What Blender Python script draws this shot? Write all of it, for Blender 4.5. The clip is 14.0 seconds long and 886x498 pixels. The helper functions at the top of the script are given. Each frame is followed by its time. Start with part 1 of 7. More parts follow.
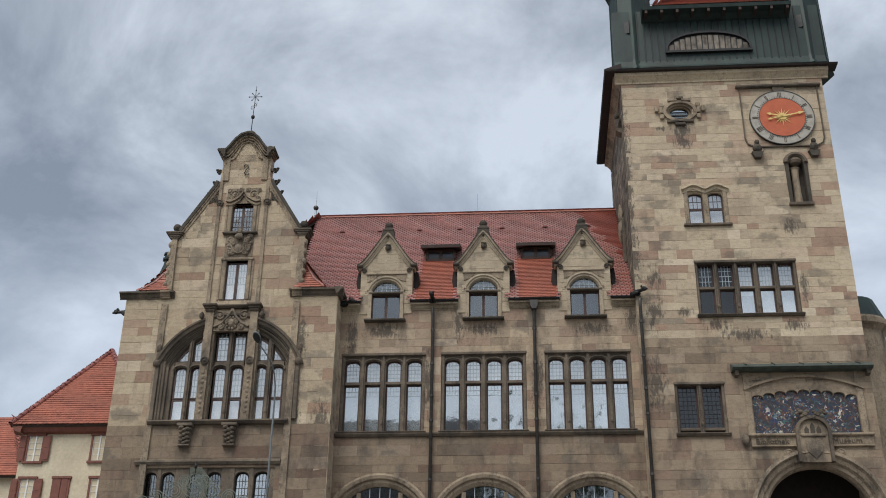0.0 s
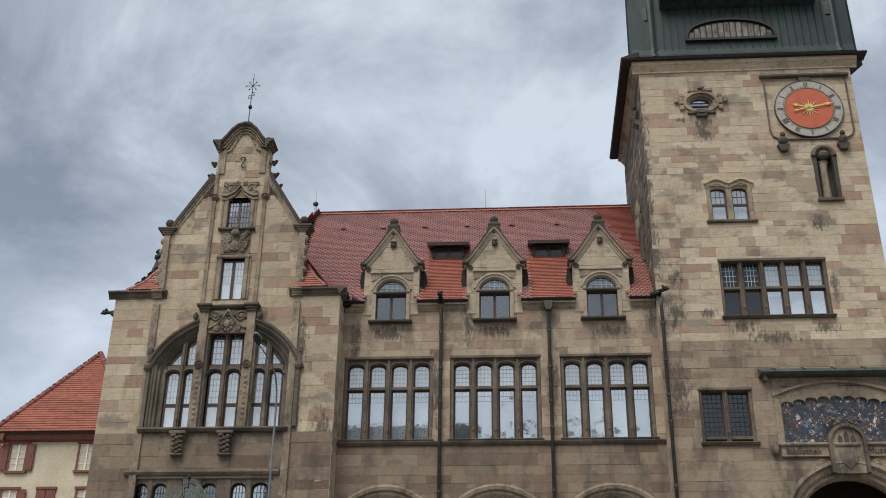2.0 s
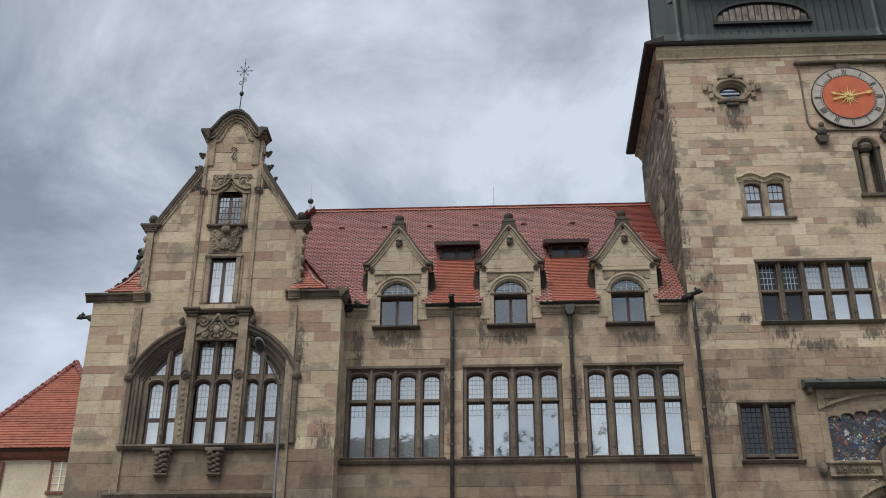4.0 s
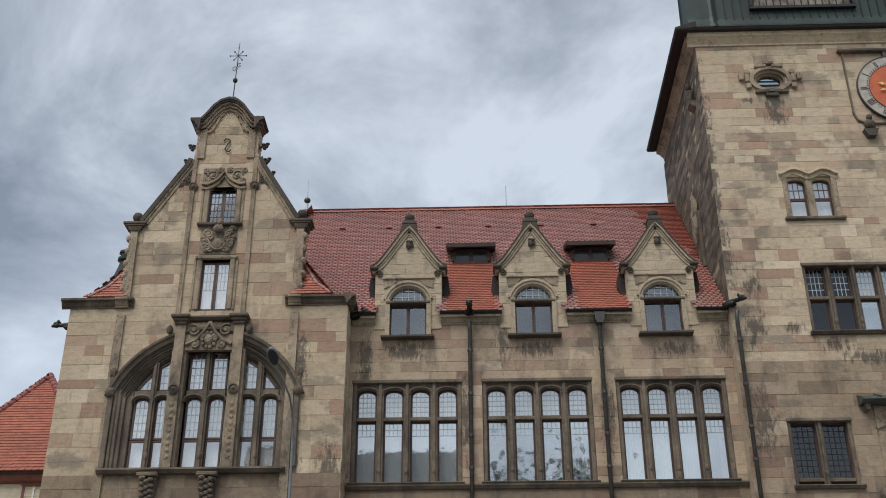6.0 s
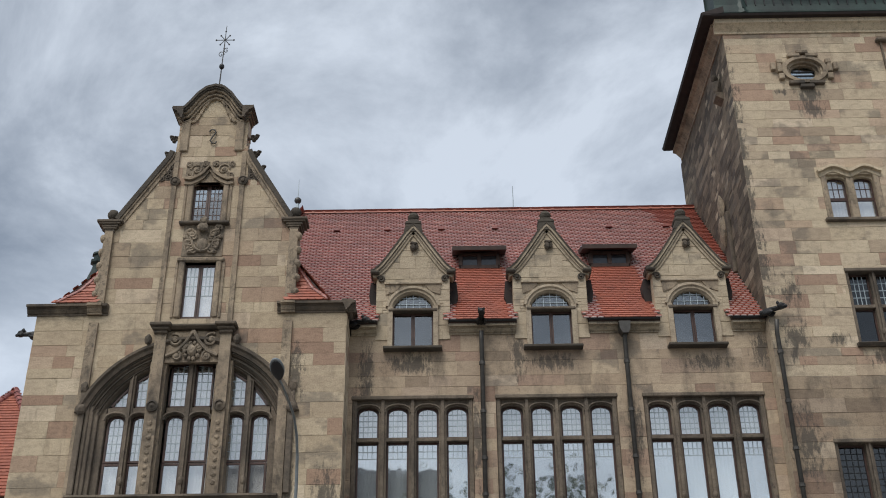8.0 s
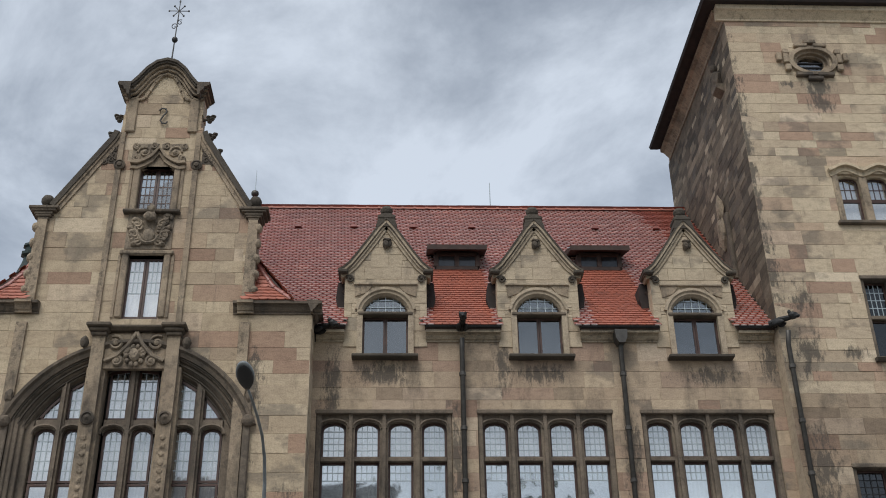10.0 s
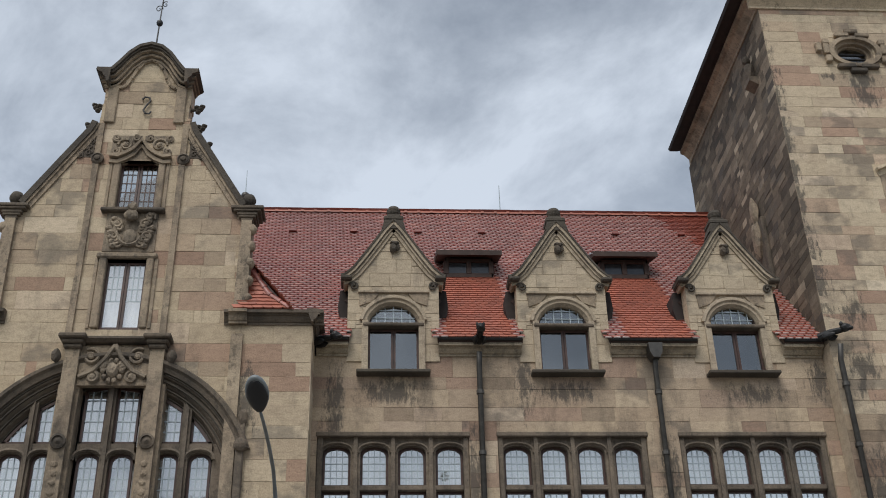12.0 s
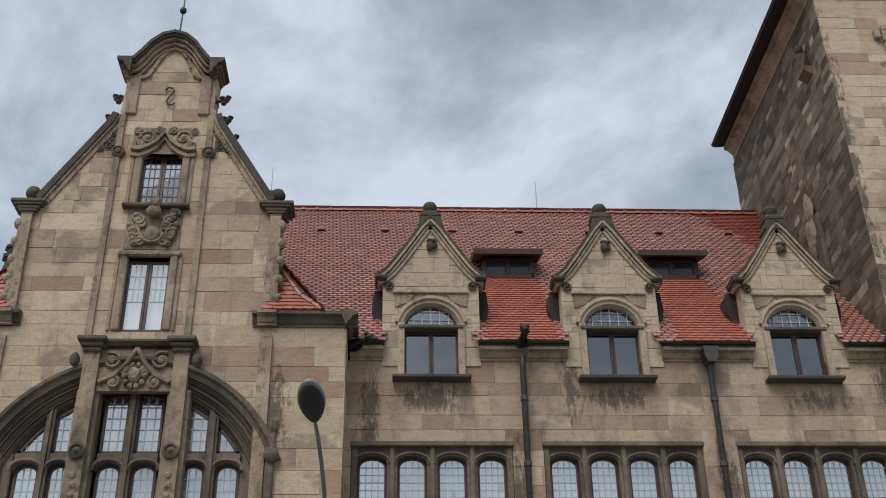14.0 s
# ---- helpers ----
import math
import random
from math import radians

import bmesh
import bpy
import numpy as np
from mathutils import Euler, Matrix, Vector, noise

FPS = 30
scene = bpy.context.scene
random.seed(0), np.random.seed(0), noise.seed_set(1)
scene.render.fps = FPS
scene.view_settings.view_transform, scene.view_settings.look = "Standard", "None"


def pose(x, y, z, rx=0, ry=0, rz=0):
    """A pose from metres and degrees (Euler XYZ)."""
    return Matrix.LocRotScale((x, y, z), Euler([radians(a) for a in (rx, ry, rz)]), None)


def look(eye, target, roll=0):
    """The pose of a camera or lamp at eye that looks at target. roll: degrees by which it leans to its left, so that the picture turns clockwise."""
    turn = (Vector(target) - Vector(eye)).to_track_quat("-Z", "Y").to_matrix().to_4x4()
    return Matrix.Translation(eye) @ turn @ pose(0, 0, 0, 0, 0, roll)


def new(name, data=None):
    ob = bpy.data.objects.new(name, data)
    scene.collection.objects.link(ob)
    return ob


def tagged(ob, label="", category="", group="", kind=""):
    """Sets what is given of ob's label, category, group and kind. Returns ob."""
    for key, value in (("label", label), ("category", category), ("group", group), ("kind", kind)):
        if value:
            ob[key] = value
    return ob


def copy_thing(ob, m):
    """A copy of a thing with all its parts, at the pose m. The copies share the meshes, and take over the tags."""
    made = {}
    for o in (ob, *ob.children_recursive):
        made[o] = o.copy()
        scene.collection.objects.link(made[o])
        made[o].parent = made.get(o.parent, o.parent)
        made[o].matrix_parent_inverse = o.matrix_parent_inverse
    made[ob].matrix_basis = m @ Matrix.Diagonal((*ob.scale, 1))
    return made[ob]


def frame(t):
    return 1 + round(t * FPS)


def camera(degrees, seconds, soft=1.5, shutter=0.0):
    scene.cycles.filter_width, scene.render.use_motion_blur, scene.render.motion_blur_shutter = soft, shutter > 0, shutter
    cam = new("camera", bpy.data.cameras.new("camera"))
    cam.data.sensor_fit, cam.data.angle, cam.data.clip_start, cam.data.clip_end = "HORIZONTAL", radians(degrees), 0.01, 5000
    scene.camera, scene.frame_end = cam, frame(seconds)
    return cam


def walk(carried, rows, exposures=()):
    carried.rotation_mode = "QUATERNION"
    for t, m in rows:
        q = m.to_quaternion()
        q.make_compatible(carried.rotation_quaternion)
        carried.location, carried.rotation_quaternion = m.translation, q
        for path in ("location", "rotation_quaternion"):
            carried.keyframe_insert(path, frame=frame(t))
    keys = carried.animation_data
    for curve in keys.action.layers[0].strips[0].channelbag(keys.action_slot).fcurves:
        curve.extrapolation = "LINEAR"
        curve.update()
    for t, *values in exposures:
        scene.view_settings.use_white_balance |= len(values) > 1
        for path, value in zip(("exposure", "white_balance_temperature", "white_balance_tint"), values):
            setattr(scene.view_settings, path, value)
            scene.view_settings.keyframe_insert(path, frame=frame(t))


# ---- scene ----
cam = camera(43.0, 14.0, soft=1.0)
PATH = [
    (0, (1.725, -37.783, -4.702), (0.960, -28.871, -0.232), 0.85),
    (0.5, (1.729, -37.505, -4.550), (0.941, -28.592, -0.086), 0.84),
    (1, (1.522, -37.003, -4.336), (0.757, -28.087, 0.129), 0.83),
    (1.5, (1.265, -36.373, -4.109), (0.533, -27.461, 0.369), 0.82),
    (2, (0.959, -35.654, -3.876), (0.265, -26.751, 0.626), 0.77),
    (2.5, (0.659, -34.874, -3.609), (0.007, -25.985, 0.924), 0.67),
    (3, (0.338, -34.081, -3.307), (-0.262, -25.197, 1.243), 0.55),
    (5.5, (-1.326, -30.246, -1.669), (-1.667, -21.395, 2.972), -0.00),
    (6, (-1.653, -29.479, -1.372), (-1.937, -20.641, 3.298), -0.13),
    (6.5, (-1.887, -28.783, -1.089), (-2.148, -19.960, 3.610), -0.22),
    (7, (-2.133, -28.094, -0.796), (-2.350, -19.284, 3.931), -0.28),
    (9.5, (-3.153, -24.502, 0.649), (-2.887, -15.759, 5.494), -0.93),
    (10, (-3.327, -23.809, 0.931), (-2.926, -15.084, 5.802), -0.97),
    (10.5, (-3.508, -23.134, 1.222), (-3.011, -14.432, 6.123), -1.15),
    (11, (-3.662, -22.468, 1.498), (-3.115, -13.793, 6.442), -1.25),
    (11.5, (-3.811, -21.857, 1.757), (-3.247, -13.202, 6.735), -1.29),
    (12, (-3.945, -21.349, 1.969), (-3.370, -12.710, 6.973), -1.37),
    (12.5, (-4.065, -20.888, 2.163), (-3.498, -12.254, 7.176), -1.31),
    (13, (-4.172, -20.530, 2.315), (-3.635, -11.904, 7.345), -1.18),
    (13.5, (-4.265, -20.231, 2.436), (-3.779, -11.615, 7.488), -1.04),
    (14, (-4.346, -20.050, 2.516), (-3.917, -11.433, 7.571), -0.94),
]
walk(cam, [(t, look(eye, target, roll)) for t, eye, target, roll in PATH])

# ---- sky and light ----
GROUND = -3.5
world = bpy.data.worlds.new("overcast_sky")
scene.world = world
world.use_nodes = True
wn, wl = world.node_tree.nodes, world.node_tree.links
wn.clear()
w_out = wn.new("ShaderNodeOutputWorld")
w_bg = wn.new("ShaderNodeBackground")
w_sky = wn.new("ShaderNodeTexSky")
w_sky.sky_type = "NISHITA"
w_sky.sun_disc = False
w_sky.sun_elevation, w_sky.sun_rotation = radians(50), radians(205)
w_skybg = wn.new("ShaderNodeBackground")
w_skybg.inputs["Strength"].default_value = 0.05
wl.new(w_sky.outputs[0], w_skybg.inputs[0])
w_co = wn.new("ShaderNodeTexCoord")
w_map = wn.new("ShaderNodeMapping")
w_map.inputs["Scale"].default_value = (1.0, 1.0, 1.25)
w_map.inputs["Location"].default_value = (1.35, 0.4, 0.75)
wl.new(w_co.outputs["Generated"], w_map.inputs[0])
w_n1 = wn.new("ShaderNodeTexNoise")
w_n1.inputs["Scale"].default_value, w_n1.inputs["Detail"].default_value = 3.6, 12
w_n1.inputs["Roughness"].default_value, w_n1.inputs["Distortion"].default_value = 0.6, 0.3
wl.new(w_map.outputs[0], w_n1.inputs[0])
w_r1 = wn.new("ShaderNodeValToRGB")
w_r1.color_ramp.elements[0].position, w_r1.color_ramp.elements[1].position = 0.35, 0.65
w_r1.color_ramp.elements[0].color, w_r1.color_ramp.elements[1].color = (0.185, 0.204, 0.223, 1), (0.58, 0.622, 0.667, 1)
mid = w_r1.color_ramp.elements.new(0.5)
mid.color = (0.345, 0.373, 0.402, 1)
wl.new(w_n1.outputs[0], w_r1.inputs[0])
wl.new(w_r1.outputs[0], w_bg.inputs[0])
w_bg.inputs["Strength"].default_value = 1.0
w_add = wn.new("ShaderNodeAddShader")
wl.new(w_bg.outputs[0], w_add.inputs[0])
wl.new(w_skybg.outputs[0], w_add.inputs[1])
wl.new(w_add.outputs[0], w_out.inputs[0])

sun = new("sun", bpy.data.lights.new("sun", "SUN"))
sun.data.energy, sun.data.angle, sun.data.color = 2.45, radians(40), (1.0, 0.975, 0.925)
sun.matrix_world = look((-14, -30, 46), (0, 0, 0))
scene.view_settings.exposure = 0.0


# ---- materials ----
def material(name, rough=0.85, metal=0.0):
    m = bpy.data.materials.new(name)
    m.use_nodes = True
    nt = m.node_tree
    b = nt.nodes["Principled BSDF"]
    b.inputs["Roughness"].default_value, b.inputs["Metallic"].default_value = rough, metal
    return m, nt, b


def node(nt, kind, **values):
    n = nt.nodes.new(kind)
    for k, v in values.items():
        n.inputs[k.replace("_", " ")].default_value = v
    return n


def noise_at(nt, scale, detail=4, stretch=(1, 1, 1), rough=0.55):
    g = nt.nodes.new("ShaderNodeNewGeometry")
    mp = node(nt, "ShaderNodeMapping", Scale=stretch)
    nt.links.new(g.outputs["Position"], mp.inputs[0])
    n = node(nt, "ShaderNodeTexNoise", Scale=scale, Detail=detail, Roughness=rough)
    nt.links.new(mp.outputs[0], n.inputs["Vector"])
    return n.outputs[0]


def ramp(nt, fac, stops):
    r = nt.nodes.new("ShaderNodeValToRGB")
    els = r.color_ramp.elements
    while len(els) < len(stops):
        els.new(0.5)
    for e, (p, c) in zip(els, stops):
        e.position, e.color = p, (*c, 1) if len(c) == 3 else c
    nt.links.new(fac, r.inputs[0])
    return r.outputs[0]


def mix(nt, a, b, fac, mode="MIX"):
    x = nt.nodes.new("ShaderNodeMix")
    x.data_type, x.blend_type = "RGBA", mode
    if isinstance(fac, (int, float)):
        x.inputs[0].default_value = fac
    else:
        nt.links.new(fac, x.inputs[0])
    for sock, v in ((x.inputs[6], a), (x.inputs[7], b)):
        if isinstance(v, tuple):
            sock.default_value = (*v, 1)
        else:
            nt.links.new(v, sock)
    return x.outputs[2]


def bump(nt, b, height, strength=0.4, dist=0.02):
    bp = node(nt, "ShaderNodeBump", Strength=strength, Distance=dist)
    nt.links.new(height, bp.inputs["Height"])
    nt.links.new(bp.outputs[0], b.inputs["Normal"])


def random_value(nt, island):
    if island:
        return nt.nodes.new("ShaderNodeNewGeometry").outputs["Random Per Island"]
    return nt.nodes.new("ShaderNodeObjectInfo").outputs["Random"]


def spots_mask(nt, spots):
    """Black crusts with ragged edges: each spot is x, z, half width, half height on the fronts."""
    g = nt.nodes.new("ShaderNodeNewGeometry")
    best = None
    for x, z, rx, rz in spots:
        d = nt.nodes.new("ShaderNodeVectorMath")
        d.operation = "SUBTRACT"
        d.inputs[1].default_value = (x, 0, z)
        nt.links.new(g.outputs["Position"], d.inputs[0])
        sc = nt.nodes.new("ShaderNodeVectorMath")
        sc.operation = "MULTIPLY"
        sc.inputs[1].default_value = (1 / rx, 0, 1 / rz)
        nt.links.new(d.outputs[0], sc.inputs[0])
        ln = nt.nodes.new("ShaderNodeVectorMath")
        ln.operation = "LENGTH"
        nt.links.new(sc.outputs[0], ln.inputs[0])
        if best is None:
            best = ln.outputs["Value"]
        else:
            mn = nt.nodes.new("ShaderNodeMath")
            mn.operation = "MINIMUM"
            nt.links.new(best, mn.inputs[0])
            nt.links.new(ln.outputs["Value"], mn.inputs[1])
            best = mn.outputs[0]
    rag = nt.nodes.new("ShaderNodeMath")
    rag.operation = "MULTIPLY_ADD"
    nt.links.new(noise_at(nt, 4.2, 11, (1.9, 1, 0.62), 0.8), rag.inputs[0])
    rag.inputs[1].default_value = -4.4
    add = nt.nodes.new("ShaderNodeMath")
    nt.links.new(best, rag.inputs[2])
    nt.links.new(rag.outputs[0], add.inputs[0])
    add.inputs[1].default_value = 2.35
    return ramp(nt, add.outputs[0], [(0.4, (0.82, 0.82, 0.82)), (0.85, (0, 0, 0))])


CRUSTS = [(-3.6, 10.95, 1.0, 0.5), (0.0, 10.95, 0.8, 0.4), (-0.9, 11.2, 0.3, 1.0), (3.9, 10.9, 1.0, 0.35), (5.3, 11.2, 0.4, 0.7), (6.1, 11.3, 0.5, 0.9), (-4.8, 10.6, 0.35, 1.6),
          (5.52, 17.0, 0.24, 5.2), (5.55, 13.4, 0.34, 2.2), (6.0, 8.6, 0.5, 1.4), (7.7, 18.75, 0.6, 0.7), (8.3, 10.75, 0.7, 0.35), (11.0, 10.7, 0.6, 0.3), (-6.5, 10.4, 0.4, 1.1), (-6.55, 7.0, 0.35, 2.2), (-5.6, 7.2, 0.5, 1.2),
          (-5.7, 5.2, 0.7, 0.5), (-11.3, 7.5, 0.25, 2.6), (-12.2, 4.5, 0.5, 0.5), (-8.6, 6.4, 2.0, 0.3), (-2.0, 9.0, 0.3, 1.8), (1.9, 9.0, 0.3, 1.8), (6.2, 12.7, 0.45, 0.6), (11.3, 14.6, 0.4, 0.5), (11.48, 12.2, 0.22, 0.85), (7.2, 11.3, 0.4, 0.25), (7.7, 18.4, 0.5, 0.45), (6.9, 19.0, 0.35, 0.18), (9.2, 10.4, 1.4, 0.3)]


def stone(name, stops, island=False, plain=False, soot=0.32, sootcol=(0.05, 0.043, 0.036), lo=0.54, hi=0.72, crusts=False):
    m, nt, b = material(name, 0.9)
    if plain:
        base = ramp(nt, noise_at(nt, 0.9, 3), stops)
    else:
        rand = random_value(nt, island)
        base = ramp(nt, rand, stops)
    grain = ramp(nt, noise_at(nt, 5, 8, (1, 1, 2.2), 0.68), [(0.28, (0.72, 0.7, 0.68)), (0.5, (1.0, 0.99, 0.98)), (0.75, (1.14, 1.13, 1.11))])
    c = mix(nt, base, grain, 0.85, "MULTIPLY")
    fine = ramp(nt, noise_at(nt, 42, 6, (1, 1, 1), 0.75), [(0.32, (0.6, 0.59, 0.575)), (0.5, (0.98, 0.98, 0.98)), (0.68, (1.22, 1.21, 1.2))])
    c = mix(nt, c, fine, 0.7, "MULTIPLY")
    streak = ramp(nt, noise_at(nt, 1.25, 8, (1, 1, 0.45), 0.7), [(lo, (0, 0, 0)), (hi, (soot,) * 3)])
    c = mix(nt, c, sootcol, streak)
    drip = ramp(nt, noise_at(nt, 3.4, 9, (1, 1, 0.16), 0.75), [(0.6, (0, 0, 0)), (0.76, (0.75,) * 3)])
    c = mix(nt, c, (0.065, 0.055, 0.046), drip)
    if plain:
        scab = ramp(nt, noise_at(nt, 11, 9, (1, 1, 0.7), 0.72), [(0.5, (0, 0, 0)), (0.6, (0.8,) * 3)])
        c = mix(nt, c, (0.04, 0.035, 0.03), mix(nt, (0, 0, 0), scab, ramp(nt, noise_at(nt, 1.6, 5), [(0.4, (0.1,) * 3), (0.65, (soot,) * 3)])))
    wash = ramp(nt, noise_at(nt, 0.55, 5, (1, 1, 1.5)), [(0.3, (0.84, 0.79, 0.77)), (0.7, (1.12, 1.1, 1.04))])
    c = mix(nt, c, wash, 0.7, "MULTIPLY")
    if not plain:
        one = nt.nodes.new("ShaderNodeMath")
        one.operation = "FRACT"
        big = nt.nodes.new("ShaderNodeMath")
        big.operation = "MULTIPLY"
        big.inputs[1].default_value = 17.3
        nt.links.new(rand, big.inputs[0])
        nt.links.new(big.outputs[0], one.inputs[0])
        tog = nt.nodes.new("ShaderNodeMath")
        tog.operation = "MULTIPLY_ADD"
        tog.inputs[1].default_value = 0.22
        nt.links.new(one.outputs[0], tog.inputs[0])
        nt.links.new(noise_at(nt, 0.8, 4, (1, 1, 1.4), 0.6), tog.inputs[2])
        dirty = ramp(nt, tog.outputs[0], [(0.71, (0, 0, 0)), (0.79, (0.5,) * 3)])
        c = mix(nt, c, mix(nt, (0.13, 0.115, 0.098), (0.055, 0.05, 0.044), noise_at(nt, 7, 6)), dirty)
    if crusts:
        c = mix(nt, c, (0.06, 0.053, 0.045), spots_mask(nt, CRUSTS))
    nt.links.new(c, b.inputs["Base Color"])
    bump(nt, b, noise_at(nt, 22, 8, (1, 1, 1), 0.7), 0.9 if plain else 0.7, 0.025)
    return m


BUFF = [(0.0, (0.354, 0.281, 0.205)), (0.1, (0.436, 0.357, 0.262)), (0.3, (0.520, 0.439, 0.322)), (0.48, (0.458, 0.378, 0.272)), (0.64, (0.561, 0.480, 0.357)),
        (0.74, (0.488, 0.404, 0.292)), (0.8, (0.406, 0.287, 0.210)), (0.88, (0.332, 0.230, 0.169)), (0.93, (0.448, 0.337, 0.251)), (1.0, (0.623, 0.541, 0.414))]
STAINED = [(0.0, (0.274, 0.214, 0.157)), (0.15, (0.374, 0.295, 0.217)), (0.4, (0.450, 0.365, 0.266)), (0.6, (0.395, 0.311, 0.223)), (0.78, (0.351, 0.252, 0.190)), (0.88, (0.264, 0.183, 0.135)), (1.0, (0.527, 0.441, 0.337))]
# flank stones: darker than the tower front, a few pale ones
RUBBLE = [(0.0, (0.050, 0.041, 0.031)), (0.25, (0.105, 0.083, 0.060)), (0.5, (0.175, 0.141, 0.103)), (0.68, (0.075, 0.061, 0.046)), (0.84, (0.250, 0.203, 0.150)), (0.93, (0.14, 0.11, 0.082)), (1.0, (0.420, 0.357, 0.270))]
M_BLOCK = stone("sandstone_block", BUFF, crusts=True)
M_BLOCKS = stone("sandstone_blocks", BUFF, island=True, crusts=True)
M_STAIN = stone("stained_sandstone_block", STAINED, crusts=True, soot=0.7, lo=0.5, hi=0.7)
M_STAINS = stone("stained_sandstone_blocks", STAINED, island=True, crusts=True, soot=0.7, lo=0.5, hi=0.7)
# darkened copies of STAINED for the low parts of the walls
STAINED_DARKEST = [(p, (r * 0.62, g * 0.61, b * 0.605)) for p, (r, g, b) in STAINED]
STAINED_DARKER = [(p, (r * 0.78, g * 0.775, b * 0.77)) for p, (r, g, b) in STAINED]
M_TFOOT = stone("darker_sandstone_block", STAINED_DARKER, crusts=True, soot=0.7, lo=0.5, hi=0.7)
M_TFOOTS = stone("darker_sandstone_blocks", STAINED_DARKER, island=True, crusts=True, soot=0.7, lo=0.5, hi=0.7)
M_FOOT = stone("darkest_sandstone_block", STAINED_DARKEST, soot=0.7, lo=0.5, hi=0.7)
M_FOOTS = stone("darkest_sandstone_blocks", STAINED_DARKEST, island=True, soot=0.7, lo=0.5, hi=0.7)
BROWN = [(p, (r * 0.88, g * 0.865, b * 0.85)) for p, (r, g, b) in BUFF]
M_WING = stone("brown_sandstone_block", BROWN, crusts=True, soot=0.45)
M_WINGS = stone("brown_sandstone_blocks", BROWN, island=True, crusts=True, soot=0.45)
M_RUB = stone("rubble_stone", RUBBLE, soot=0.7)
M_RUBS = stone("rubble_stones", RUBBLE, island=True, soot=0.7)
M_MORTAR = stone("old_mortar", [(0.3, (0.408, 0.334, 0.247)), (0.7, (0.510, 0.424, 0.318))], plain=True)
M_DRESS = stone("dressed_sandstone", [(0.3, (0.265, 0.213, 0.154)), (0.7, (0.388, 0.316, 0.232))], plain=True, soot=0.85, lo=0.48, hi=0.68)
# sooted stone; also paints shade lines in the mouldings
M_DARKST = stone("soot_and_shade_sandstone", [(0.3, (0.102, 0.083, 0.063)), (0.7, (0.204, 0.164, 0.123))], plain=True, soot=0.9, lo=0.42, hi=0.64)
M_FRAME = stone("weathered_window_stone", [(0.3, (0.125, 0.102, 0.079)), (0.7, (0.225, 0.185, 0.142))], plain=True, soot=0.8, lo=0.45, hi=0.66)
M_LIGHTST = stone("pale_sandstone", [(0.3, (0.479, 0.399, 0.288)), (0.7, (0.571, 0.483, 0.353))], plain=True, soot=0.6, lo=0.58, hi=0.75)


def tiles(name, stops, island, gloss=0.6, patches=False):
    m, nt, b = material(name, gloss)
    base = ramp(nt, random_value(nt, island), stops)
    if patches:
        g = nt.nodes.new("ShaderNodeNewGeometry")
        sep = nt.nodes.new("ShaderNodeSeparateXYZ")
        nt.links.new(g.outputs["Position"], sep.inputs[0])
        sh = nt.nodes.new("ShaderNodeMath")
        sh.operation = "MULTIPLY_ADD"
        sh.inputs[1].default_value = 0.6
        nt.links.new(noise_at(nt, 3.0, 2), sh.inputs[0])
        nt.links.new(sep.outputs[0], sh.inputs[2])
        mr = node(nt, "ShaderNodeMapRange")
        for k, v in ((1, 4.0), (2, 5.0), (3, 0.0), (4, 0.75)):
            mr.inputs[k].default_value = v
        nt.links.new(sh.outputs[0], mr.inputs[0])
        base = mix(nt, base, (0.27, 0.065, 0.036), mr.outputs[0])
    patch = ramp(nt, noise_at(nt, 0.8, 4), [(0.35, (0.8, 0.78, 0.8)), (0.7, (1.15, 1.12, 1.1))])
    c = mix(nt, base, patch, 0.8, "MULTIPLY")
    g2 = ramp(nt, noise_at(nt, 30, 5), [(0.3, (0.75, 0.75, 0.75)), (0.7, (1.15, 1.15, 1.15))])
    nt.links.new(mix(nt, c, g2, 0.7, "MULTIPLY"), b.inputs["Base Color"])
    b.inputs["Specular IOR Level"].default_value = 0.8
    bump(nt, b, noise_at(nt, 40, 4), 0.25, 0.004)
    return m


RED = [(0.0, (0.18, 0.044, 0.033)), (0.3, (0.285, 0.07, 0.05)), (0.6, (0.23, 0.058, 0.043)), (0.9, (0.32, 0.094, 0.068)), (1.0, (0.38, 0.145, 0.11))]
M_TILE = tiles("clay_tile", RED, False, 0.48, True)
M_TILES = tiles("clay_tiles", RED, True, 0.48, True)
NEWER = [(0.0, (0.27, 0.075, 0.042)), (0.5, (0.38, 0.11, 0.062)), (1.0, (0.32, 0.092, 0.05))]
M_NEWTILE = tiles("newer_clay_tile", NEWER, False, 0.6)
M_NEWTILES = tiles("newer_clay_tiles", NEWER, True, 0.6)
OLD = [(0.0, (0.25, 0.068, 0.037)), (0.5, (0.36, 0.108, 0.058)), (1.0, (0.3, 0.082, 0.045))]
M_HTILE = tiles("house_clay_tile", OLD, True, 0.8)


def simple(name, dark, light, scale=6, rough=0.7, metal=0.0, stretch=(1, 1, 1), relief=0.2):
    m, nt, b = material(name, rough, metal)
    nt.links.new(mix(nt, ramp(nt, noise_at(nt, scale, 6, stretch), [(0.3, dark), (0.7, light)]),
                     ramp(nt, noise_at(nt, scale * 8, 4), [(0.3, (0.85, 0.85, 0.85)), (0.7, (1.1, 1.1, 1.1))]), 0.6, "MULTIPLY"), b.inputs["Base Color"])
    bump(nt, b, noise_at(nt, scale * 5, 5), relief, 0.008)
    return m


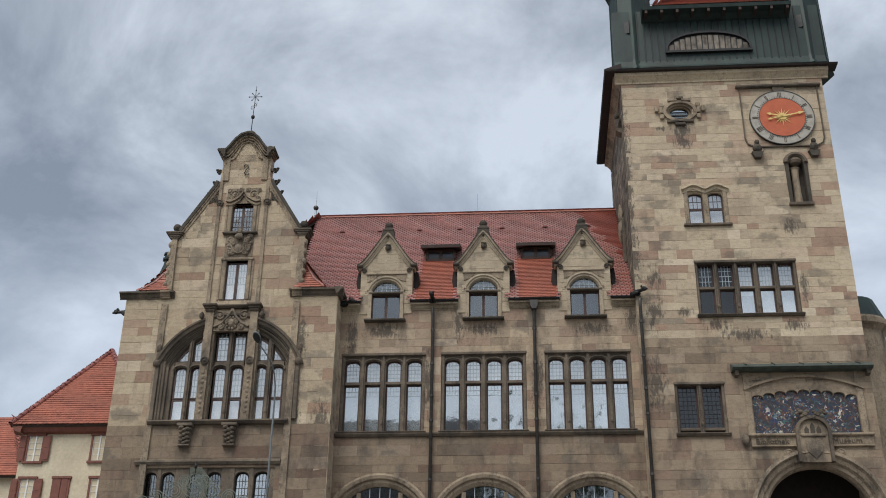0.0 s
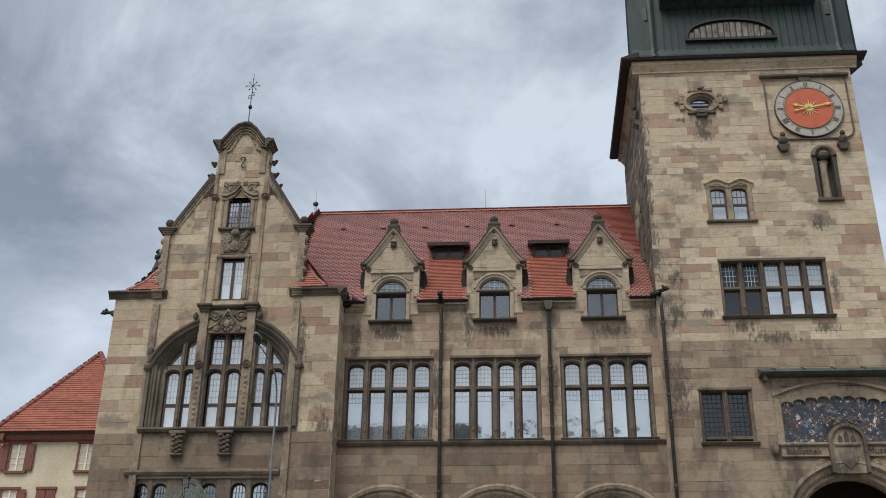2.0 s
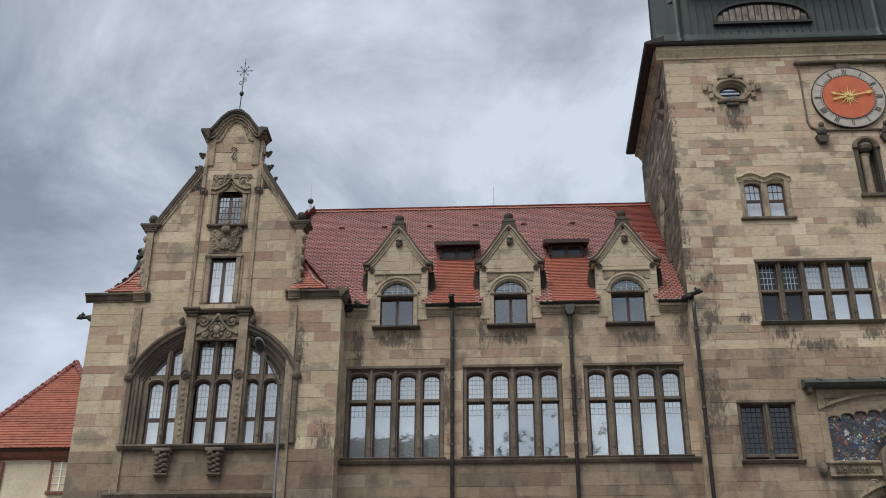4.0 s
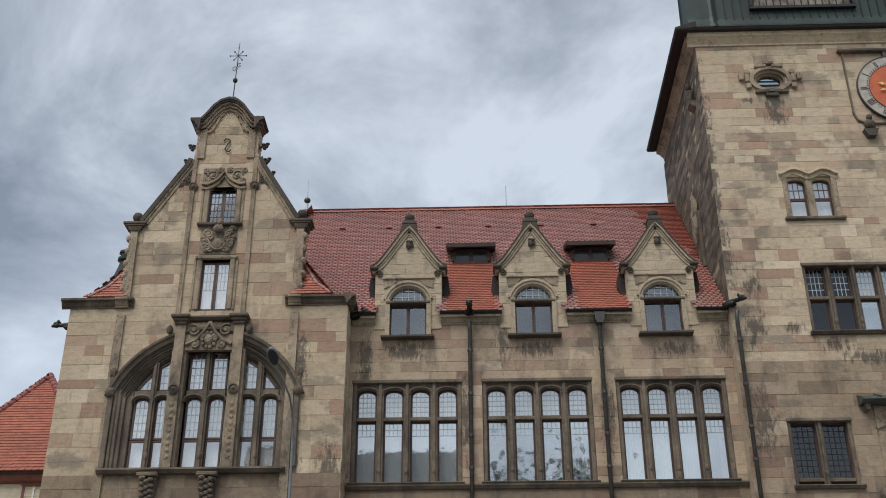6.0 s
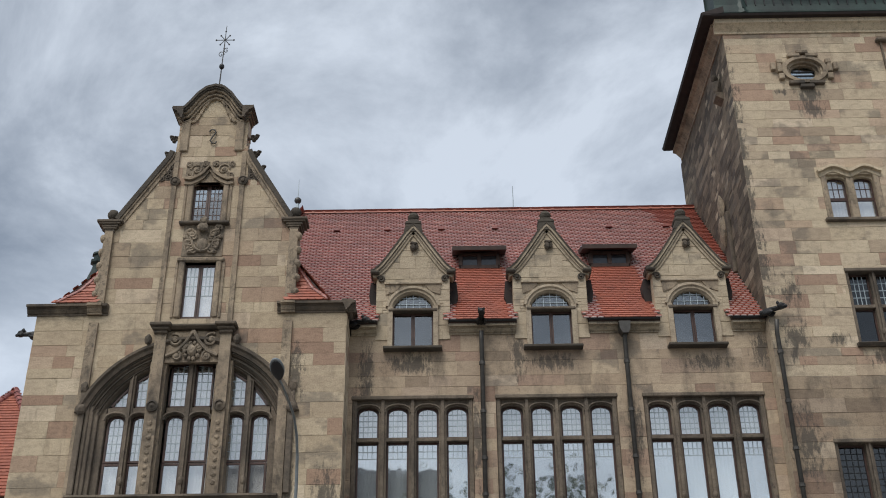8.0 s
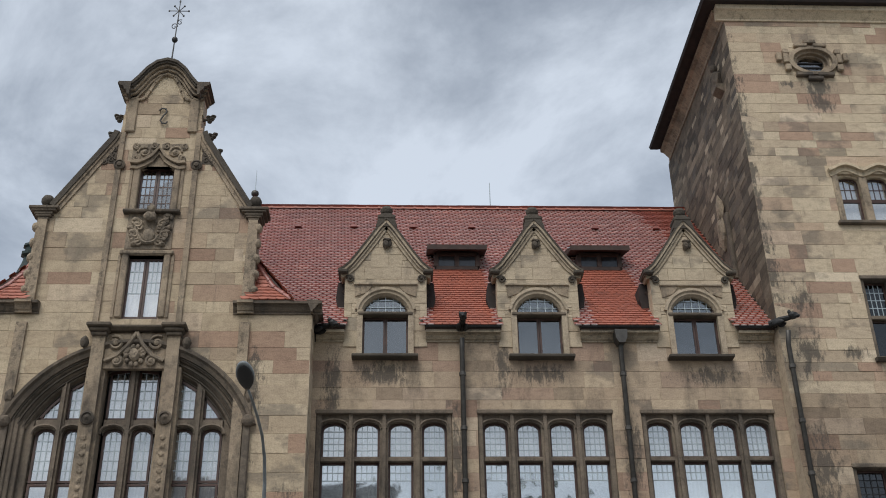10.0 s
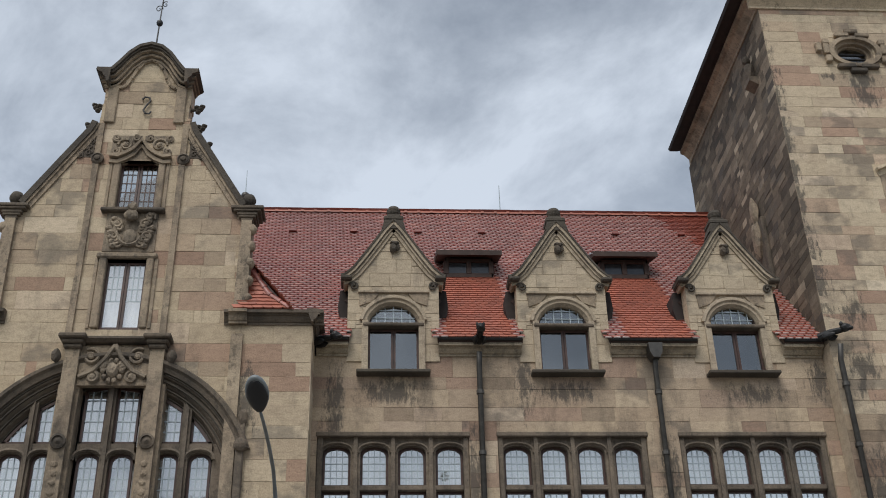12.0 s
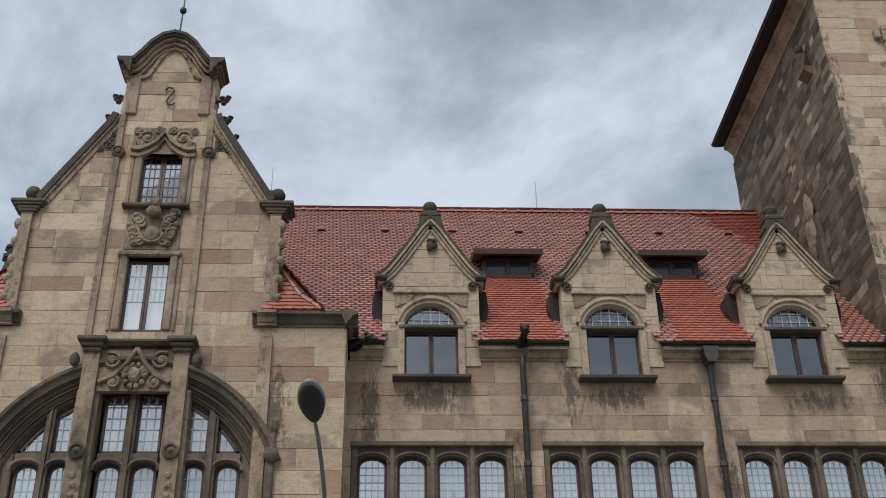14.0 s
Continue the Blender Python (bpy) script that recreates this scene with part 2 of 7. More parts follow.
# sky glint on the tile tails, painted as a pale colour
M_GLINT = simple("tile_tail_glint", (0.5, 0.39, 0.36), (0.76, 0.67, 0.64), 9, 0.35)
M_COPPER = simple("green_copper_sheet", (0.006, 0.012, 0.011), (0.022, 0.046, 0.038), 2.2, 0.55, 0.15, (1, 1, 0.35))
M_WOOD = simple("brown_window_wood", (0.03, 0.014, 0.01), (0.07, 0.032, 0.022), 5, 0.5)
M_DWOOD = simple("dark_weathered_wood", (0.028, 0.016, 0.012), (0.06, 0.034, 0.025), 5, 0.75)
# near-black eaves wood; on the portal back it stands in for shade
M_EAVES = simple("dark_eaves_and_recess", (0.012, 0.008, 0.007), (0.028, 0.017, 0.014), 5, 0.8)
M_LEAD = simple("grey_lead_strip", (0.34, 0.4, 0.43), (0.44, 0.5, 0.53), 12, 0.6, 0.2)
M_IRON = simple("black_iron", (0.012, 0.012, 0.013), (0.03, 0.03, 0.03), 10, 0.5, 0.4)
M_ZINC = simple("dark_zinc", (0.045, 0.042, 0.038), (0.085, 0.08, 0.072), 7, 0.5, 0.5)
M_POLE = simple("galvanised_pole", (0.13, 0.145, 0.15), (0.2, 0.22, 0.225), 8, 0.5, 0.1)
M_ORANGE = simple("orange_dial_paint", (0.42, 0.085, 0.03), (0.52, 0.12, 0.045), 3, 0.6)
M_DIALRING = simple("grey_dial_ring", (0.3, 0.275, 0.235), (0.43, 0.4, 0.345), 6, 0.7)
M_GOLD = simple("gilded_metal", (0.62, 0.42, 0.12), (0.8, 0.6, 0.25), 6, 0.35, 0.5)
M_CREAM = simple("cream_render", (0.53, 0.46, 0.335), (0.65, 0.57, 0.42), 1.5, 0.9)
M_SHUTTER = simple("red_brown_paint", (0.14, 0.045, 0.03), (0.2, 0.07, 0.045), 6, 0.65)
M_WHITE = simple("white_paint", (0.7, 0.7, 0.68), (0.82, 0.82, 0.8), 6, 0.5)
M_CURTAIN = simple("white_curtain", (0.72, 0.72, 0.71), (0.86, 0.86, 0.85), 3, 0.9, 0, (9, 9, 0.4))
# backing behind the panes: the rooms' shade is put into the colour
M_ROOMSHADE = simple("room_shade_backing", (0.10, 0.10, 0.10), (0.15, 0.15, 0.15), 2, 0.9)
simple_dark = simple("dark_pane", (0.02, 0.022, 0.025), (0.05, 0.055, 0.06), 2, 0.12, relief=0.02)
M_GROUND = simple("square_paving", (0.16, 0.15, 0.14), (0.26, 0.245, 0.225), 0.7, 0.9)
M_PATINA = simple("verdigris_iron", (0.1, 0.12, 0.1), (0.2, 0.22, 0.18), 8, 0.7)


def glass_material(name, shine, tint):
    m = bpy.data.materials.new(name)
    m.use_nodes = True
    nt = m.node_tree
    nt.nodes.clear()
    out = nt.nodes.new("ShaderNodeOutputMaterial")
    gl = node(nt, "ShaderNodeBsdfGlossy", Roughness=0.03, Color=(0.97, 0.96, 0.92, 1))
    tr = node(nt, "ShaderNodeBsdfTransparent", Color=(*tint, 1))
    mx = node(nt, "ShaderNodeMixShader", Fac=shine)
    bp = node(nt, "ShaderNodeBump", Strength=0.05, Distance=0.02)
    nt.links.new(noise_at(nt, 2.5, 2), bp.inputs["Height"])
    nt.links.new(bp.outputs[0], gl.inputs["Normal"])
    nt.links.new(tr.outputs[0], mx.inputs[1])
    nt.links.new(gl.outputs[0], mx.inputs[2])
    nt.links.new(mx.outputs[0], out.inputs[0])
    return m


M_MID = glass_material("grey_window_glass", 0.17, (0.5, 0.55, 0.6))
M_BLACKGLASS = glass_material("dark_window_glass", 0.07, (0.35, 0.38, 0.42))
M_GLASS = glass_material("coated_window_glass", 0.52, (0.8, 0.85, 0.88))
M_LEADED = glass_material("leaded_window_glass", 0.34, (0.93, 0.94, 0.95))
M_DIM = glass_material("dim_window_glass", 0.2, (0.6, 0.65, 0.68))


# ---- mesh helpers ----
def part(name, bm, mat, parent=None, label="", smooth=False):
    me = bpy.data.meshes.new(name)
    bmesh.ops.recalc_face_normals(bm, faces=bm.faces[:])
    bm.to_mesh(me)
    bm.free()
    me.materials.append(mat)
    if smooth:
        me.polygons.foreach_set("use_smooth", [True] * len(me.polygons))
    ob = new(name, me)
    if parent is not None:
        ob.parent = parent
    if label:
        ob["label"] = label
    return ob


def thing(name, label, category, at=(0, 0, 0), group="", kind="", rz=0):
    ob = new(name)
    ob.matrix_world = pose(*at, 0, 0, rz)
    ob.empty_display_size = 0.2
    return tagged(ob, label, category, group, kind)


def box(bm, x0, x1, y0, y1, z0, z1, bev=0.0):
    vs = [bm.verts.new((x, y, z)) for x in (x0, x1) for y in (y0, y1) for z in (z0, z1)]
    fs = [bm.faces.new([vs[i] for i in q]) for q in ((0, 1, 3, 2), (4, 6, 7, 5), (0, 4, 5, 1), (2, 3, 7, 6), (0, 2, 6, 4), (1, 5, 7, 3))]
    if bev:
        es = list({e for f in fs for e in f.edges})
        bmesh.ops.bevel(bm, geom=es, offset=bev, segments=1, affect="EDGES")


def prism(bm, pts, y0, y1):
    """A solid whose outline pts is in the x z plane, from y0 to y1."""
    a = [bm.verts.new((x, y0, z)) for x, z in pts]
    b = [bm.verts.new((x, y1, z)) for x, z in pts]
    bm.faces.new(a)
    bm.faces.new(b[::-1])
    for i in range(len(pts)):
        j = (i + 1) % len(pts)
        bm.faces.new((a[i], b[i], b[j], a[j]))


def run_x(bm, prof, x0, x1):
    """A moulding: the outline prof in the y z plane drawn from x0 to x1."""
    a = [bm.verts.new((x0, y, z)) for y, z in prof]
    b = [bm.verts.new((x1, y, z)) for y, z in prof]
    bm.faces.new(a)
    bm.faces.new(b[::-1])
    for i in range(len(prof)):
        j = (i + 1) % len(prof)
        bm.faces.new((a[i], b[i], b[j], a[j]))


def run_y(bm, prof, y0, y1):
    a = [bm.verts.new((x, y0, z)) for x, z in prof]
    b = [bm.verts.new((x, y1, z)) for x, z in prof]
    bm.faces.new(a)
    bm.faces.new(b[::-1])
    for i in range(len(prof)):
        j = (i + 1) % len(prof)
        bm.faces.new((a[i], b[i], b[j], a[j]))


def run_arc(bm, cx, cz, prof, a0, a1, n=24):
    """A moulding round an arch: prof holds (radius, y)."""
    rings = []
    for k in range(n + 1):
        a = radians(a0 + (a1 - a0) * k / n)
        rings.append([bm.verts.new((cx + r * math.cos(a), y, cz + r * math.sin(a))) for r, y in prof])
    for p, q in zip(rings, rings[1:]):
        for i in range(len(prof)):
            j = (i + 1) % len(prof)
            bm.faces.new((p[i], q[i], q[j], p[j]))
    bm.faces.new(rings[0])
    bm.faces.new(rings[-1][::-1])


def strip(bm, pa, pb, y0, y1, closed=False):
    """A solid band between two lines of as many points in the x z plane, in one piece."""
    n = len(pa)
    q = [[bm.verts.new((x, y, z)) for x, z in line] for y in (y0, y1) for line in (pa, pb)]
    fa, fb, ba, bb = q
    for i in range(n if closed else n - 1):
        j = (i + 1) % n
        for a, b in ((fa, fb), (ba, bb), (fa, ba), (fb, bb)):
            bm.faces.new((a[i], a[j], b[j], b[i]))
    if not closed:
        for i in (0, n - 1):
            bm.faces.new((fa[i], fb[i], bb[i], ba[i]))


def ribbon(bm, pts, w, y0, y1):
    """A band of width w along a line in the x z plane, to the left of its way."""
    n = len(pts)
    outer = []
    for i in range(n):
        p, q = pts[max(i - 1, 0)], pts[min(i + 1, n - 1)]
        dx, dz = q[0] - p[0], q[1] - p[1]
        s = math.hypot(dx, dz)
        outer.append((pts[i][0] - dz / s * w, pts[i][1] + dx / s * w))
    strip(bm, pts, outer, y0, y1)


def tube(bm, pts, r, n=6, r1=None):
    rings, m = [], len(pts)
    for i, p in enumerate(pts):
        d = (Vector(pts[min(i + 1, m - 1)]) - Vector(pts[max(i - 1, 0)])).normalized()
        s = d.orthogonal().normalized() if abs(d.y) > 0.9 else d.cross(Vector((0, 1, 0))).normalized()
        t = d.cross(s)
        rr = r if r1 is None else r + (r1 - r) * i / (m - 1)
        rings.append([bm.verts.new(Vector(p) + rr * (math.cos(6.2832 * k / n) * s + math.sin(6.2832 * k / n) * t)) for k in range(n)])
    for p, q in zip(rings, rings[1:]):
        for k in range(n):
            bm.faces.new((p[k], p[(k + 1) % n], q[(k + 1) % n], q[k]))
    bm.faces.new(rings[0])
    bm.faces.new(rings[-1][::-1])


def lathe(bm, prof, cx=0, cy=0, n=16):
    """A turned body: prof holds (radius, z)."""
    rings = [[bm.verts.new((cx + max(r, 0.001) * math.cos(6.2832 * k / n), cy + max(r, 0.001) * math.sin(6.2832 * k / n), z)) for k in range(n)] for r, z in prof]
    for p, q in zip(rings, rings[1:]):
        for k in range(n):
            bm.faces.new((p[k], p[(k + 1) % n], q[(k + 1) % n], q[k]))
    bm.faces.new(rings[0][::-1])
    bm.faces.new(rings[-1])


def blob(bm, x, y, z, rx, ry, rz, seed=0, rough=0.12):
    m = Matrix.Translation((x, y, z)) @ Matrix.Diagonal((rx, ry, rz, 1))
    vs = bmesh.ops.create_icosphere(bm, subdivisions=2, radius=1)["verts"]
    for v in vs:
        k = 1 + rough * noise.noise(v.co * 2.3 + Vector((seed, seed * 0.7, 0)))
        v.co = m @ (v.co * k)


def spiral(cx, cz, r, y, turns=1.6, start=0.0, hand=1, n=26):
    return [(cx + hand * r * (1 - 0.85 * k / n) * math.cos(start + 6.2832 * turns * k / n), y, cz + r * (1 - 0.85 * k / n) * math.sin(start + 6.2832 * turns * k / n)) for k in range(n + 1)]


# ---- masonry ----
def solid(x, z, holes, outline):
    if outline and not outline(x, z):
        return False
    for h in holes:
        if h[0] == "r" and h[1] < x < h[2] and h[3] < z < h[4]:
            return False
        if h[0] == "c" and z > h[4] and (x - h[1]) ** 2 + (z - h[2]) ** 2 < h[3] ** 2:
            return False
    return True


def cut(rect, holes, outline, out, least=0.1):
    x0, x1, z0, z1 = rect
    e = 0.004
    tests = [solid(x, z, holes, outline) for x in (x0 + e, (x0 + x1) / 2, x1 - e) for z in (z0 + e, (z0 + z1) / 2, z1 - e)]
    if all(tests):
        out.append(rect)
        return
    for h in holes:
        if h[0] != "r" or h[1] >= x1 or h[2] <= x0 or h[3] >= z1 or h[4] <= z0:
            continue
        for x in h[1:3]:
            if x0 + 0.01 < x < x1 - 0.01:
                cut((x0, x, z0, z1), holes, outline, out, least)
                cut((x, x1, z0, z1), holes, outline, out, least)
                return
        for z in h[3:5]:
            if z0 + 0.01 < z < z1 - 0.01:
                cut((x0, x1, z0, z), holes, outline, out, least)
                cut((x0, x1, z, z1), holes, outline, out, least)
                return
    if not any(tests) and max(x1 - x0, z1 - z0) < 0.5:
        return
    if max(x1 - x0, z1 - z0) < least:
        if tests[4]:
            out.append(rect)
        return
    if x1 - x0 > z1 - z0:
        m = (x0 + x1) / 2
        cut((x0, m, z0, z1), holes, outline, out, least)
        cut((m, x1, z0, z1), holes, outline, out, least)
    else:
        m = (z0 + z1) / 2
        cut((x0, x1, z0, m), holes, outline, out, least)
        cut((x0, x1, m, z1), holes, outline, out, least)


def block_shape(seed):
    """A unit block with worn front edges, front at y = 0."""
    rnd = random.Random(seed)
    bm = bmesh.new()
    cx, cz = 0.005, 0.013
    back = [bm.verts.new((x, 0.06, z)) for x, z in ((0, 0), (1, 0), (1, 1), (0, 1))]
    side = [bm.verts.new((x, 0.0045, z)) for x, z in ((0, 0), (1, 0), (1, 1), (0, 1))]
    front = [bm.verts.new((x + rnd.uniform(-0.006, 0.006), rnd.uniform(-0.004, 0.003), z + rnd.uniform(-0.012, 0.012))) for x, z in ((cx, cz), (1 - cx, cz), (1 - cx, 1 - cz), (cx, 1 - cz))]
    bm.faces.new(front)
    for a, b in ((back, side), (side, front)):
        for i in range(4):
            j = (i + 1) % 4
            bm.faces.new((a[i], a[j], b[j], b[i]))
    me = bpy.data.meshes.new("block")
    bmesh.ops.recalc_face_normals(bm, faces=bm.faces[:])
    bm.to_mesh(me)
    bm.free()
    return me


SHAPES = {}


def shapes(mat):
    if mat.name not in SHAPES:
        SHAPES[mat.name] = []
        for s in range(5):
            me = block_shape(s)
            me.materials.append(mat)
            SHAPES[mat.name].append(me)
    return SHAPES[mat.name]


def boxes_mesh(name, rects, y0, y1, mat, parent, label=""):
    """All the boxes of a list of rectangles in one mesh."""
    vs, fs = [], []
    for x0, x1, z0, z1, *dy in rects:
        o = len(vs)
        d = dy[0] if dy else 0.0
        for x in (x0, x1):
            for y in (y0 + d, y1):
                for z in (z0, z1):
                    vs.append((x, y, z))
        fs += [(o, o + 1, o + 3, o + 2), (o + 4, o + 6, o + 7, o + 5), (o, o + 4, o + 5, o + 1), (o + 2, o + 3, o + 7, o + 6), (o, o + 2, o + 6, o + 4), (o + 1, o + 5, o + 7, o + 3)]
    me = bpy.data.meshes.new(name)
    me.from_pydata(vs, [], fs)
    me.materials.append(mat)
    ob = new(name, me)
    ob.parent = parent
    if label:
        ob["label"] = label
    return ob


WALLS = []


def masonry(name, label, x0, x1, z0, z1, holes=(), outline=None, at=(0, 0, 0), rz=0, seed=1, thick=0.45, course=(0.24, 0.42), length=(0.45, 1.15),
            mats=None, near=4.2, most=300):
    """A stone wall in its own x z plane, facing -y, with a core and coursed blocks; the blocks follow at the end of the file."""
    rnd = random.Random(seed)
    rects, z = [], z0
    while z < z1 - 0.02:
        h = min(rnd.uniform(*course), z1 - z)
        if z1 - z - h < 0.12:
            h = z1 - z
        x = x0
        while x < x1 - 0.01:
            w = rnd.uniform(*length) * (0.75 + 0.8 * h)
            if x1 - x - w < 0.25:
                w = x1 - x
            cut((x, x + w, z, z + h), holes, outline, rects)
            x += w
        z += h
    ob = boxes_mesh(name, rects, 0.011, thick, M_MORTAR, None)
    ob.matrix_world = pose(*at, 0, 0, rz)
    tagged(ob, label, "wall", kind="structure")
    WALLS.append((ob, rects, mats or (M_BLOCK, M_BLOCKS), near, most, seed))
    return ob


# ---- ground ----
def ground_height(y):
    k = min(max((-y - 12) / 26, 0), 1)
    return GROUND - 4.0 * k * k * (3 - 2 * k)


bm = bmesh.new()
ys = [1500, 300, 60, 0, -6, -12, -15, -18, -21, -24, -27, -30, -33, -36, -40, -60, -300, -1500]
rows = [[bm.verts.new((x, y, ground_height(y))) for x in (-1500, -60, -20, 0, 20, 60, 1500)] for y in ys]
for p, q in zip(rows, rows[1:]):
    for i in range(6):
        bm.faces.new((p[i], p[i + 1], q[i + 1], q[i]))
tagged(part("ground", bm, M_GROUND, smooth=True), "grey paved town square sloping away from the building", "ground", kind="structure")

# ---- main range: wall, wing, tower ----
BAYS = (-3.61, 0.0, 3.70)
HW = 1.52
holes = [("r", c - HW, c + HW, 7.12, 10.06) for c in BAYS]
holes += [("r", c - 0.53, c + 0.53, 11.38, 12.2) for c in BAYS]
for c in BAYS:
    holes += [("c", c + 0.02, 3.75, 1.82, 3.75), ("r", c - 1.78, c + 1.82, 0.2, 3.76)]
masonry("wall_main", "coursed buff sandstone wall with dark streaks between wing and tower", -5.4, 5.5, 7.0, 11.75, holes, seed=3, near=4.4, mats=(M_STAIN, M_STAINS))
masonry("wall_main_lower", "darkened brown sandstone ground floor of the main range", -5.4, 5.5, GROUND, 7.0, holes, seed=4, near=4.0, mats=(M_FOOT, M_FOOTS))

WX0, WX1, WY = -12.42, -5.04, -0.96
# the wing is drawn on a slightly smaller grid and laid out with this matrix
WING = Matrix.Translation((0.10, 0, 0)) @ Matrix.Diagonal((1.063, 1, 1.069, 1))


def lay_wing(ob):
    ob.matrix_basis = WING @ ob.matrix_basis
    return ob


GC = -8.66
ARC = (-8.6, 7.92, 2.3)


def gable_line(x, z):
    if z < 11.4:
        return True
    if z < 13.75:
        return -10.97 < x < -6.4
    d = abs(x - GC)
    if z < 15.85:
        return d < max(0.92, 2.1 - 1.12 * (z - 13.78) / 1.82)
    return d < 0.9


holes = [("c", ARC[0], ARC[1], 2.57, 8.85), ("r", ARC[0] - 2.38, ARC[0] + 2.38, 6.85, 8.87),
         ("r", -9.06, -8.26, 11.1, 12.6), ("r", -9.05, -8.23, 13.68, 14.9), ("r", -11.1, -6.72, 2.2, 5.3)]
lay_wing(masonry("wall_wing", "buff sandstone gable wall with large arched window", WX0, WX1, 6.7, 17.0, holes, gable_line, at=(0, WY, 0), seed=5, near=5.2, mats=(M_WING, M_WINGS)))
lay_wing(masonry("wall_wing_lower", "darkened brown-stained sandstone foot of the gabled wing", WX0, WX1, GROUND, 6.7, holes, gable_line, at=(0, WY, 0), seed=6, near=3.5, mats=(M_FOOT, M_FOOTS)))
lay_wing(masonry("wall_wing_side", "narrow sandstone side of the projecting wing", WY + 0.004, -0.0, GROUND, 11.2, at=(WX1 + 0.012, 0, 0), rz=90, seed=8, most=60))
lay_wing(masonry("wall_wing_left_side", "sandstone flank of the projecting wing", -12.0, -WY - 0.45, GROUND, 11.3, at=(WX0, 0, 0), rz=-90, seed=9, most=40))

TX0, TX1, TY, TB = 5.5, 13.25, -0.45, 6.6
holes = [("r", 7.68, 11.28, 11.14, 13.28), ("r", 7.55, 9.1, 14.8, 16.2), ("r", 6.6, 8.3, 6.8, 8.64), ("c", 7.68, 19.75, 0.5, 0),
         ("c", 11.0, 3.97, 2.05, 3.97), ("r", 8.97, 13.03, GROUND, 3.98), ("r", 11.5, 12.08, 15.6, 17.4), ("r", 9.1, 12.85, 6.75, 8.35)]
masonry("wall_tower", "pale buff coursed sandstone front of the clock tower", TX0, TX1, 10.3, 21.3, holes, at=(0, TY, 0), seed=11, near=6.0, course=(0.22, 0.4), length=(0.4, 1.2))
masonry("wall_tower_lower", "darkened brown-stained coursed sandstone foot of the clock tower", TX0, TX1, GROUND, 10.3, holes, at=(0, TY, 0), seed=12, near=4.0, course=(0.24, 0.42), length=(0.45, 1.2), mats=(M_TFOOT, M_TFOOTS))
masonry("wall_tower_side", "dark rubble stone flank of the clock tower", -TB, -TY - 0.004, 11.9, 21.1, at=(TX0 - 0.012, 0, 0), rz=-90, seed=13, mats=(M_RUB, M_RUBS),
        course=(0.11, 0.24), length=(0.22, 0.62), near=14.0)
masonry("wall_tower_far_side", "sandstone flank of the clock tower", TY + 0.45, TB, GROUND, 21.6, at=(TX1, 0, 0), rz=90, seed=14, most=20, course=(0.4, 0.6), length=(1, 2))
bm = bmesh.new()
box(bm, TX0 + 0.02, TX1 - 0.02, TB - 0.3, TB, GROUND, 21.6)
tagged(part("wall_tower_back", bm, M_MORTAR), "plain stone back of the clock tower", "wall", kind="structure")
bm = bmesh.new()
box(bm, WX0 + 0.5, TX0 - 0.02, 11.4, 11.9, GROUND, 12.0)
tagged(part("wall_back", bm, M_MORTAR), "plain stone back wall of the town hall", "wall", kind="structure")
# added walls that close the rooms; dark colour stands for unlit interiors
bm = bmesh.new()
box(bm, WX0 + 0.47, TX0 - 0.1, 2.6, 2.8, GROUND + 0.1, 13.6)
tagged(part("wall_inner", bm, M_ROOMSHADE), "added backing wall behind the windows, room shade in its dark colour", "wall", kind="structure")
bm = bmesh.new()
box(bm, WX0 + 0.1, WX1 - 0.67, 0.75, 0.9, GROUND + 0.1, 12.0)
tagged(part("wall_inner_wing", bm, M_ROOMSHADE), "added backing wall behind the wing windows, room shade in its dark colour", "wall", kind="structure")
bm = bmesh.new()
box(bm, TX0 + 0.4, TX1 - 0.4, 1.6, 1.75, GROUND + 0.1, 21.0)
tagged(part("wall_inner_tower", bm, M_ROOMSHADE), "added backing wall in the tower, room shade in its dark colour", "wall", kind="structure")


# ---- windows ----
def sash(parent, x0, x1, z0, z1, y, nx, nz, glass, wood=M_WOOD, arch=0.0, lead=M_LEAD, bars=None, fw=0.045):
    """One light: a wooden frame, its pane and thin bars. arch: rise of its curved head. bars: height above which the bars stand."""
    w = (x1 - x0) / 2
    c = (x0 + x1) / 2

    def head(ww, top, rise, n=10):
        if rise <= 0:
            return [(c - ww, top), (c + ww, top)]
        return [(c - ww * math.cos(math.pi * k / n), top - rise + rise * math.sin(math.pi * k / n) ** 0.8) for k in range(n + 1)]

    bm = bmesh.new()
    o, i = head(w, z1, arch), head(w - fw, z1 - fw, arch)
    ring_o = [(x0, z0)] + o + [(x1, z0)]
    ring_i = [(x0 + fw, z0 + fw)] + i + [(x1 - fw, z0 + fw)]
    strip(bm, ring_o, ring_i, y - 0.03, y + 0.03, True)
    sh = part("sash", bm, wood, parent)
    bm = bmesh.new()
    prism(bm, [(x0 + fw, z0 + fw)] + i + [(x1 - fw, z0 + fw)], y - 0.004, y + 0.004)
    pn = part("pane", bm, glass, sh)
    pn.visible_shadow = False
    if nx:
        bm = bmesh.new()
        lo = z0 + fw if bars is None else bars
        for k in range(1, nx):
            x = x0 + fw + (2 * w - 2 * fw) * k / nx
            t = z1 - fw - (arch * (abs(x - c) / w) ** 2.2 if arch else 0)
            box(bm, x - 0.009, x + 0.009, y - 0.016, y + 0.004, lo, t)
        for k in range(0 if bars is not None else 1, nz):
            z = lo + (z1 - fw - lo) * k / nz
            box(bm, x0 + fw, x1 - fw, y - 0.014, y + 0.004, z - 0.009, z + 0.009)
        part("lead_lattice", bm, lead, sh)["kind"] = "stuff"
    return sh


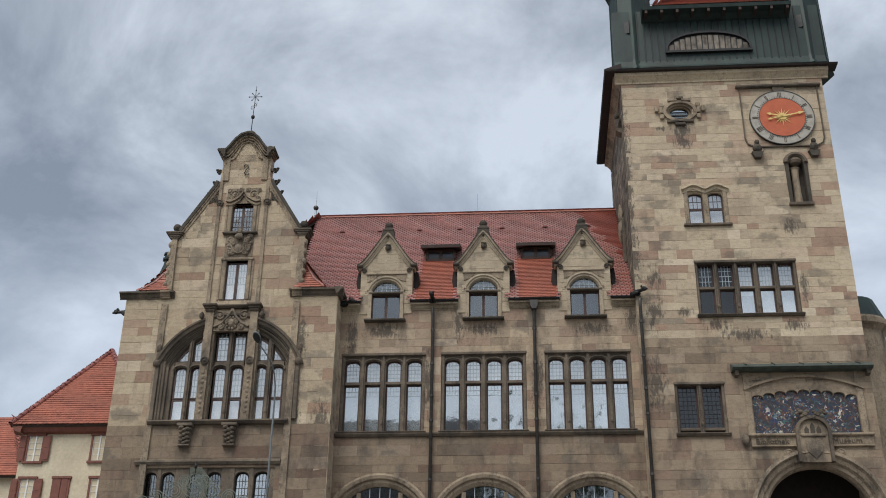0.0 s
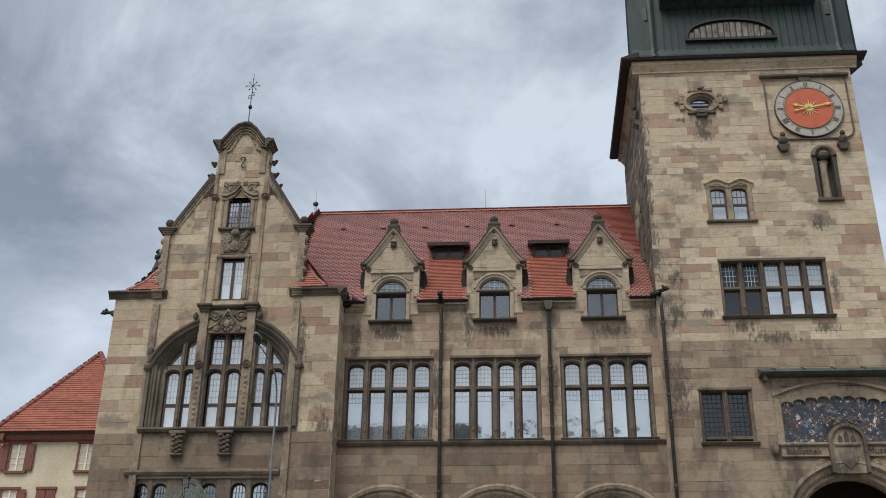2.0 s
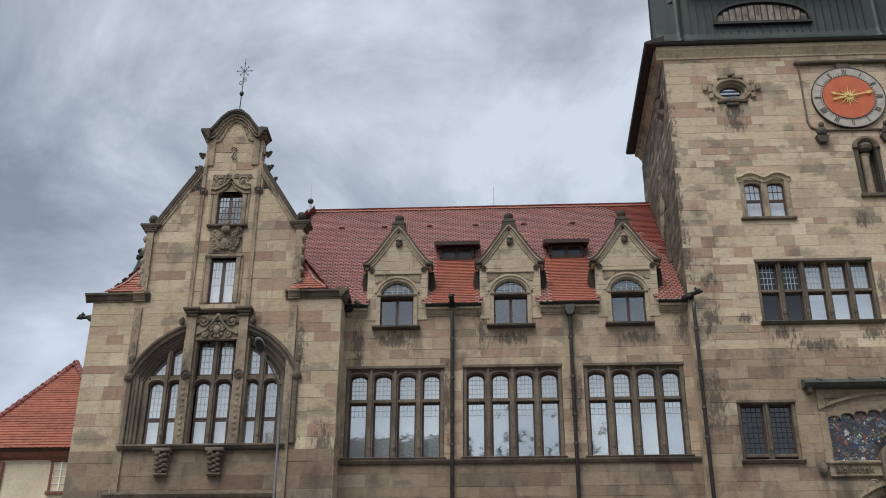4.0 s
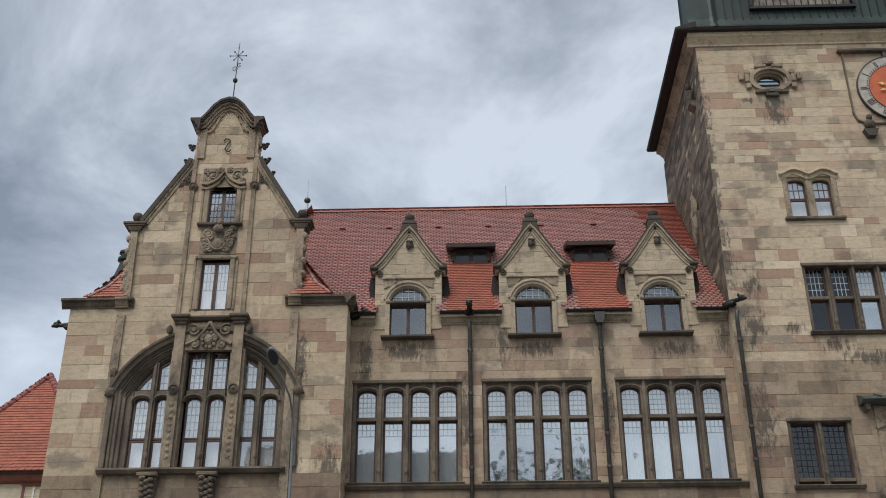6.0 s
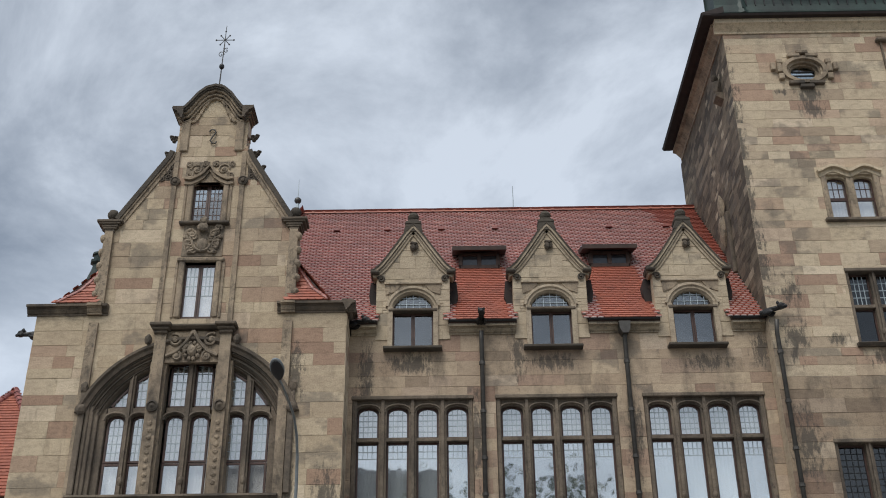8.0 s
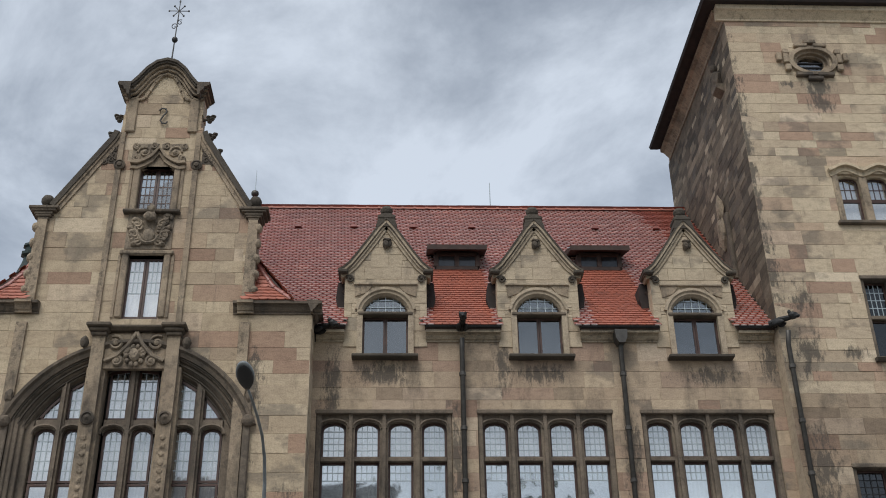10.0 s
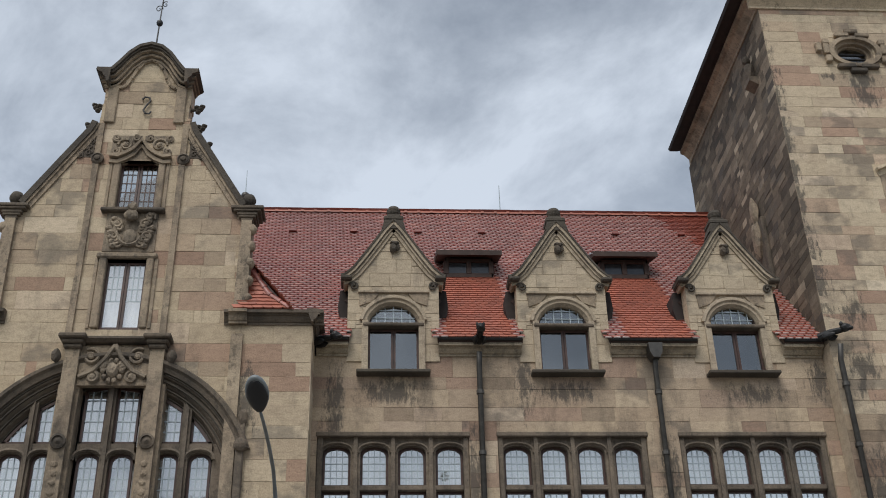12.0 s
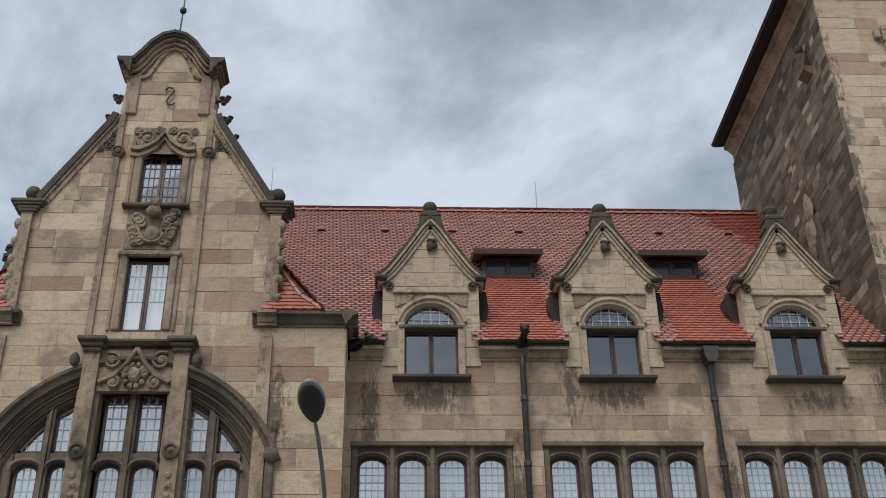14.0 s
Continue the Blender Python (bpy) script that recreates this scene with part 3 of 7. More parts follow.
def curtain(parent, x0, x1, z0, z1, y):
    bm = bmesh.new()
    n = 18
    a = [bm.verts.new((x0 + (x1 - x0) * k / n, y + 0.025 * math.sin(k * 2.1), z0)) for k in range(n + 1)]
    b = [bm.verts.new((x0 + (x1 - x0) * k / n, y + 0.02 * math.sin(k * 2.1 + 0.4), z1)) for k in range(n + 1)]
    for k in range(n):
        bm.faces.new((a[k], a[k + 1], b[k + 1], b[k]))
    ob = part("curtain", bm, M_CURTAIN, parent, "white curtain", smooth=True)
    return ob


def arch_spandrel(bm, x0, x1, zs, rise, zt, y0, y1, n=10):
    """Stone over one light: flat on top, hollowed by a low arch below."""
    c, w = (x0 + x1) / 2, (x1 - x0) / 2
    pts = [(c + w * math.cos(math.pi * k / n), zs + rise * math.sin(math.pi * k / n) ** 0.8) for k in range(n + 1)]
    strip(bm, pts, [(x, zt) for x, z in pts], y0, y1)


def mullioned(name, label, c, z0, z1, zt, n, y, hw, jamb=0.12, mull=0.19, arch=0.16, head=0.2, glass=M_GLASS, top_bars=(4, 5), low_bars=True, wood=M_WOOD, curtains=(), dim=(), lead=M_LEAD):
    win = thing(name, label, "window", (c, y, 0), kind="structure")
    inner = 2 * (hw - jamb)
    lw = (inner - (n - 1) * mull) / n
    stones = bmesh.new()
    for s in (-1, 1):
        box(stones, *sorted((s * hw, s * (hw - jamb))), 0.04, 0.36, z0, z1, 0.02)
    box(stones, -hw - 0.02, hw + 0.02, -0.03, 0.3, z1 - 0.05, z1 + 0.05, 0.015)
    part("frame", stones, M_FRAME, win)
    for k in range(1, n):
        bm = bmesh.new()
        x = -hw + jamb + k * (lw + mull) - mull
        prism(bm, [(x, z0), (x + mull, z0), (x + mull, z1 - 0.02), (x, z1 - 0.02)], 0.09, 0.34)
        prism(bm, [(x + 0.055, z0), (x + mull - 0.055, z0), (x + mull - 0.055, z1 - 0.02), (x + 0.055, z1 - 0.02)], 0.03, 0.12)
        blob(bm, x + mull / 2, 0.05, z0 + 0.35, 0.06, 0.05, 0.1, k)
        part("mullion", bm, M_FRAME, win)
    bm = bmesh.new()
    box(bm, -hw + jamb, hw - jamb, 0.10, 0.33, zt - 0.05, zt + 0.05, 0.015)
    part("transom", bm, M_FRAME if wood is M_WOOD else wood, win)
    for k in range(n):
        x = -hw + jamb + k * (lw + mull)
        if arch:
            bm = bmesh.new()
            arch_spandrel(bm, x, x + lw, z1 - head - arch, arch, z1 - 0.02, 0.10, 0.34)
            run = [(x + lw / 2 + (lw / 2 + 0.05) * math.cos(math.pi * j / 10), 0.08, z1 - head - arch + (arch + 0.05) * math.sin(math.pi * j / 10) ** 0.8) for j in range(11)]
            tube(bm, run, 0.03, 5)
            part("arched_head", bm, M_FRAME, win)
        top = z1 - head if arch else z1 - 0.06
        g = M_BLACKGLASS if k in dim else glass
        sash(win, x + 0.005, x + lw - 0.005, zt + 0.05, top, 0.24, *top_bars, M_LEADED if g is M_GLASS else g, M_WOOD, arch, lead=lead)
        sash(win, x + 0.005, x + lw - 0.005, z0 + 0.02, zt - 0.05, 0.24, top_bars[0] if low_bars else 0, 2, g, M_WOOD, 0, bars=zt - 0.45 if low_bars else None)
        if k in curtains:
            curtain(win, x, x + lw, z0, top, 0.42)
        elif g is M_GLASS:
            curtain(win, x, x + lw, zt - 0.2, top, 0.42)
    bm = bmesh.new()
    run_x(bm, [(0.3, z0 - 0.1), (-0.1, z0 - 0.1), (-0.16, z0 - 0.03), (-0.14, z0 - 0.005), (0.3, z0 + 0.02)], -hw - 0.06, hw + 0.06)
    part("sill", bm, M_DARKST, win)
    return win


for i, c in enumerate(BAYS):
    mullioned(f"window_{i + 1}", "four-light mullioned stone window with leaded upper panes", c, 7.14, 10.04, 8.97, 4, 0.0, HW, curtains=((0, 1, 2, 3), (), (0, 1, 2))[i])

mullioned("window_4", "five-light stone window with grey glazing in the tower", 9.48, 11.16, 13.26, 12.25, 5, TY, 1.8, 0.1, 0.16, 0, 0.1, top_bars=(4, 4), low_bars=False, dim=(0, 1), curtains=(3, 4))
mullioned("window_5", "two-light dark leaded window in the tower", 7.45, 6.82, 8.62, 7.0, 2, TY, 0.85, 0.1, 0.16, 0, 0.1, glass=M_BLACKGLASS, top_bars=(4, 9), low_bars=False, lead=M_IRON)


def round_arch_window(name, c):
    win = thing(name, "ground-floor arched window with dark panes in stone tracery", "window", (c + 0.02, 0, 0), kind="structure")
    bm = bmesh.new()
    run_arc(bm, 0, 3.75, [(1.92, -0.02), (1.92, 0.1), (1.56, 0.3), (1.5, 0.3), (1.5, 0.16), (1.62, 0.06), (1.7, 0.06), (1.74, -0.03), (1.84, -0.06)], 0, 180, 28)
    part("archivolt", bm, M_DRESS, win)
    for s in (-1, 1):
        bm = bmesh.new()
        prism(bm, [(s * 1.5, 0.2), (s * 1.86, 0.2), (s * 1.86, 3.75), (s * 1.5, 3.75)], -0.03, 0.3)
        part("jamb", bm, M_DRESS, win)
        bm = bmesh.new()
        box(bm, s * 0.72 - 0.07, s * 0.72 + 0.07, 0.14, 0.3, 0.2, 3.75 + 1.28)
        part("mullion", bm, M_DRESS, win)
    bm = bmesh.new()
    box(bm, -1.5, 1.5, 0.13, 0.3, 3.6, 3.75)
    part("transom", bm, M_DRESS, win)
    bm = bmesh.new()
    prism(bm, [(1.5 * math.cos(math.pi * k / 20), 3.75 + 1.5 * math.sin(math.pi * k / 20)) for k in range(21)], 0.235, 0.245)
    part("pane", bm, M_DIM, win).visible_shadow = False
    for x0, x1 in ((-1.5, -0.79), (-0.65, 0.65), (0.79, 1.5)):
        sash(win, x0, x1, 0.25, 3.6, 0.24, 3, 8, M_DIM)
    bm = bmesh.new()
    for z in (4.1, 4.45, 4.8):
        hw = math.sqrt(1.5 ** 2 - (z - 3.75) ** 2)
        box(bm, -hw, hw, 0.22, 0.235, z - 0.012, z + 0.012)
    for x in (-1.1, -0.35, 0, 0.35, 1.1):
        box(bm, x - 0.012, x + 0.012, 0.22, 0.235, 3.75, 3.75 + math.sqrt(1.5 ** 2 - x * x))
    part("lead_lattice", bm, M_LEAD, win)


for i, c in enumerate(BAYS):
    round_arch_window(f"window_{i + 6}", c)

# string course under the large windows, and eaves
bm = bmesh.new()
run_x(bm, [(0.02, 6.95), (-0.07, 6.95), (-0.13, 7.03), (-0.13, 7.07), (0.02, 7.1)], -5.24, TX0 - 0.02)
tagged(part("trim_string_course", bm, M_DARKST), "sooted stone string course under the tall windows", "trim", kind="structure")
M_EAVEST = stone("eaves_sandstone", [(0.3, (0.3, 0.255, 0.185)), (0.7, (0.42, 0.36, 0.27))], plain=True, soot=0.8, lo=0.5, hi=0.7)
EAVE = [(0.0, 11.74), (-0.035, 11.74), (-0.035, 11.785), (-0.07, 11.79), (-0.11, 11.84), (-0.13, 11.88), (-0.16, 11.88), (-0.16, 11.9), (-0.23, 11.905), (-0.23, 11.97), (-0.13, 12.02), (0.0, 12.02)]
spans = [(-5.2, BAYS[0] - 0.94), (BAYS[0] + 0.94, BAYS[1] - 0.94), (BAYS[1] + 0.94, BAYS[2] - 0.94), (BAYS[2] + 0.94, TX0 - 0.02)]
for a, b in spans:
    bm = bmesh.new()
    run_x(bm, EAVE, a, b)
    tagged(part("trim_cornice", bm, M_EAVEST), "moulded sandstone eaves cornice between dormers", "trim", kind="structure")


# ---- roofs ----
def tile_rows(p0, p1, p2, p3, width=0.185, expose=0.13, keep=None, seed=0):
    """Lapped tiles with rounded tails on the slope p0 p1 (eave) to p3 p2 (top); keep(u, v) leaves tiles out."""
    rnd = random.Random(seed)
    p0, p1, p2, p3 = (Vector(p) for p in (p0, p1, p2, p3))
    up = ((p3 - p0) + (p2 - p1)) / 2
    nrow = max(1, round(up.length / expose))
    wide = (p1 - p0).length
    ncol = max(1, round(wide / width))
    side = (p1 - p0).normalized()
    n = side.cross(up).normalized()
    out = []
    for r in range(nrow):
        for c in range(ncol + 1):
            u, v = (c + (0.5 if r % 2 else 0) - 0.25) / ncol, r / nrow
            if u > 1.002 or (keep and not keep(u, v)):
                continue
            a = (p0 + (p3 - p0) * v)
            b = (p1 + (p2 - p1) * v)
            out.append((a + (b - a) * u, rnd.uniform(-0.004, 0.004), rnd.uniform(-0.009, 0.009)))
    return out, side, up.normalized(), n, wide / ncol, up.length / nrow


def tile_geometry(width, expose):
    w, l = width * 0.49, expose * 1.25
    outline = [(-w, l), (-w, 0.03), (-w * 0.78, 0.007), (0, 0.0), (w * 0.78, 0.007), (w, 0.03), (w, l)]
    top = [(x, y, 0.028 * (1 - y / l) + 0.01) for x, y in outline]
    # tail: patch of the top face that carries the painted glint
    tail = [(x, 0.028, 0.028 * (1 - 0.028 / l) + 0.01) for x in (0.55 * w, -0.55 * w)]
    low = [(x, y, 0.028 * (1 - y / l) - 0.02) for x, y in outline[1:6]]
    vs = top + tail + low
    fs = [(6, 5, 4, 7, 8, 2, 1, 0), (8, 7, 4, 3, 2)] + [(k + 1, k + 2, 9 + k + 1, 9 + k) for k in range(4)]
    return vs, fs


def newer(p):
    """The stretches below the hatches that were laid anew."""
    return p.y < -0.45 or p.z < 14.75 and p.y < 2.1 and (abs(p.x + 1.78) < 0.72 or abs(p.x - 1.98) < 0.72)


def tiled(name, label, quad, mat, mat_one, parent=None, near=None, keep=None, seed=0, width=0.185, expose=0.13):
    """A roof slope: a board below, tiles of one mesh, and those of the stretch near as pieces."""
    got, side, up, n, w, e = tile_rows(*quad, width, expose, keep, seed)
    vs0, fs0 = tile_geometry(w, e)
    frame3 = Matrix((side, up, n)).transposed()
    vs, fs, single, look_of = [], [], [], []
    # only M_TILES slopes get the painted tail glints
    worn = mat is M_TILES
    for p, dz, tw in got:
        if near and near(p) and len(single) < 300:
            single.append((p, dz, tw))
            continue
        o = len(vs)
        for v in vs0:
            vs.append(p + frame3 @ (Vector((v[0], v[1] + dz, v[2] + tw * v[0] / w))))
        fs += [tuple(i + o for i in f) for f in fs0]
        if worn and newer(p):
            look_of += [2] * 6
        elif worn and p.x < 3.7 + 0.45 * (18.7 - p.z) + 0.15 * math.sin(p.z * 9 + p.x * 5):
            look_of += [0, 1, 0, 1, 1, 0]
        else:
            look_of += [0] * 6
    bm = bmesh.new()
    q = [bm.verts.new(Vector(p) - n * 0.02) for p in quad]
    q2 = [bm.verts.new(Vector(p) - n * 0.12) for p in quad]
    bm.faces.new(q)
    bm.faces.new(q2[::-1])
    for i in range(4):
        bm.faces.new((q[i], q2[i], q2[(i + 1) % 4], q[(i + 1) % 4]))
    roof = part(name, bm, M_DWOOD, parent)
    if parent is None:
        tagged(roof, label, "roof", kind="structure")
    me = bpy.data.meshes.new("tiles")
    me.from_pydata(vs, [], fs)
    for m in (mat, M_GLINT, M_NEWTILES):
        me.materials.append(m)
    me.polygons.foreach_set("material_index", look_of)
    t = new("tiles", me)
    t.parent = roof
    t["kind"] = "stuff"
    if single:
        SINGLES.append((roof, single, vs0, fs0, frame3, mat_one))
    return roof


SINGLES = []
EY, EZ, RY, RZ = -0.3, 12.04, 5.6, 18.71
SLOPE = (RZ - EZ) / (RY - EY)
UY = 0.42
UZ = EZ + (UY - EY) * SLOPE
tiled("roof_main", "steep red clay tile roof of the main range", ((-7.0, UY, UZ), (TX0, UY, UZ), (TX0, RY, RZ), (-7.5, RY, RZ)), M_TILES, M_TILE, near=lambda p: -2.6 < p.x < 2.7 and 1.0 < p.y < 2.0, seed=1)
for i, (p, q) in enumerate(spans):
    p = -7.0 if i == 0 else p - 0.02
    q = TX0 if i == 3 else q + 0.02
    tiled("roof_eaves", "lowest rows of red clay tiles between the dormers", ((p, EY, EZ), (q, EY, EZ), (q, UY, UZ), (p, UY, UZ)), M_TILES, M_TILE, seed=20 + i)
tiled("roof_main_back", "red clay tile roof seen from behind", ((TX0, 11.6, 12), (WX0 + 1, 11.6, 12), (-7.5, RY, RZ), (TX0, RY, RZ)), M_TILES, M_TILE, width=0.5, expose=0.6)
tiled("roof_main_hip", "red clay tile hip of the main roof", ((-11.5, 11.6, 12), (-11.5, -0.3, 12), (-7.5, RY - 0.02, RZ), (-7.5, RY, RZ)), M_TILES, M_TILE, width=0.34, expose=0.4)
EW = 11.45
RWX, RWZ = GC, 17.0
run = RWX - WX0 + 0.12
ty = WY + run
# bell-cast shoulder slopes: the hip runs out towards the cornice
SHOULDER = [(0.0, 0.0, 0.0), (0.42, 0.4, 0.24), (0.78, 1.0, 0.5), (0.9, 1.3, 0.6)]
for foot, side, nm in ((-5.44, -1, "roof_wing_front"), (-11.94, 1, "roof_wing_front_left")):
    pier = -6.36 if side < 0 else -11.02
    for (i0, h0, d0), (i1, h1, d1) in zip(SHOULDER, SHOULDER[1:]):
        a, b = (foot + side * i0, WY - 0.2 + d0, EW + h0), (foot + side * i1, WY - 0.2 + d1, EW + h1)
        c, d = (pier, b[1], b[2]), (pier, a[1], a[2])
        quad = (d, a, b, c) if side < 0 else (a, d, c, b)
        lay_wing(tiled(nm, "small bell-cast red clay tile slope on the wing shoulder", quad, M_NEWTILES, M_NEWTILE, seed=2))
for name, e, far in (("roof_wing_right", -5.44, 8.0), ("roof_wing_left", -11.94, 8.0)):
    s1 = -1 if e > GC else 1
    x1 = e + s1 * 0.9
    low, top = ((e, WY - 0.2, EW), (e, far, EW), (x1, far, EW + 1.3), (x1, WY + 0.4, EW + 1.3)), ((x1, WY + 0.4, EW + 1.3), (x1, far, EW + 1.3), (RWX, far, RWZ), (RWX, ty - 0.2, RWZ))
    for q in (low, top):
        lay_wing(tiled(name, "red clay tile slope of the wing", q if s1 < 0 else (q[1], q[0], q[3], q[2]), M_TILES, M_TILE, seed=3))


def ridge_tiles(name, label, a, b, r=0.1, step=0.36, mat=M_NEWTILE):
    a, b = Vector(a), Vector(b)
    d = b - a
    n = max(2, round(d.length / step))
    top = thing(name, label, "ridge tiles", tuple(a), kind="structure")
    f = d.normalized()
    s = f.cross(Vector((0, 0, 1))).normalized()
    u = s.cross(f)
    seg = d.length / n
    bm = bmesh.new()
    for k0, k1, rr in ((0.0, seg * 0.9, r * 0.93), (seg * 0.85, seg * 1.06, r * 1.12)):
        rings = [[bm.verts.new(f * k + s * rr * math.cos(math.pi * j / 8) + u * (rr * math.sin(math.pi * j / 8) - 0.03)) for j in range(9)] for k in (k0, k1)]
        for j in range(8):
            bm.faces.new((rings[0][j], rings[0][j + 1], rings[1][j + 1], rings[1][j]))
    me = bpy.data.meshes.new("ridge_tile")
    bm.to_mesh(me)
    bm.free()
    me.materials.append(mat)
    for k in range(n):
        o = new("ridge_tile", me)
        o.parent = top
        o.location = f * seg * k
    return top


ridge_tiles("trim_ridge", "row of red half-round ridge tiles", (-7.5, RY, RZ + 0.02), (TX0, RY, RZ + 0.02))
for foot, side, nm in ((-5.44, -1, "trim_hip"), (-11.94, 1, "trim_hip_left")):
    for (i0, h0, d0), (i1, h1, d1) in zip(SHOULDER, SHOULDER[1:]):
        lay_wing(ridge_tiles(nm, "pale red hip tiles at the wing shoulder", (foot + side * i0, WY - 0.2 + d0, EW + h0 + 0.03), (foot + side * i1, WY - 0.2 + d1, EW + h1 + 0.03), 0.07, 0.26, M_TILE))
    bm = bmesh.new()
    x = foot + side * 0.9
    tube(bm, [(x, WY + 0.42, EW + 1.3), (x + side * 0.06, WY + 0.42, EW + 1.5), (x + side * 0.1, WY + 0.42, EW + 2.05)], 0.04, 5)
    lay_wing(tagged(part("trim_verge", bm, M_EAVES), "black verge strip behind the gable pier", "trim", kind="structure"))


# black crust; also paints the shade of hollows and recesses
M_IRONST = stone("black_crust_and_shade_stone", [(0.3, (0.05, 0.043, 0.035)), (0.7, (0.09, 0.077, 0.06))], plain=True)
M_DARKLENS = simple("dark_lens", (0.006, 0.006, 0.007), (0.013, 0.013, 0.014), 5, 0.3)
# ---- wing: cornices, gable, windows, carving ----
earlier = set(bpy.data.objects)
CORN = [(0.0, 11.2), (-0.035, 11.2), (-0.035, 11.25), (-0.06, 11.25), (-0.1, 11.3), (-0.12, 11.35), (-0.15, 11.35), (-0.15, 11.375), (-0.21, 11.38), (-0.21, 11.44), (-0.08, 11.47), (0.1, 11.47)]
for a, b in ((WX0 - 0.3, -10.72), (-6.68, WX1 + 0.3)):
    bm = bmesh.new()
    run_x(bm, [(y + WY, z) for y, z in CORN], a + (0.08 if a < -12 else 0), b - (0.08 if b > -6 else 0))
    c = tagged(part("trim_wing_cornice", bm, M_DARKST), "moulded sandstone cornice on the wing shoulder", "trim", kind="structure")
bm = bmesh.new()
run_y(bm, [(WX1 - y, z) for y, z in CORN], WY - 0.208, -0.02)
tagged(part("trim_wing_side_cornice", bm, M_DARKST), "dark moulded cornice on the side of the wing", "trim", kind="structure")
for x in (-11.02, -6.42):
    bm = bmesh.new()
    prism(bm, [(x - 0.11, GROUND), (x + 0.11, GROUND), (x + 0.11, 11.0), (x - 0.11, 11.0)], WY - 0.07, WY + 0.02)
    run_x(bm, [(WY + y * 0.9 - 0.07, z) for y, z in CORN[:-2]] + [(WY + 0.02, 11.475), (WY + 0.02, 11.2)], x - 0.17, x + 0.17)
    tagged(part("trim_pilaster", bm, M_DRESS), "narrow sandstone pilaster strip", "trim", kind="structure")
for s, x in ((-1, -10.97), (1, -6.4)):
    bm = bmesh.new()
    prism(bm, [(x - 0.13, 11.46), (x + 0.13, 11.46), (x + 0.1, 13.45), (x - 0.1, 13.45)], WY - 0.1, WY + 0.4)
    for k in range(5):
        blob(bm, x + s * 0.12, WY - 0.02, 11.75 + k * 0.38, 0.09, 0.12, 0.12, k)
    tagged(part("trim_gable_pier", bm, M_DRESS), "sooted stone pier at the foot of the gable", "trim", kind="structure")
    fin = thing("kneeler_finial", "moulded stone kneeler with a dark ball on top", "finial", (x, WY + 0.1, 13.45), group="gable finials")
    bm = bmesh.new()
    for w, z0, z1 in ((0.12, 0, 0.07), (0.17, 0.07, 0.12), (0.2, 0.12, 0.19), (0.27, 0.19, 0.24), (0.32, 0.24, 0.31)):
        box(bm, -w, w, -0.12 - w * 0.5, 0.3, z0, z1, 0.012)
    part("kneeler", bm, M_DARKST, fin)
    bm = bmesh.new()
    lathe(bm, [(0.1, 0.31), (0.06, 0.36), (0.05, 0.39), (0.1, 0.42), (0.14, 0.5), (0.14, 0.56), (0.1, 0.64), (0.02, 0.67)], 0, -0.05)
    part("ball", bm, M_IRONST, fin, "dark stone ball", smooth=True)

left = [(GC - 2.12, 13.78), (GC - 1.74, 14.4), (GC - 1.36, 15.02), (GC - 1.02, 15.57), (GC - 0.94, 15.78)]
for s in (-1, 1):
    pts = [(GC + (x - GC) * (1 if s < 0 else -1), z) for x, z in left]
    if s > 0:
        pts = pts[::-1]
    bm = bmesh.new()
    ribbon(bm, pts, 0.12, WY - 0.1, WY + 0.5)
    tagged(part("trim_coping", bm, M_IRONST), "black weathered coping on the gable slope", "trim", kind="structure")
    bm = bmesh.new()
    ribbon(bm, pts, -0.05, WY - 0.07, WY + 0.02)
    ribbon(bm, pts, -0.14, WY - 0.035, WY + 0.02)
    tagged(part("trim_gable_moulding", bm, M_DRESS), "sandstone moulding under the gable coping", "trim", kind="structure")
    for x, z in ((1.22, 15.3), (1.07, 15.75), (0.99, 16.25)):
        bm = bmesh.new()
        tube(bm, [(GC + s * (x - 0.16), WY + 0.15, z - 0.02), (GC + s * (x + 0.03), WY + 0.15, z + 0.05)], 0.035)
        for dx, dz in ((0.02, 0.1), (0.1, 0.05), (0.05, -0.02), (0.13, 0.12)):
            blob(bm, GC + s * (x + dx), WY + 0.15, z + dz, 0.06, 0.06, 0.05, x + dx, 0.3)
        tagged(part("crocket", bm, M_IRONST), "small dark stone leaf crocket on the gable edge", "ornament", group="gable crockets")

# crown
crown = thing("gable_crown", "curved moulded stone crown of the gable", "gable crown", (GC - 0.02, WY, 16.1))
crown.scale = (0.91, 1, 0.98)
cap = [(-1.18, 0.92), (-1.0, 0.86), (-0.8, 0.93), (-0.64, 1.12), (-0.45, 1.38), (-0.24, 1.56), (0, 1.63), (0.24, 1.56), (0.45, 1.38), (0.64, 1.12), (0.8, 0.93), (1.0, 0.86), (1.18, 0.92)]
bm = bmesh.new()
ribbon(bm, cap, 0.07, -0.3, 0.5)
ribbon(bm, [(x * 0.98, z - 0.05) for x, z in cap], 0.06, -0.26, 0.48)
part("cap_moulding", bm, M_IRONST, crown, "black weathered top moulding")
bm = bmesh.new()
ribbon(bm, [(x * 0.94, z - 0.105) for x, z in cap], 0.05, -0.2, 0.45)
ribbon(bm, [(x * 0.9, z - 0.19) for x, z in cap], 0.05, -0.13, 0.42)
ribbon(bm, [(x * 0.86, z - 0.27) for x, z in cap], 0.045, -0.07, 0.4)
part("roll_moulding", bm, M_DRESS, crown)
# hollows darker than the rolls: relief shade and soot by material
bm = bmesh.new()
ribbon(bm, [(x * 0.92, z - 0.14) for x, z in cap], 0.05, -0.12, 0.43)
ribbon(bm, [(x * 0.88, z - 0.23) for x, z in cap], 0.05, -0.06, 0.41)
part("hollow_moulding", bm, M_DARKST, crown)
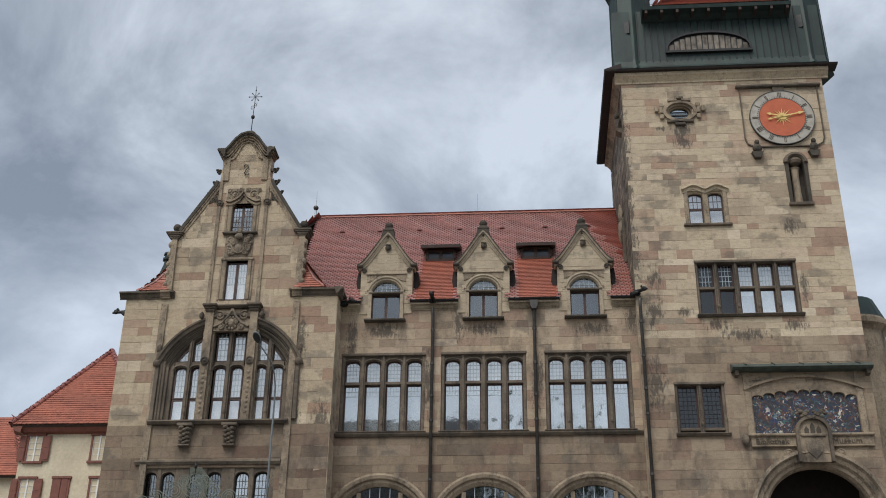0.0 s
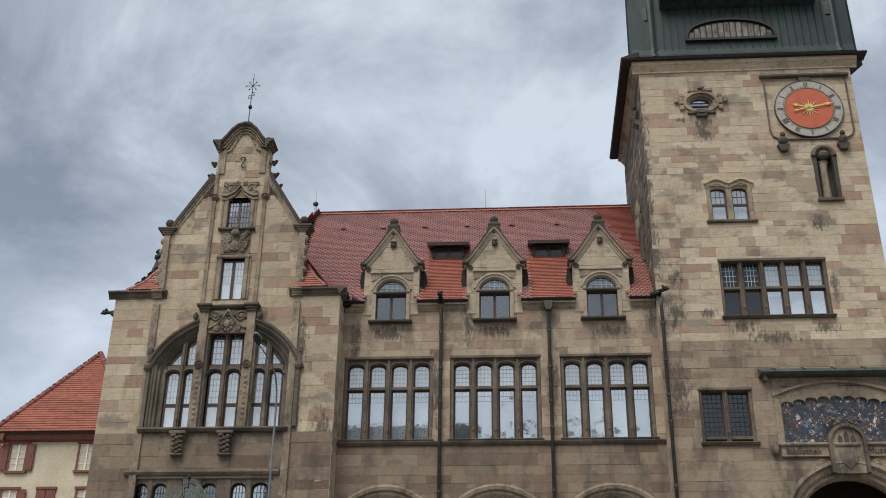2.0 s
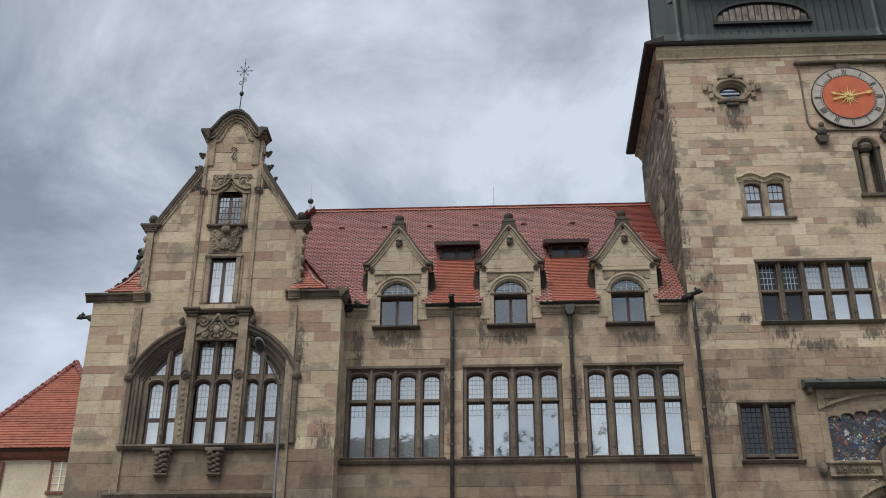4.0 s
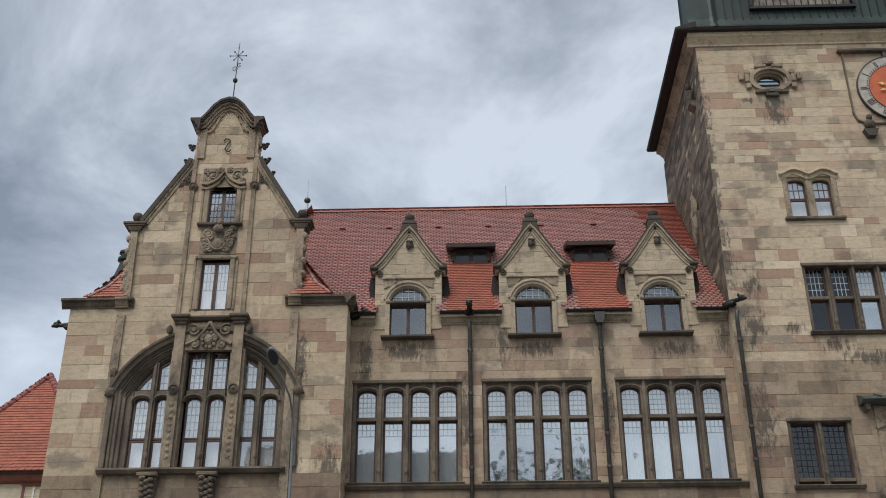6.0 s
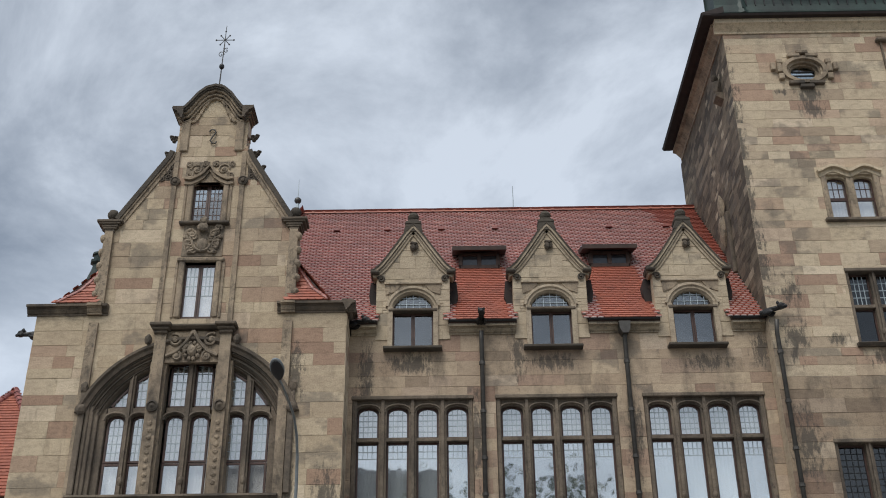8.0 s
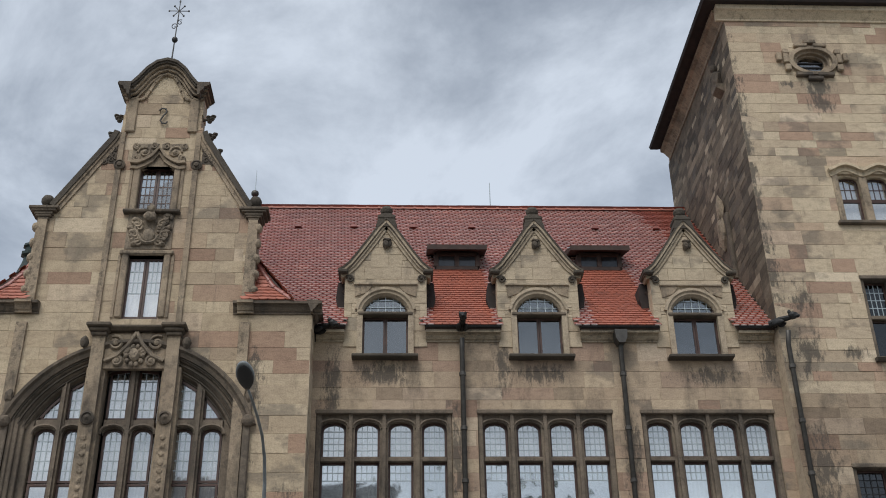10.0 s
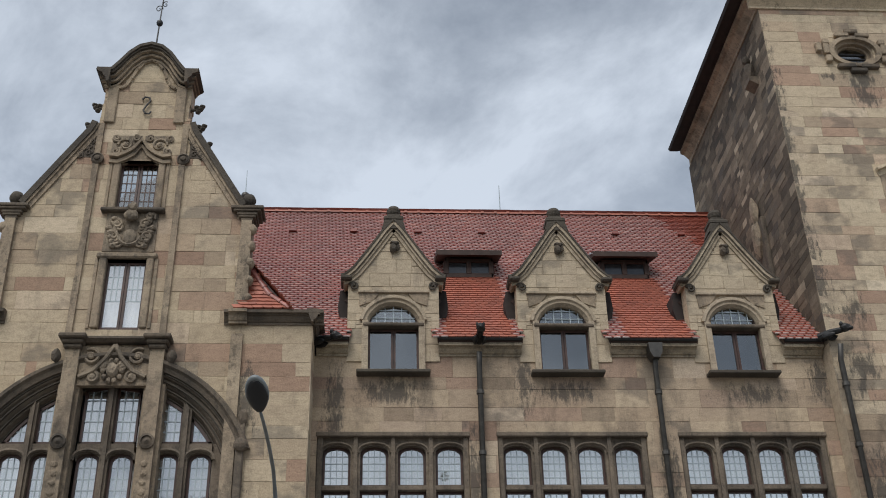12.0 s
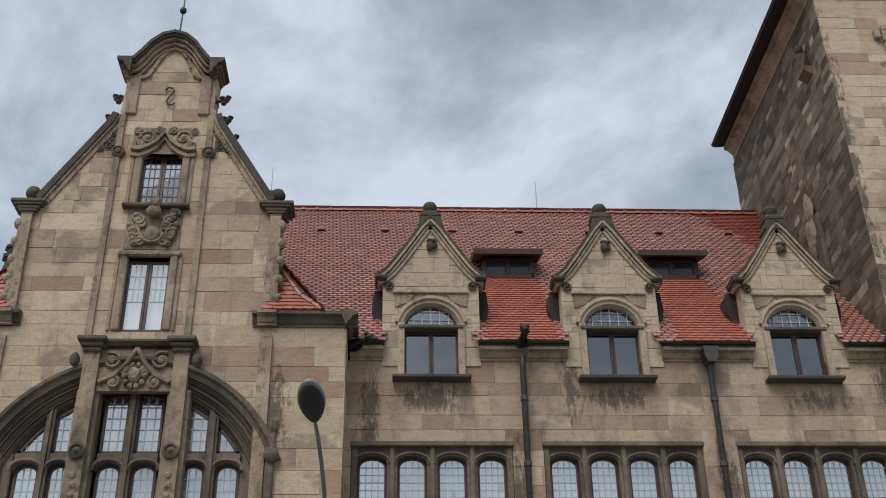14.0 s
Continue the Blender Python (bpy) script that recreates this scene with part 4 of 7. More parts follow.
bm = bmesh.new()
body = [(-0.88, 0.9), (-0.88, 0.3), (0.88, 0.3), (0.88, 0.9)] + [(x * 0.8, z - 0.14) for x, z in cap[::-1] if abs(x) < 1.1]
prism(bm, body, 0.01, 0.42)
part("tympanum", bm, M_LIGHTST, crown)
for s in (-1, 1):
    bm = bmesh.new()
    box(bm, *sorted((s * 0.9, s * 0.66)), -0.06, 0.04, -0.3, 0.86, 0.02)
    part("side_strip", bm, M_DRESS, crown)
bm = bmesh.new()
ribbon(bm, [(x * 0.62, z - 0.28) for x, z in cap], 0.07, -0.05, 0.05)
for k in range(13):
    x, z = cap[k]
    blob(bm, x * 0.6, -0.05, z - 0.24, 0.035, 0.03, 0.04, k)
part("inner_moulding", bm, M_DRESS, crown)
for s in (-1, 1):
    bm = bmesh.new()
    prism(bm, [(s * 0.86, 0.6), (s * 0.92, 0.62), (s * 0.94, 0.72), (s * 1.0, 0.76), (s * 1.03, 0.84), (s * 1.14, 0.88), (s * 1.16, 0.97), (s * 0.84, 0.97)], -0.31, 0.5)
    part("corner_block", bm, M_DARKST, crown)
    bm = bmesh.new()
    lathe(bm, [(0.09, 0.94), (0.05, 1.0), (0.1, 1.05), (0.13, 1.12), (0.1, 1.19), (0.02, 1.23)], s * 0.88, 0.1)
    part("ball", bm, M_DARKST, crown, "dark stone ball", smooth=True)
bm = bmesh.new()
box(bm, -0.24, 0.24, -0.12, 0.3, 1.68, 1.78, 0.03)
box(bm, -0.14, 0.14, -0.06, 0.24, 1.78, 1.86, 0.02)
part("top_block", bm, M_DARKST, crown)
bm = bmesh.new()
pts = [(0.08, -0.04, 0.52), (0.02, -0.05, 0.58), (-0.07, -0.05, 0.56), (-0.1, -0.05, 0.48), (-0.02, -0.05, 0.36), (0.03, -0.05, 0.24), (-0.02, -0.05, 0.16), (-0.1, -0.05, 0.15), (-0.13, -0.04, 0.21)]
tube(bm, [(-x, y, z) for x, y, z in pts], 0.022, 6)
tagged(part("wall_anchor", bm, M_IRON), "black S-shaped iron wall anchor on the gable", "wall anchor").matrix_world = pose(GC - 0.03, WY, 15.88)

# weather vane
vane = thing("weather_vane", "wrought iron weather vane with a ball and star", "weather vane", (GC - 0.02, WY + 0.1, 17.7))
vane.scale = (0.72, 0.72, 0.9)
bm = bmesh.new()
tube(bm, [(0, 0, 0), (0.03, 0, 1.3), (0.06, 0, 2.55)], 0.028, 6, 0.012)
part("rod", bm, M_IRON, vane)
bm = bmesh.new()
blob(bm, 0.025, 0, 1.0, 0.1, 0.1, 0.1, 1, 0.02)
part("ball", bm, M_IRON, vane)
bm = bmesh.new()
for k in range(8):
    a = math.pi * k / 4
    l = 0.33 if k % 2 == 0 else 0.24
    tube(bm, [(0.05, 0, 2.0), (0.05 + l * math.cos(a), 0, 2.0 + l * math.sin(a))], 0.014, 5)
    blob(bm, 0.05 + l * math.cos(a), 0, 2.0 + l * math.sin(a), 0.035, 0.02, 0.035, k)
tube(bm, spiral(-0.05, 1.45, 0.12, 0, 1.2), 0.014, 5)
tube(bm, spiral(0.13, 1.6, 0.1, 0, 1.2, 1.0), 0.014, 5)
part("star", bm, M_IRON, vane)

# gable windows
for nm, z0, z1, lbl, g in (("window_9", 11.12, 12.58, "tall two-leaf gable window with white curtains", M_LEADED), ("window_10", 13.7, 14.84, "small barred gable window under an ogee hood", M_DIM)):
    win = thing(nm, lbl, "window", (GC + 0.02, WY, 0), kind="structure")
    hw = 0.38
    bm = bmesh.new()
    for s in (-1, 1):
        box(bm, *sorted((s * hw, s * (hw + 0.14))), -0.05, 0.2, z0, z1 + 0.05, 0.02)
        box(bm, *sorted((s * (hw + 0.16), s * (hw + 0.22))), -0.03, 0.02, z0, z1 + 0.02)
    if nm == "window_9":
        box(bm, -hw - 0.2, hw + 0.2, -0.08, 0.2, z1 + 0.02, z1 + 0.14, 0.03)
    part("frame", bm, M_DRESS, win)
    nz = 4 if nm == "window_9" else 5
    for s in (-1, 1):
        a, b = sorted((s * 0.005, s * hw))
        if nm == "window_9":
            sash(win, a, b, z0 + 0.02, z1 - 0.02, 0.12, 3, 3, g, bars=z0 + 0.62)
        else:
            sash(win, a, b, z0 + 0.02, z1 + 0.02, 0.12, 3, 5, g, M_WOOD, lead=M_WOOD)
    if nm == "window_9":
        curtain(win, -hw, hw, z0, z1, 0.2)
og = [(-0.62, 14.92), (-0.45, 14.9), (-0.28, 14.98), (-0.12, 15.1), (0, 15.3), (0.12, 15.1), (0.28, 14.98), (0.45, 14.9), (0.62, 14.92)]
M_CARVED = stone("carved_sandstone", [(0.3, (0.24, 0.195, 0.145)), (0.7, (0.36, 0.3, 0.225))], plain=True, soot=0.9, lo=0.46, hi=0.66)
hood = thing("ogee_hood", "ogee stone hood with scroll-carved panels over the gable window", "stone carving", (GC + 0.02, WY, 0))
bm = bmesh.new()
ribbon(bm, og, 0.07, -0.14, 0.05)
ribbon(bm, [(x, z - 0.12) for x, z in og], 0.08, -0.08, 0.05)
prism(bm, [(-0.5, 14.87), (0.5, 14.87)] + [(x * 0.78, z - 0.1) for x, z in og[::-1]], -0.02, 0.1)
part("moulding", bm, M_DRESS, hood)
for s in (-1, 1):
    bm = bmesh.new()
    prism(bm, [(s * 0.03, 15.32), (s * 0.12, 15.14), (s * 0.3, 15.03), (s * 0.62, 15.0), (s * 0.62, 15.5), (s * 0.03, 15.5)], 0.0, 0.05)
    for cx, cz, r, st in ((0.34, 15.26, 0.16, 0), (0.52, 15.1, 0.09, 2), (0.54, 15.42, 0.08, 4), (0.14, 15.42, 0.08, 1)):
        tube(bm, spiral(s * cx, cz, r, -0.02, 1.5, st, s), 0.028, 5)
    blob(bm, s * 0.34, -0.02, 15.26, 0.06, 0.05, 0.06, 3, 0.3)
    part("scroll_panel", bm, M_CARVED, hood)
    bm = bmesh.new()
    lathe(bm, [(0.13, 0), (0.13, 0.05), (0.1, 0.07), (0.1, 0.05), (0.06, 0.05), (0.05, 0.09), (0.01, 0.1)], 0, 0, 14)
    part("boss", bm, M_DARKST, hood).matrix_local = pose(s * 0.86, -0.02, 14.9, 90)
    bm = bmesh.new()
    prism(bm, [(s * 0.96, 14.95), (s * 1.28, 14.95), (s * 1.0, 15.42), (s * 0.96, 15.42)], -0.01, 0.04)
    for k, (cx, cz) in enumerate(((1.06, 15.05), (1.2, 15.05), (1.06, 15.22), (1.02, 15.34), (1.22, 15.0), (1.12, 15.16))):
        tube(bm, spiral(s * cx, cz, 0.07, -0.02, 1.2, k), 0.02, 5)
    part("corner_carving", bm, M_DARKST, hood)
coat = thing("heraldic_relief", "carved stone coat of arms with leafy scrolls under the gable window", "stone carving", (GC + 0.02, WY, 13.2))
bm = bmesh.new()
box(bm, -0.62, 0.62, -0.16, 0.05, 0.42, 0.5, 0.02)
part("ledge", bm, M_DARKST, coat)
bm = bmesh.new()
box(bm, -0.5, 0.5, -0.03, 0.03, -0.45, 0.42)
blob(bm, 0, -0.07, -0.14, 0.13, 0.06, 0.18, 1, 0.05)
run_arc(bm, 0, -0.12, [(0.17, -0.09), (0.21, -0.12), (0.24, -0.09), (0.24, 0.0), (0.17, 0.0)], 180, 360, 14)
for k in range(15):
    s = -1 if k % 2 else 1
    h = k // 2
    tube(bm, spiral(s * (0.22 + 0.045 * (h % 4)), -0.3 + 0.09 * h, 0.1, -0.06 - 0.01 * (h % 3), 1.3, k * 1.3, s), 0.03, 5)
    blob(bm, s * (0.3 + 0.03 * (h % 5)), -0.06, -0.34 + 0.1 * h, 0.07, 0.06, 0.06, k, 0.4)
blob(bm, 0, -0.16, 0.3, 0.14, 0.1, 0.13, 9, 0.3)
blob(bm, 0, -0.16, 0.48, 0.1, 0.09, 0.12, 12, 0.3)
part("shield", bm, M_CARVED, coat)
for s in (-1, 1):
    bm = bmesh.new()
    prism(bm, [(GC + s * 0.8, 10.9), (GC + s * 0.92, 10.9), (GC + s * 0.92, 15.78), (GC + s * 0.8, 15.78)], WY - 0.055, WY + 0.02)
    tagged(part("trim_gable_strip", bm, M_DRESS), "thin upright stone strip on the gable", "trim", kind="structure")

# sill block and scroll panel above the arch
PILX = (-9.36, -7.83)
bm = bmesh.new()
run_x(bm, [(WY + 0.02, 10.78), (WY - 0.14, 10.78), (WY - 0.22, 10.83), (WY - 0.22, 10.87), (WY + 0.02, 10.92)], PILX[0] - 0.1, PILX[1] + 0.1)
for x in PILX:
    box(bm, x - 0.25, x + 0.25, WY - 0.36, WY + 0.02, 10.8, 10.885, 0.02)
    box(bm, x - 0.2, x + 0.2, WY - 0.29, WY + 0.02, 10.72, 10.8, 0.025)
    box(bm, x - 0.16, x + 0.16, WY - 0.23, WY + 0.02, 10.64, 10.72, 0.02)
tagged(part("trim_gable_sill", bm, M_DARKST), "dark moulded ledge under the gable window", "trim", kind="structure")
panel = thing("scroll_relief", "carved scroll panel with a grotesque head over the arch", "stone carving", (-8.6, WY, 10.3))
bm = bmesh.new()
box(bm, -0.62, 0.62, -0.08, 0.05, -0.35, 0.42)
part("ground_slab", bm, M_DRESS, panel)
bm = bmesh.new()
for s in (-1, 1):
    tube(bm, [(s * 0.6, -0.12, -0.2), (s * 0.35, -0.13, -0.08), (s * 0.15, -0.14, 0.15), (0, -0.15, 0.42)], 0.045, 6)
    for cx, cz, r in ((0.42, 0.2, 0.17), (0.35, -0.2, 0.12), (0.16, 0.0, 0.1)):
        tube(bm, spiral(s * cx, cz, r, -0.12, 1.5, 1.0, s), 0.032, 5)
        blob(bm, s * cx, -0.12, cz, 0.06, 0.05, 0.06, cx, 0.3)
blob(bm, 0, -0.14, -0.08, 0.12, 0.1, 0.15, 2, 0.2)
for k in range(10):
    a = 6.2832 * k / 10
    blob(bm, 0.17 * math.cos(a), -0.12, -0.08 + 0.2 * math.sin(a), 0.05, 0.05, 0.06, k, 0.3)
part("scrollwork", bm, M_CARVED, panel)

# great arched window
win = thing("window_great", "large segmental arched stone window with six leaded lights and white curtains", "window", (0, WY, 0), kind="structure")
AX, AZ, AR = ARC[0], ARC[1], 2.11
a0 = math.degrees(math.asin((8.87 - AZ) / 2.3))
bm = bmesh.new()
run_arc(bm, AX, AZ, [(2.47, 0.02), (2.48, -0.06), (2.56, -0.09), (2.6, -0.15), (2.66, -0.15), (2.7, -0.06), (2.7, 0.03)], a0 - 6, 180 - a0 + 6, 36)
part("hood_mould", bm, M_DARKST, win)
bm = bmesh.new()
run_arc(bm, AX, AZ, [(2.5, 0.0), (2.42, 0.02), (2.4, 0.08), (2.32, 0.06), (2.27, 0.14), (2.2, 0.14), (2.16, 0.26), (2.1, 0.26), (2.1, 0.4), (2.5, 0.4)], a0 - 2, 182 - a0, 36)
part("archivolt", bm, M_FRAME, win)
# thin dark arcs paint the archivolt's sooted hollows and their shade
for r, y in ((2.445, 0.0), (2.335, 0.045), (2.235, 0.115), (2.13, 0.24)):
    bm = bmesh.new()
    run_arc(bm, AX, AZ, [(r, y - 0.025), (r + 0.022, y - 0.025), (r + 0.022, y + 0.05), (r, y + 0.05)], a0 - 2, 182 - a0, 36)
    part("sooted_roll", bm, M_IRONST, win, "thin black arch line, soot and hollow shade in its colour")
for s in (-1, 1):
    bm = bmesh.new()
    for x, w, y in ((2.33, 0.1, -0.02), (2.2, 0.06, 0.03), (2.1, 0.06, 0.1), (1.97, 0.09, 0.2)):
        box(bm, AX + s * x - w, AX + s * x + w, y, 0.4, 6.85, 8.95, 0.015)
    box(bm, AX + s * 2.38 - 0.07, AX + s * 2.38 + 0.07, -0.1, 0.02, 6.85, 9.4, 0.02)
    part("jamb", bm, M_FRAME, win)
    bm = bmesh.new()
    blob(bm, AX + s * 2.4, -0.12, 8.82, 0.13, 0.1, 0.13, s + 4, 0.2)
    blob(bm, AX + s * 2.4, -0.06, 9.35, 0.09, 0.09, 0.16, s + 8, 0.3)
    part("label_stop", bm, M_DARKST, win)
    bm = bmesh.new()
    blob(bm, AX + s * 1.04, -0.15, 10.5, 0.09, 0.1, 0.13, s + 9, 0.3)
    part("label_leaf", bm, M_DARKST, win)
for x in PILX:
    bm = bmesh.new()
    prism(bm, [(x - 0.13, 6.8), (x + 0.13, 6.8), (x + 0.13, 10.7), (x - 0.13, 10.7)], -0.16, 0.3)
    prism(bm, [(x - 0.19, 6.8), (x + 0.19, 6.8), (x + 0.19, 10.0), (x - 0.19, 10.0)], -0.02, 0.32)
    for k in range(9):
        blob(bm, x, -0.16, 7.1 + 0.17 * k, 0.06, 0.03, 0.06, k, 0.4)
    part("pier", bm, M_DRESS, win)
    bm = bmesh.new()
    lathe(bm, [(0.14, 0), (0.14, 0.06), (0.1, 0.08), (0.1, 0.05), (0.06, 0.06), (0.01, 0.1)], 0, 0, 14)
    part("rosette", bm, M_DARKST, win).matrix_local = pose(x, -0.15, 8.86, 90)
LIGHTS = ((-10.44, -10.02), (-9.88, -9.51), (-9.1, -8.68), (-8.52, -8.1), (-7.72, -7.3), (-7.14, -6.73))


def arc_z(x, r=AR):
    return AZ + math.sqrt(max(r * r - (x - AX) ** 2, 0.0))


for a, b in ((-10.02, -9.88), (-8.68, -8.52), (-7.3, -7.14)):
    bm = bmesh.new()
    prism(bm, [(a, 6.85), (b, 6.85), (b, arc_z(b, 2.2)), (a, arc_z(a, 2.2))], 0.12, 0.36)
    prism(bm, [(a + 0.045, 6.85), (b - 0.045, 6.85), (b - 0.045, arc_z(b, 2.2)), (a + 0.045, arc_z(a, 2.2))], 0.06, 0.14)
    blob(bm, (a + b) / 2, 0.08, 7.2, 0.06, 0.06, 0.12, a, 0.3)
    part("mullion", bm, M_FRAME, win)
for a, b in LIGHTS:
    bm = bmesh.new()
    arch_spandrel(bm, a, b, 8.62, 0.14, 8.93, 0.14, 0.36)
    tube(bm, [((a + b) / 2 + ((b - a) / 2 + 0.05) * math.cos(math.pi * k / 10), 0.11, 8.62 + 0.19 * math.sin(math.pi * k / 10) ** 0.8) for k in range(11)], 0.035, 5)
    part("arched_transom", bm, M_FRAME, win)
    sash(win, a + 0.005, b - 0.005, 7.66, 8.76, 0.26, 3, 5, M_LEADED, M_WOOD, 0.14)
    sash(win, a + 0.005, b - 0.005, 6.87, 7.64, 0.26, 0, 0, M_LEADED, M_WOOD)
    xs = [a + (b - a) * k / 8 for k in range(9)]
    top = [(x, max(arc_z(x), 8.97)) for x in xs]
    bm = bmesh.new()
    prism(bm, [(a, 8.95)] + top + [(b, 8.95)], 0.256, 0.264)
    pn = part("pane", bm, M_LEADED, win)
    pn.visible_shadow = False
    bm = bmesh.new()
    ribbon(bm, top, -0.05, 0.22, 0.3)
    box(bm, a, a + 0.04, 0.22, 0.3, 8.95, max(arc_z(a), 9.0))
    box(bm, b - 0.04, b, 0.22, 0.3, 8.95, max(arc_z(b), 9.0))
    box(bm, a, b, 0.22, 0.3, 8.94, 8.99)
    part("sash", bm, M_WOOD, win)
    bm = bmesh.new()
    for k in (1, 2):
        x = a + (b - a) * k / 3
        box(bm, x - 0.009, x + 0.009, 0.24, 0.256, 8.95, arc_z(x))
    z = 9.18
    while z < 10.0:
        inside = [x for x in xs if arc_z(x) > z]
        if len(inside) > 1:
            box(bm, inside[0], inside[-1], 0.242, 0.256, z - 0.009, z + 0.009)
        z += 0.2
    part("lead_lattice", bm, M_LEAD, win)
    curtain(win, a, b, 6.87, 8.7, 0.4)
    curtain(win, a, b, 8.9, min(arc_z(a, 2.2), arc_z(b, 2.2)) if max(abs(a - AX), abs(b - AX)) < 1.7 else 9.35, 0.44)
bm = bmesh.new()
run_x(bm, [(0.36, 6.7), (-0.14, 6.7), (-0.22, 6.78), (-0.2, 6.83), (0.36, 6.88)], AX - 2.45, AX + 2.2)
part("sill", bm, M_DARKST, win)
for x in (-9.75, -8.28):
    con = thing("console", "leaf-carved stone console under the window sill", "console", (x, WY, 6.3), group="sill consoles")
    bm = bmesh.new()
    prism(bm, [(-0.18, -0.3), (0.18, -0.3), (0.2, 0.38), (-0.2, 0.38)], -0.12, 0.03)
    box(bm, -0.26, 0.26, -0.3, 0.03, 0.3, 0.4, 0.02)
    box(bm, -0.2, 0.2, -0.2, 0.03, -0.34, -0.28, 0.02)
    part("block", bm, M_FRAME, con)
    bm = bmesh.new()
    for k in range(12):
        blob(bm, 0.12 * math.sin(k * 2.1), -0.16 - 0.01 * k, -0.24 + 0.045 * k, 0.08, 0.06, 0.06, k + x, 0.4)
    for s in (-1, 1):
        tube(bm, spiral(s * 0.13, 0.2, 0.08, -0.2, 1.4, 0, s), 0.025, 5)
    part("leaf_carving", bm, M_DARKST, con)
bm = bmesh.new()
run_x(bm, [(WY + 0.02, 5.38), (WY - 0.06, 5.38), (WY - 0.12, 5.46), (WY - 0.1, 5.52), (WY + 0.02, 5.56)], -11.3, -6.55)
tagged(part("trim_wing_string", bm, M_FRAME), "stone label moulding over the lower windows", "trim", kind="structure")
win = thing("window_lower", "row of six round-headed barred windows on the ground floor", "window", (0, WY, 0), kind="structure")
for i, (a, b) in enumerate(((-11.0, -10.56), (-10.42, -9.98), (-9.5, -9.06), (-8.92, -8.46), (-8.02, -7.56), (-7.4, -6.88))):
    bm = bmesh.new()
    arch_spandrel(bm, a, b, 4.98, 0.2, 5.32, 0.1, 0.36)
    part("arched_head", bm, M_FRAME, win)
    sash(win, a, b, 2.3, 5.18, 0.26, 4, 12, M_DIM if i < 4 else M_GLASS, M_IRON, 0.2, lead=M_ZINC)
for a, b in ((-11.12, -11.0), (-10.56, -10.42), (-9.98, -9.5), (-9.06, -8.92), (-8.46, -8.02), (-7.56, -7.4), (-6.88, -6.7)):
    bm = bmesh.new()
    box(bm, a, b, 0.06, 0.36, 2.2, 5.32, 0.02)
    part("mullion", bm, M_FRAME, win)

for ob in [o for o in bpy.data.objects if o not in earlier and o.parent is None]:
    lay_wing(ob)


def spout(x, y, z, rz, size=1.0):
    ob = thing("gargoyle", "black animal-shaped rain spout at the eaves", "gargoyle", (x, y, z), group="rain spouts", rz=rz)
    ob.scale = (size,) * 3
    bm = bmesh.new()
    tube(bm, [(0, 0.15, 0.0), (0, -0.15, 0.04), (0, -0.42, 0.02)], 0.1, 8, 0.07)
    blob(bm, 0, -0.5, 0.05, 0.1, 0.14, 0.11, 3, 0.25)
    blob(bm, 0, -0.62, 0.0, 0.06, 0.08, 0.05, 5, 0.2)
    for s in (-1, 1):
        blob(bm, s * 0.07, -0.45, 0.14, 0.03, 0.05, 0.06, s, 0.2)
        blob(bm, s * 0.09, -0.1, -0.05, 0.06, 0.16, 0.08, s + 2, 0.3)
    part("body", bm, M_IRON, ob)
    return ob


lay_wing(spout(WX0, WY + 0.3, 10.85, -90, 0.8))
spout(-5.2, -0.25, 11.95, 60, 0.9)
spout(-1.84, -0.3, 12.0, 0, 0.95)
spout(5.45, -0.45, 12.05, 45, 0.9)


# ---- downpipes ----
for x, hopper in ((-1.84, False), (1.84, True), (5.62, False)):
    yy = -0.12 if x < 5 else -0.58
    pipe = thing("downpipe", "dark metal rain downpipe with collars on the wall", "downpipe", (x, yy, 0), group="downpipes")
    bm = bmesh.new()
    pts = [(0, 0, GROUND), (0, 0, 11.45), (0, -0.14, 11.75)]
    tube(bm, pts, 0.058, 10)
    part("pipe", bm, M_ZINC, pipe, smooth=True)
    for z in (1.5, 3.4, 5.4, 7.5, 8.4, 9.6, 10.9):
        bm = bmesh.new()
        lathe(bm, [(0.062, z - 0.05), (0.078, z - 0.04), (0.078, z + 0.04), (0.062, z + 0.05)], 0, 0, 10)
        box(bm, -0.03, 0.03, 0.02, 0.14, z - 0.02, z + 0.02)
        part("collar", bm, M_ZINC, pipe)
    if hopper:
        bm = bmesh.new()
        prism(bm, [(-0.07, 11.6), (0.07, 11.6), (0.13, 11.72), (0.15, 11.93), (-0.15, 11.93), (-0.13, 11.72)], -0.24, 0.06)
        part("hopper", bm, M_ZINC, pipe)
for a, b in spans:
    bm = bmesh.new()
    run_x(bm, [(-0.3, 12.0), (-0.32, 12.04), (-0.3, 12.055), (-0.24, 12.05), (-0.22, 12.0)], a, b)
    tagged(part("gutter", bm, M_IRON), "blackened zinc eaves gutter on the cornice", "gutter", group="gutters")


# ---- dormers ----
def dormer_outline(x, z):
    d = abs(x)
    if z < 13.62:
        return d < 0.97
    return z < 14.9 and d < 0.97 * ((14.9 - z) / 1.28) ** 1.25


dormer = thing("dormer", "pale sandstone dormer with ogee gable and arched two-leaf window", "dormer", (BAYS[0], -0.03, 0), group="dormers of the main roof")
rects = []
rnd = random.Random(77)
z = 11.62
while z < 14.9:
    h = rnd.uniform(0.3, 0.42)
    x = -0.97
    while x < 0.96:
        w = rnd.uniform(0.4, 0.7)
        if 0.97 - x - w < 0.2:
            w = 0.97 - x
        cut((x, x + w, z, z + h), [("r", -0.62, 0.62, 11.3, 12.62), ("c", 0, 12.42, 0.66, 12.5)], dormer_outline, rects, 0.07)
        x += w
    z += h
boxes_mesh("front", rects, 0.015, 0.34, M_LIGHTST, dormer)
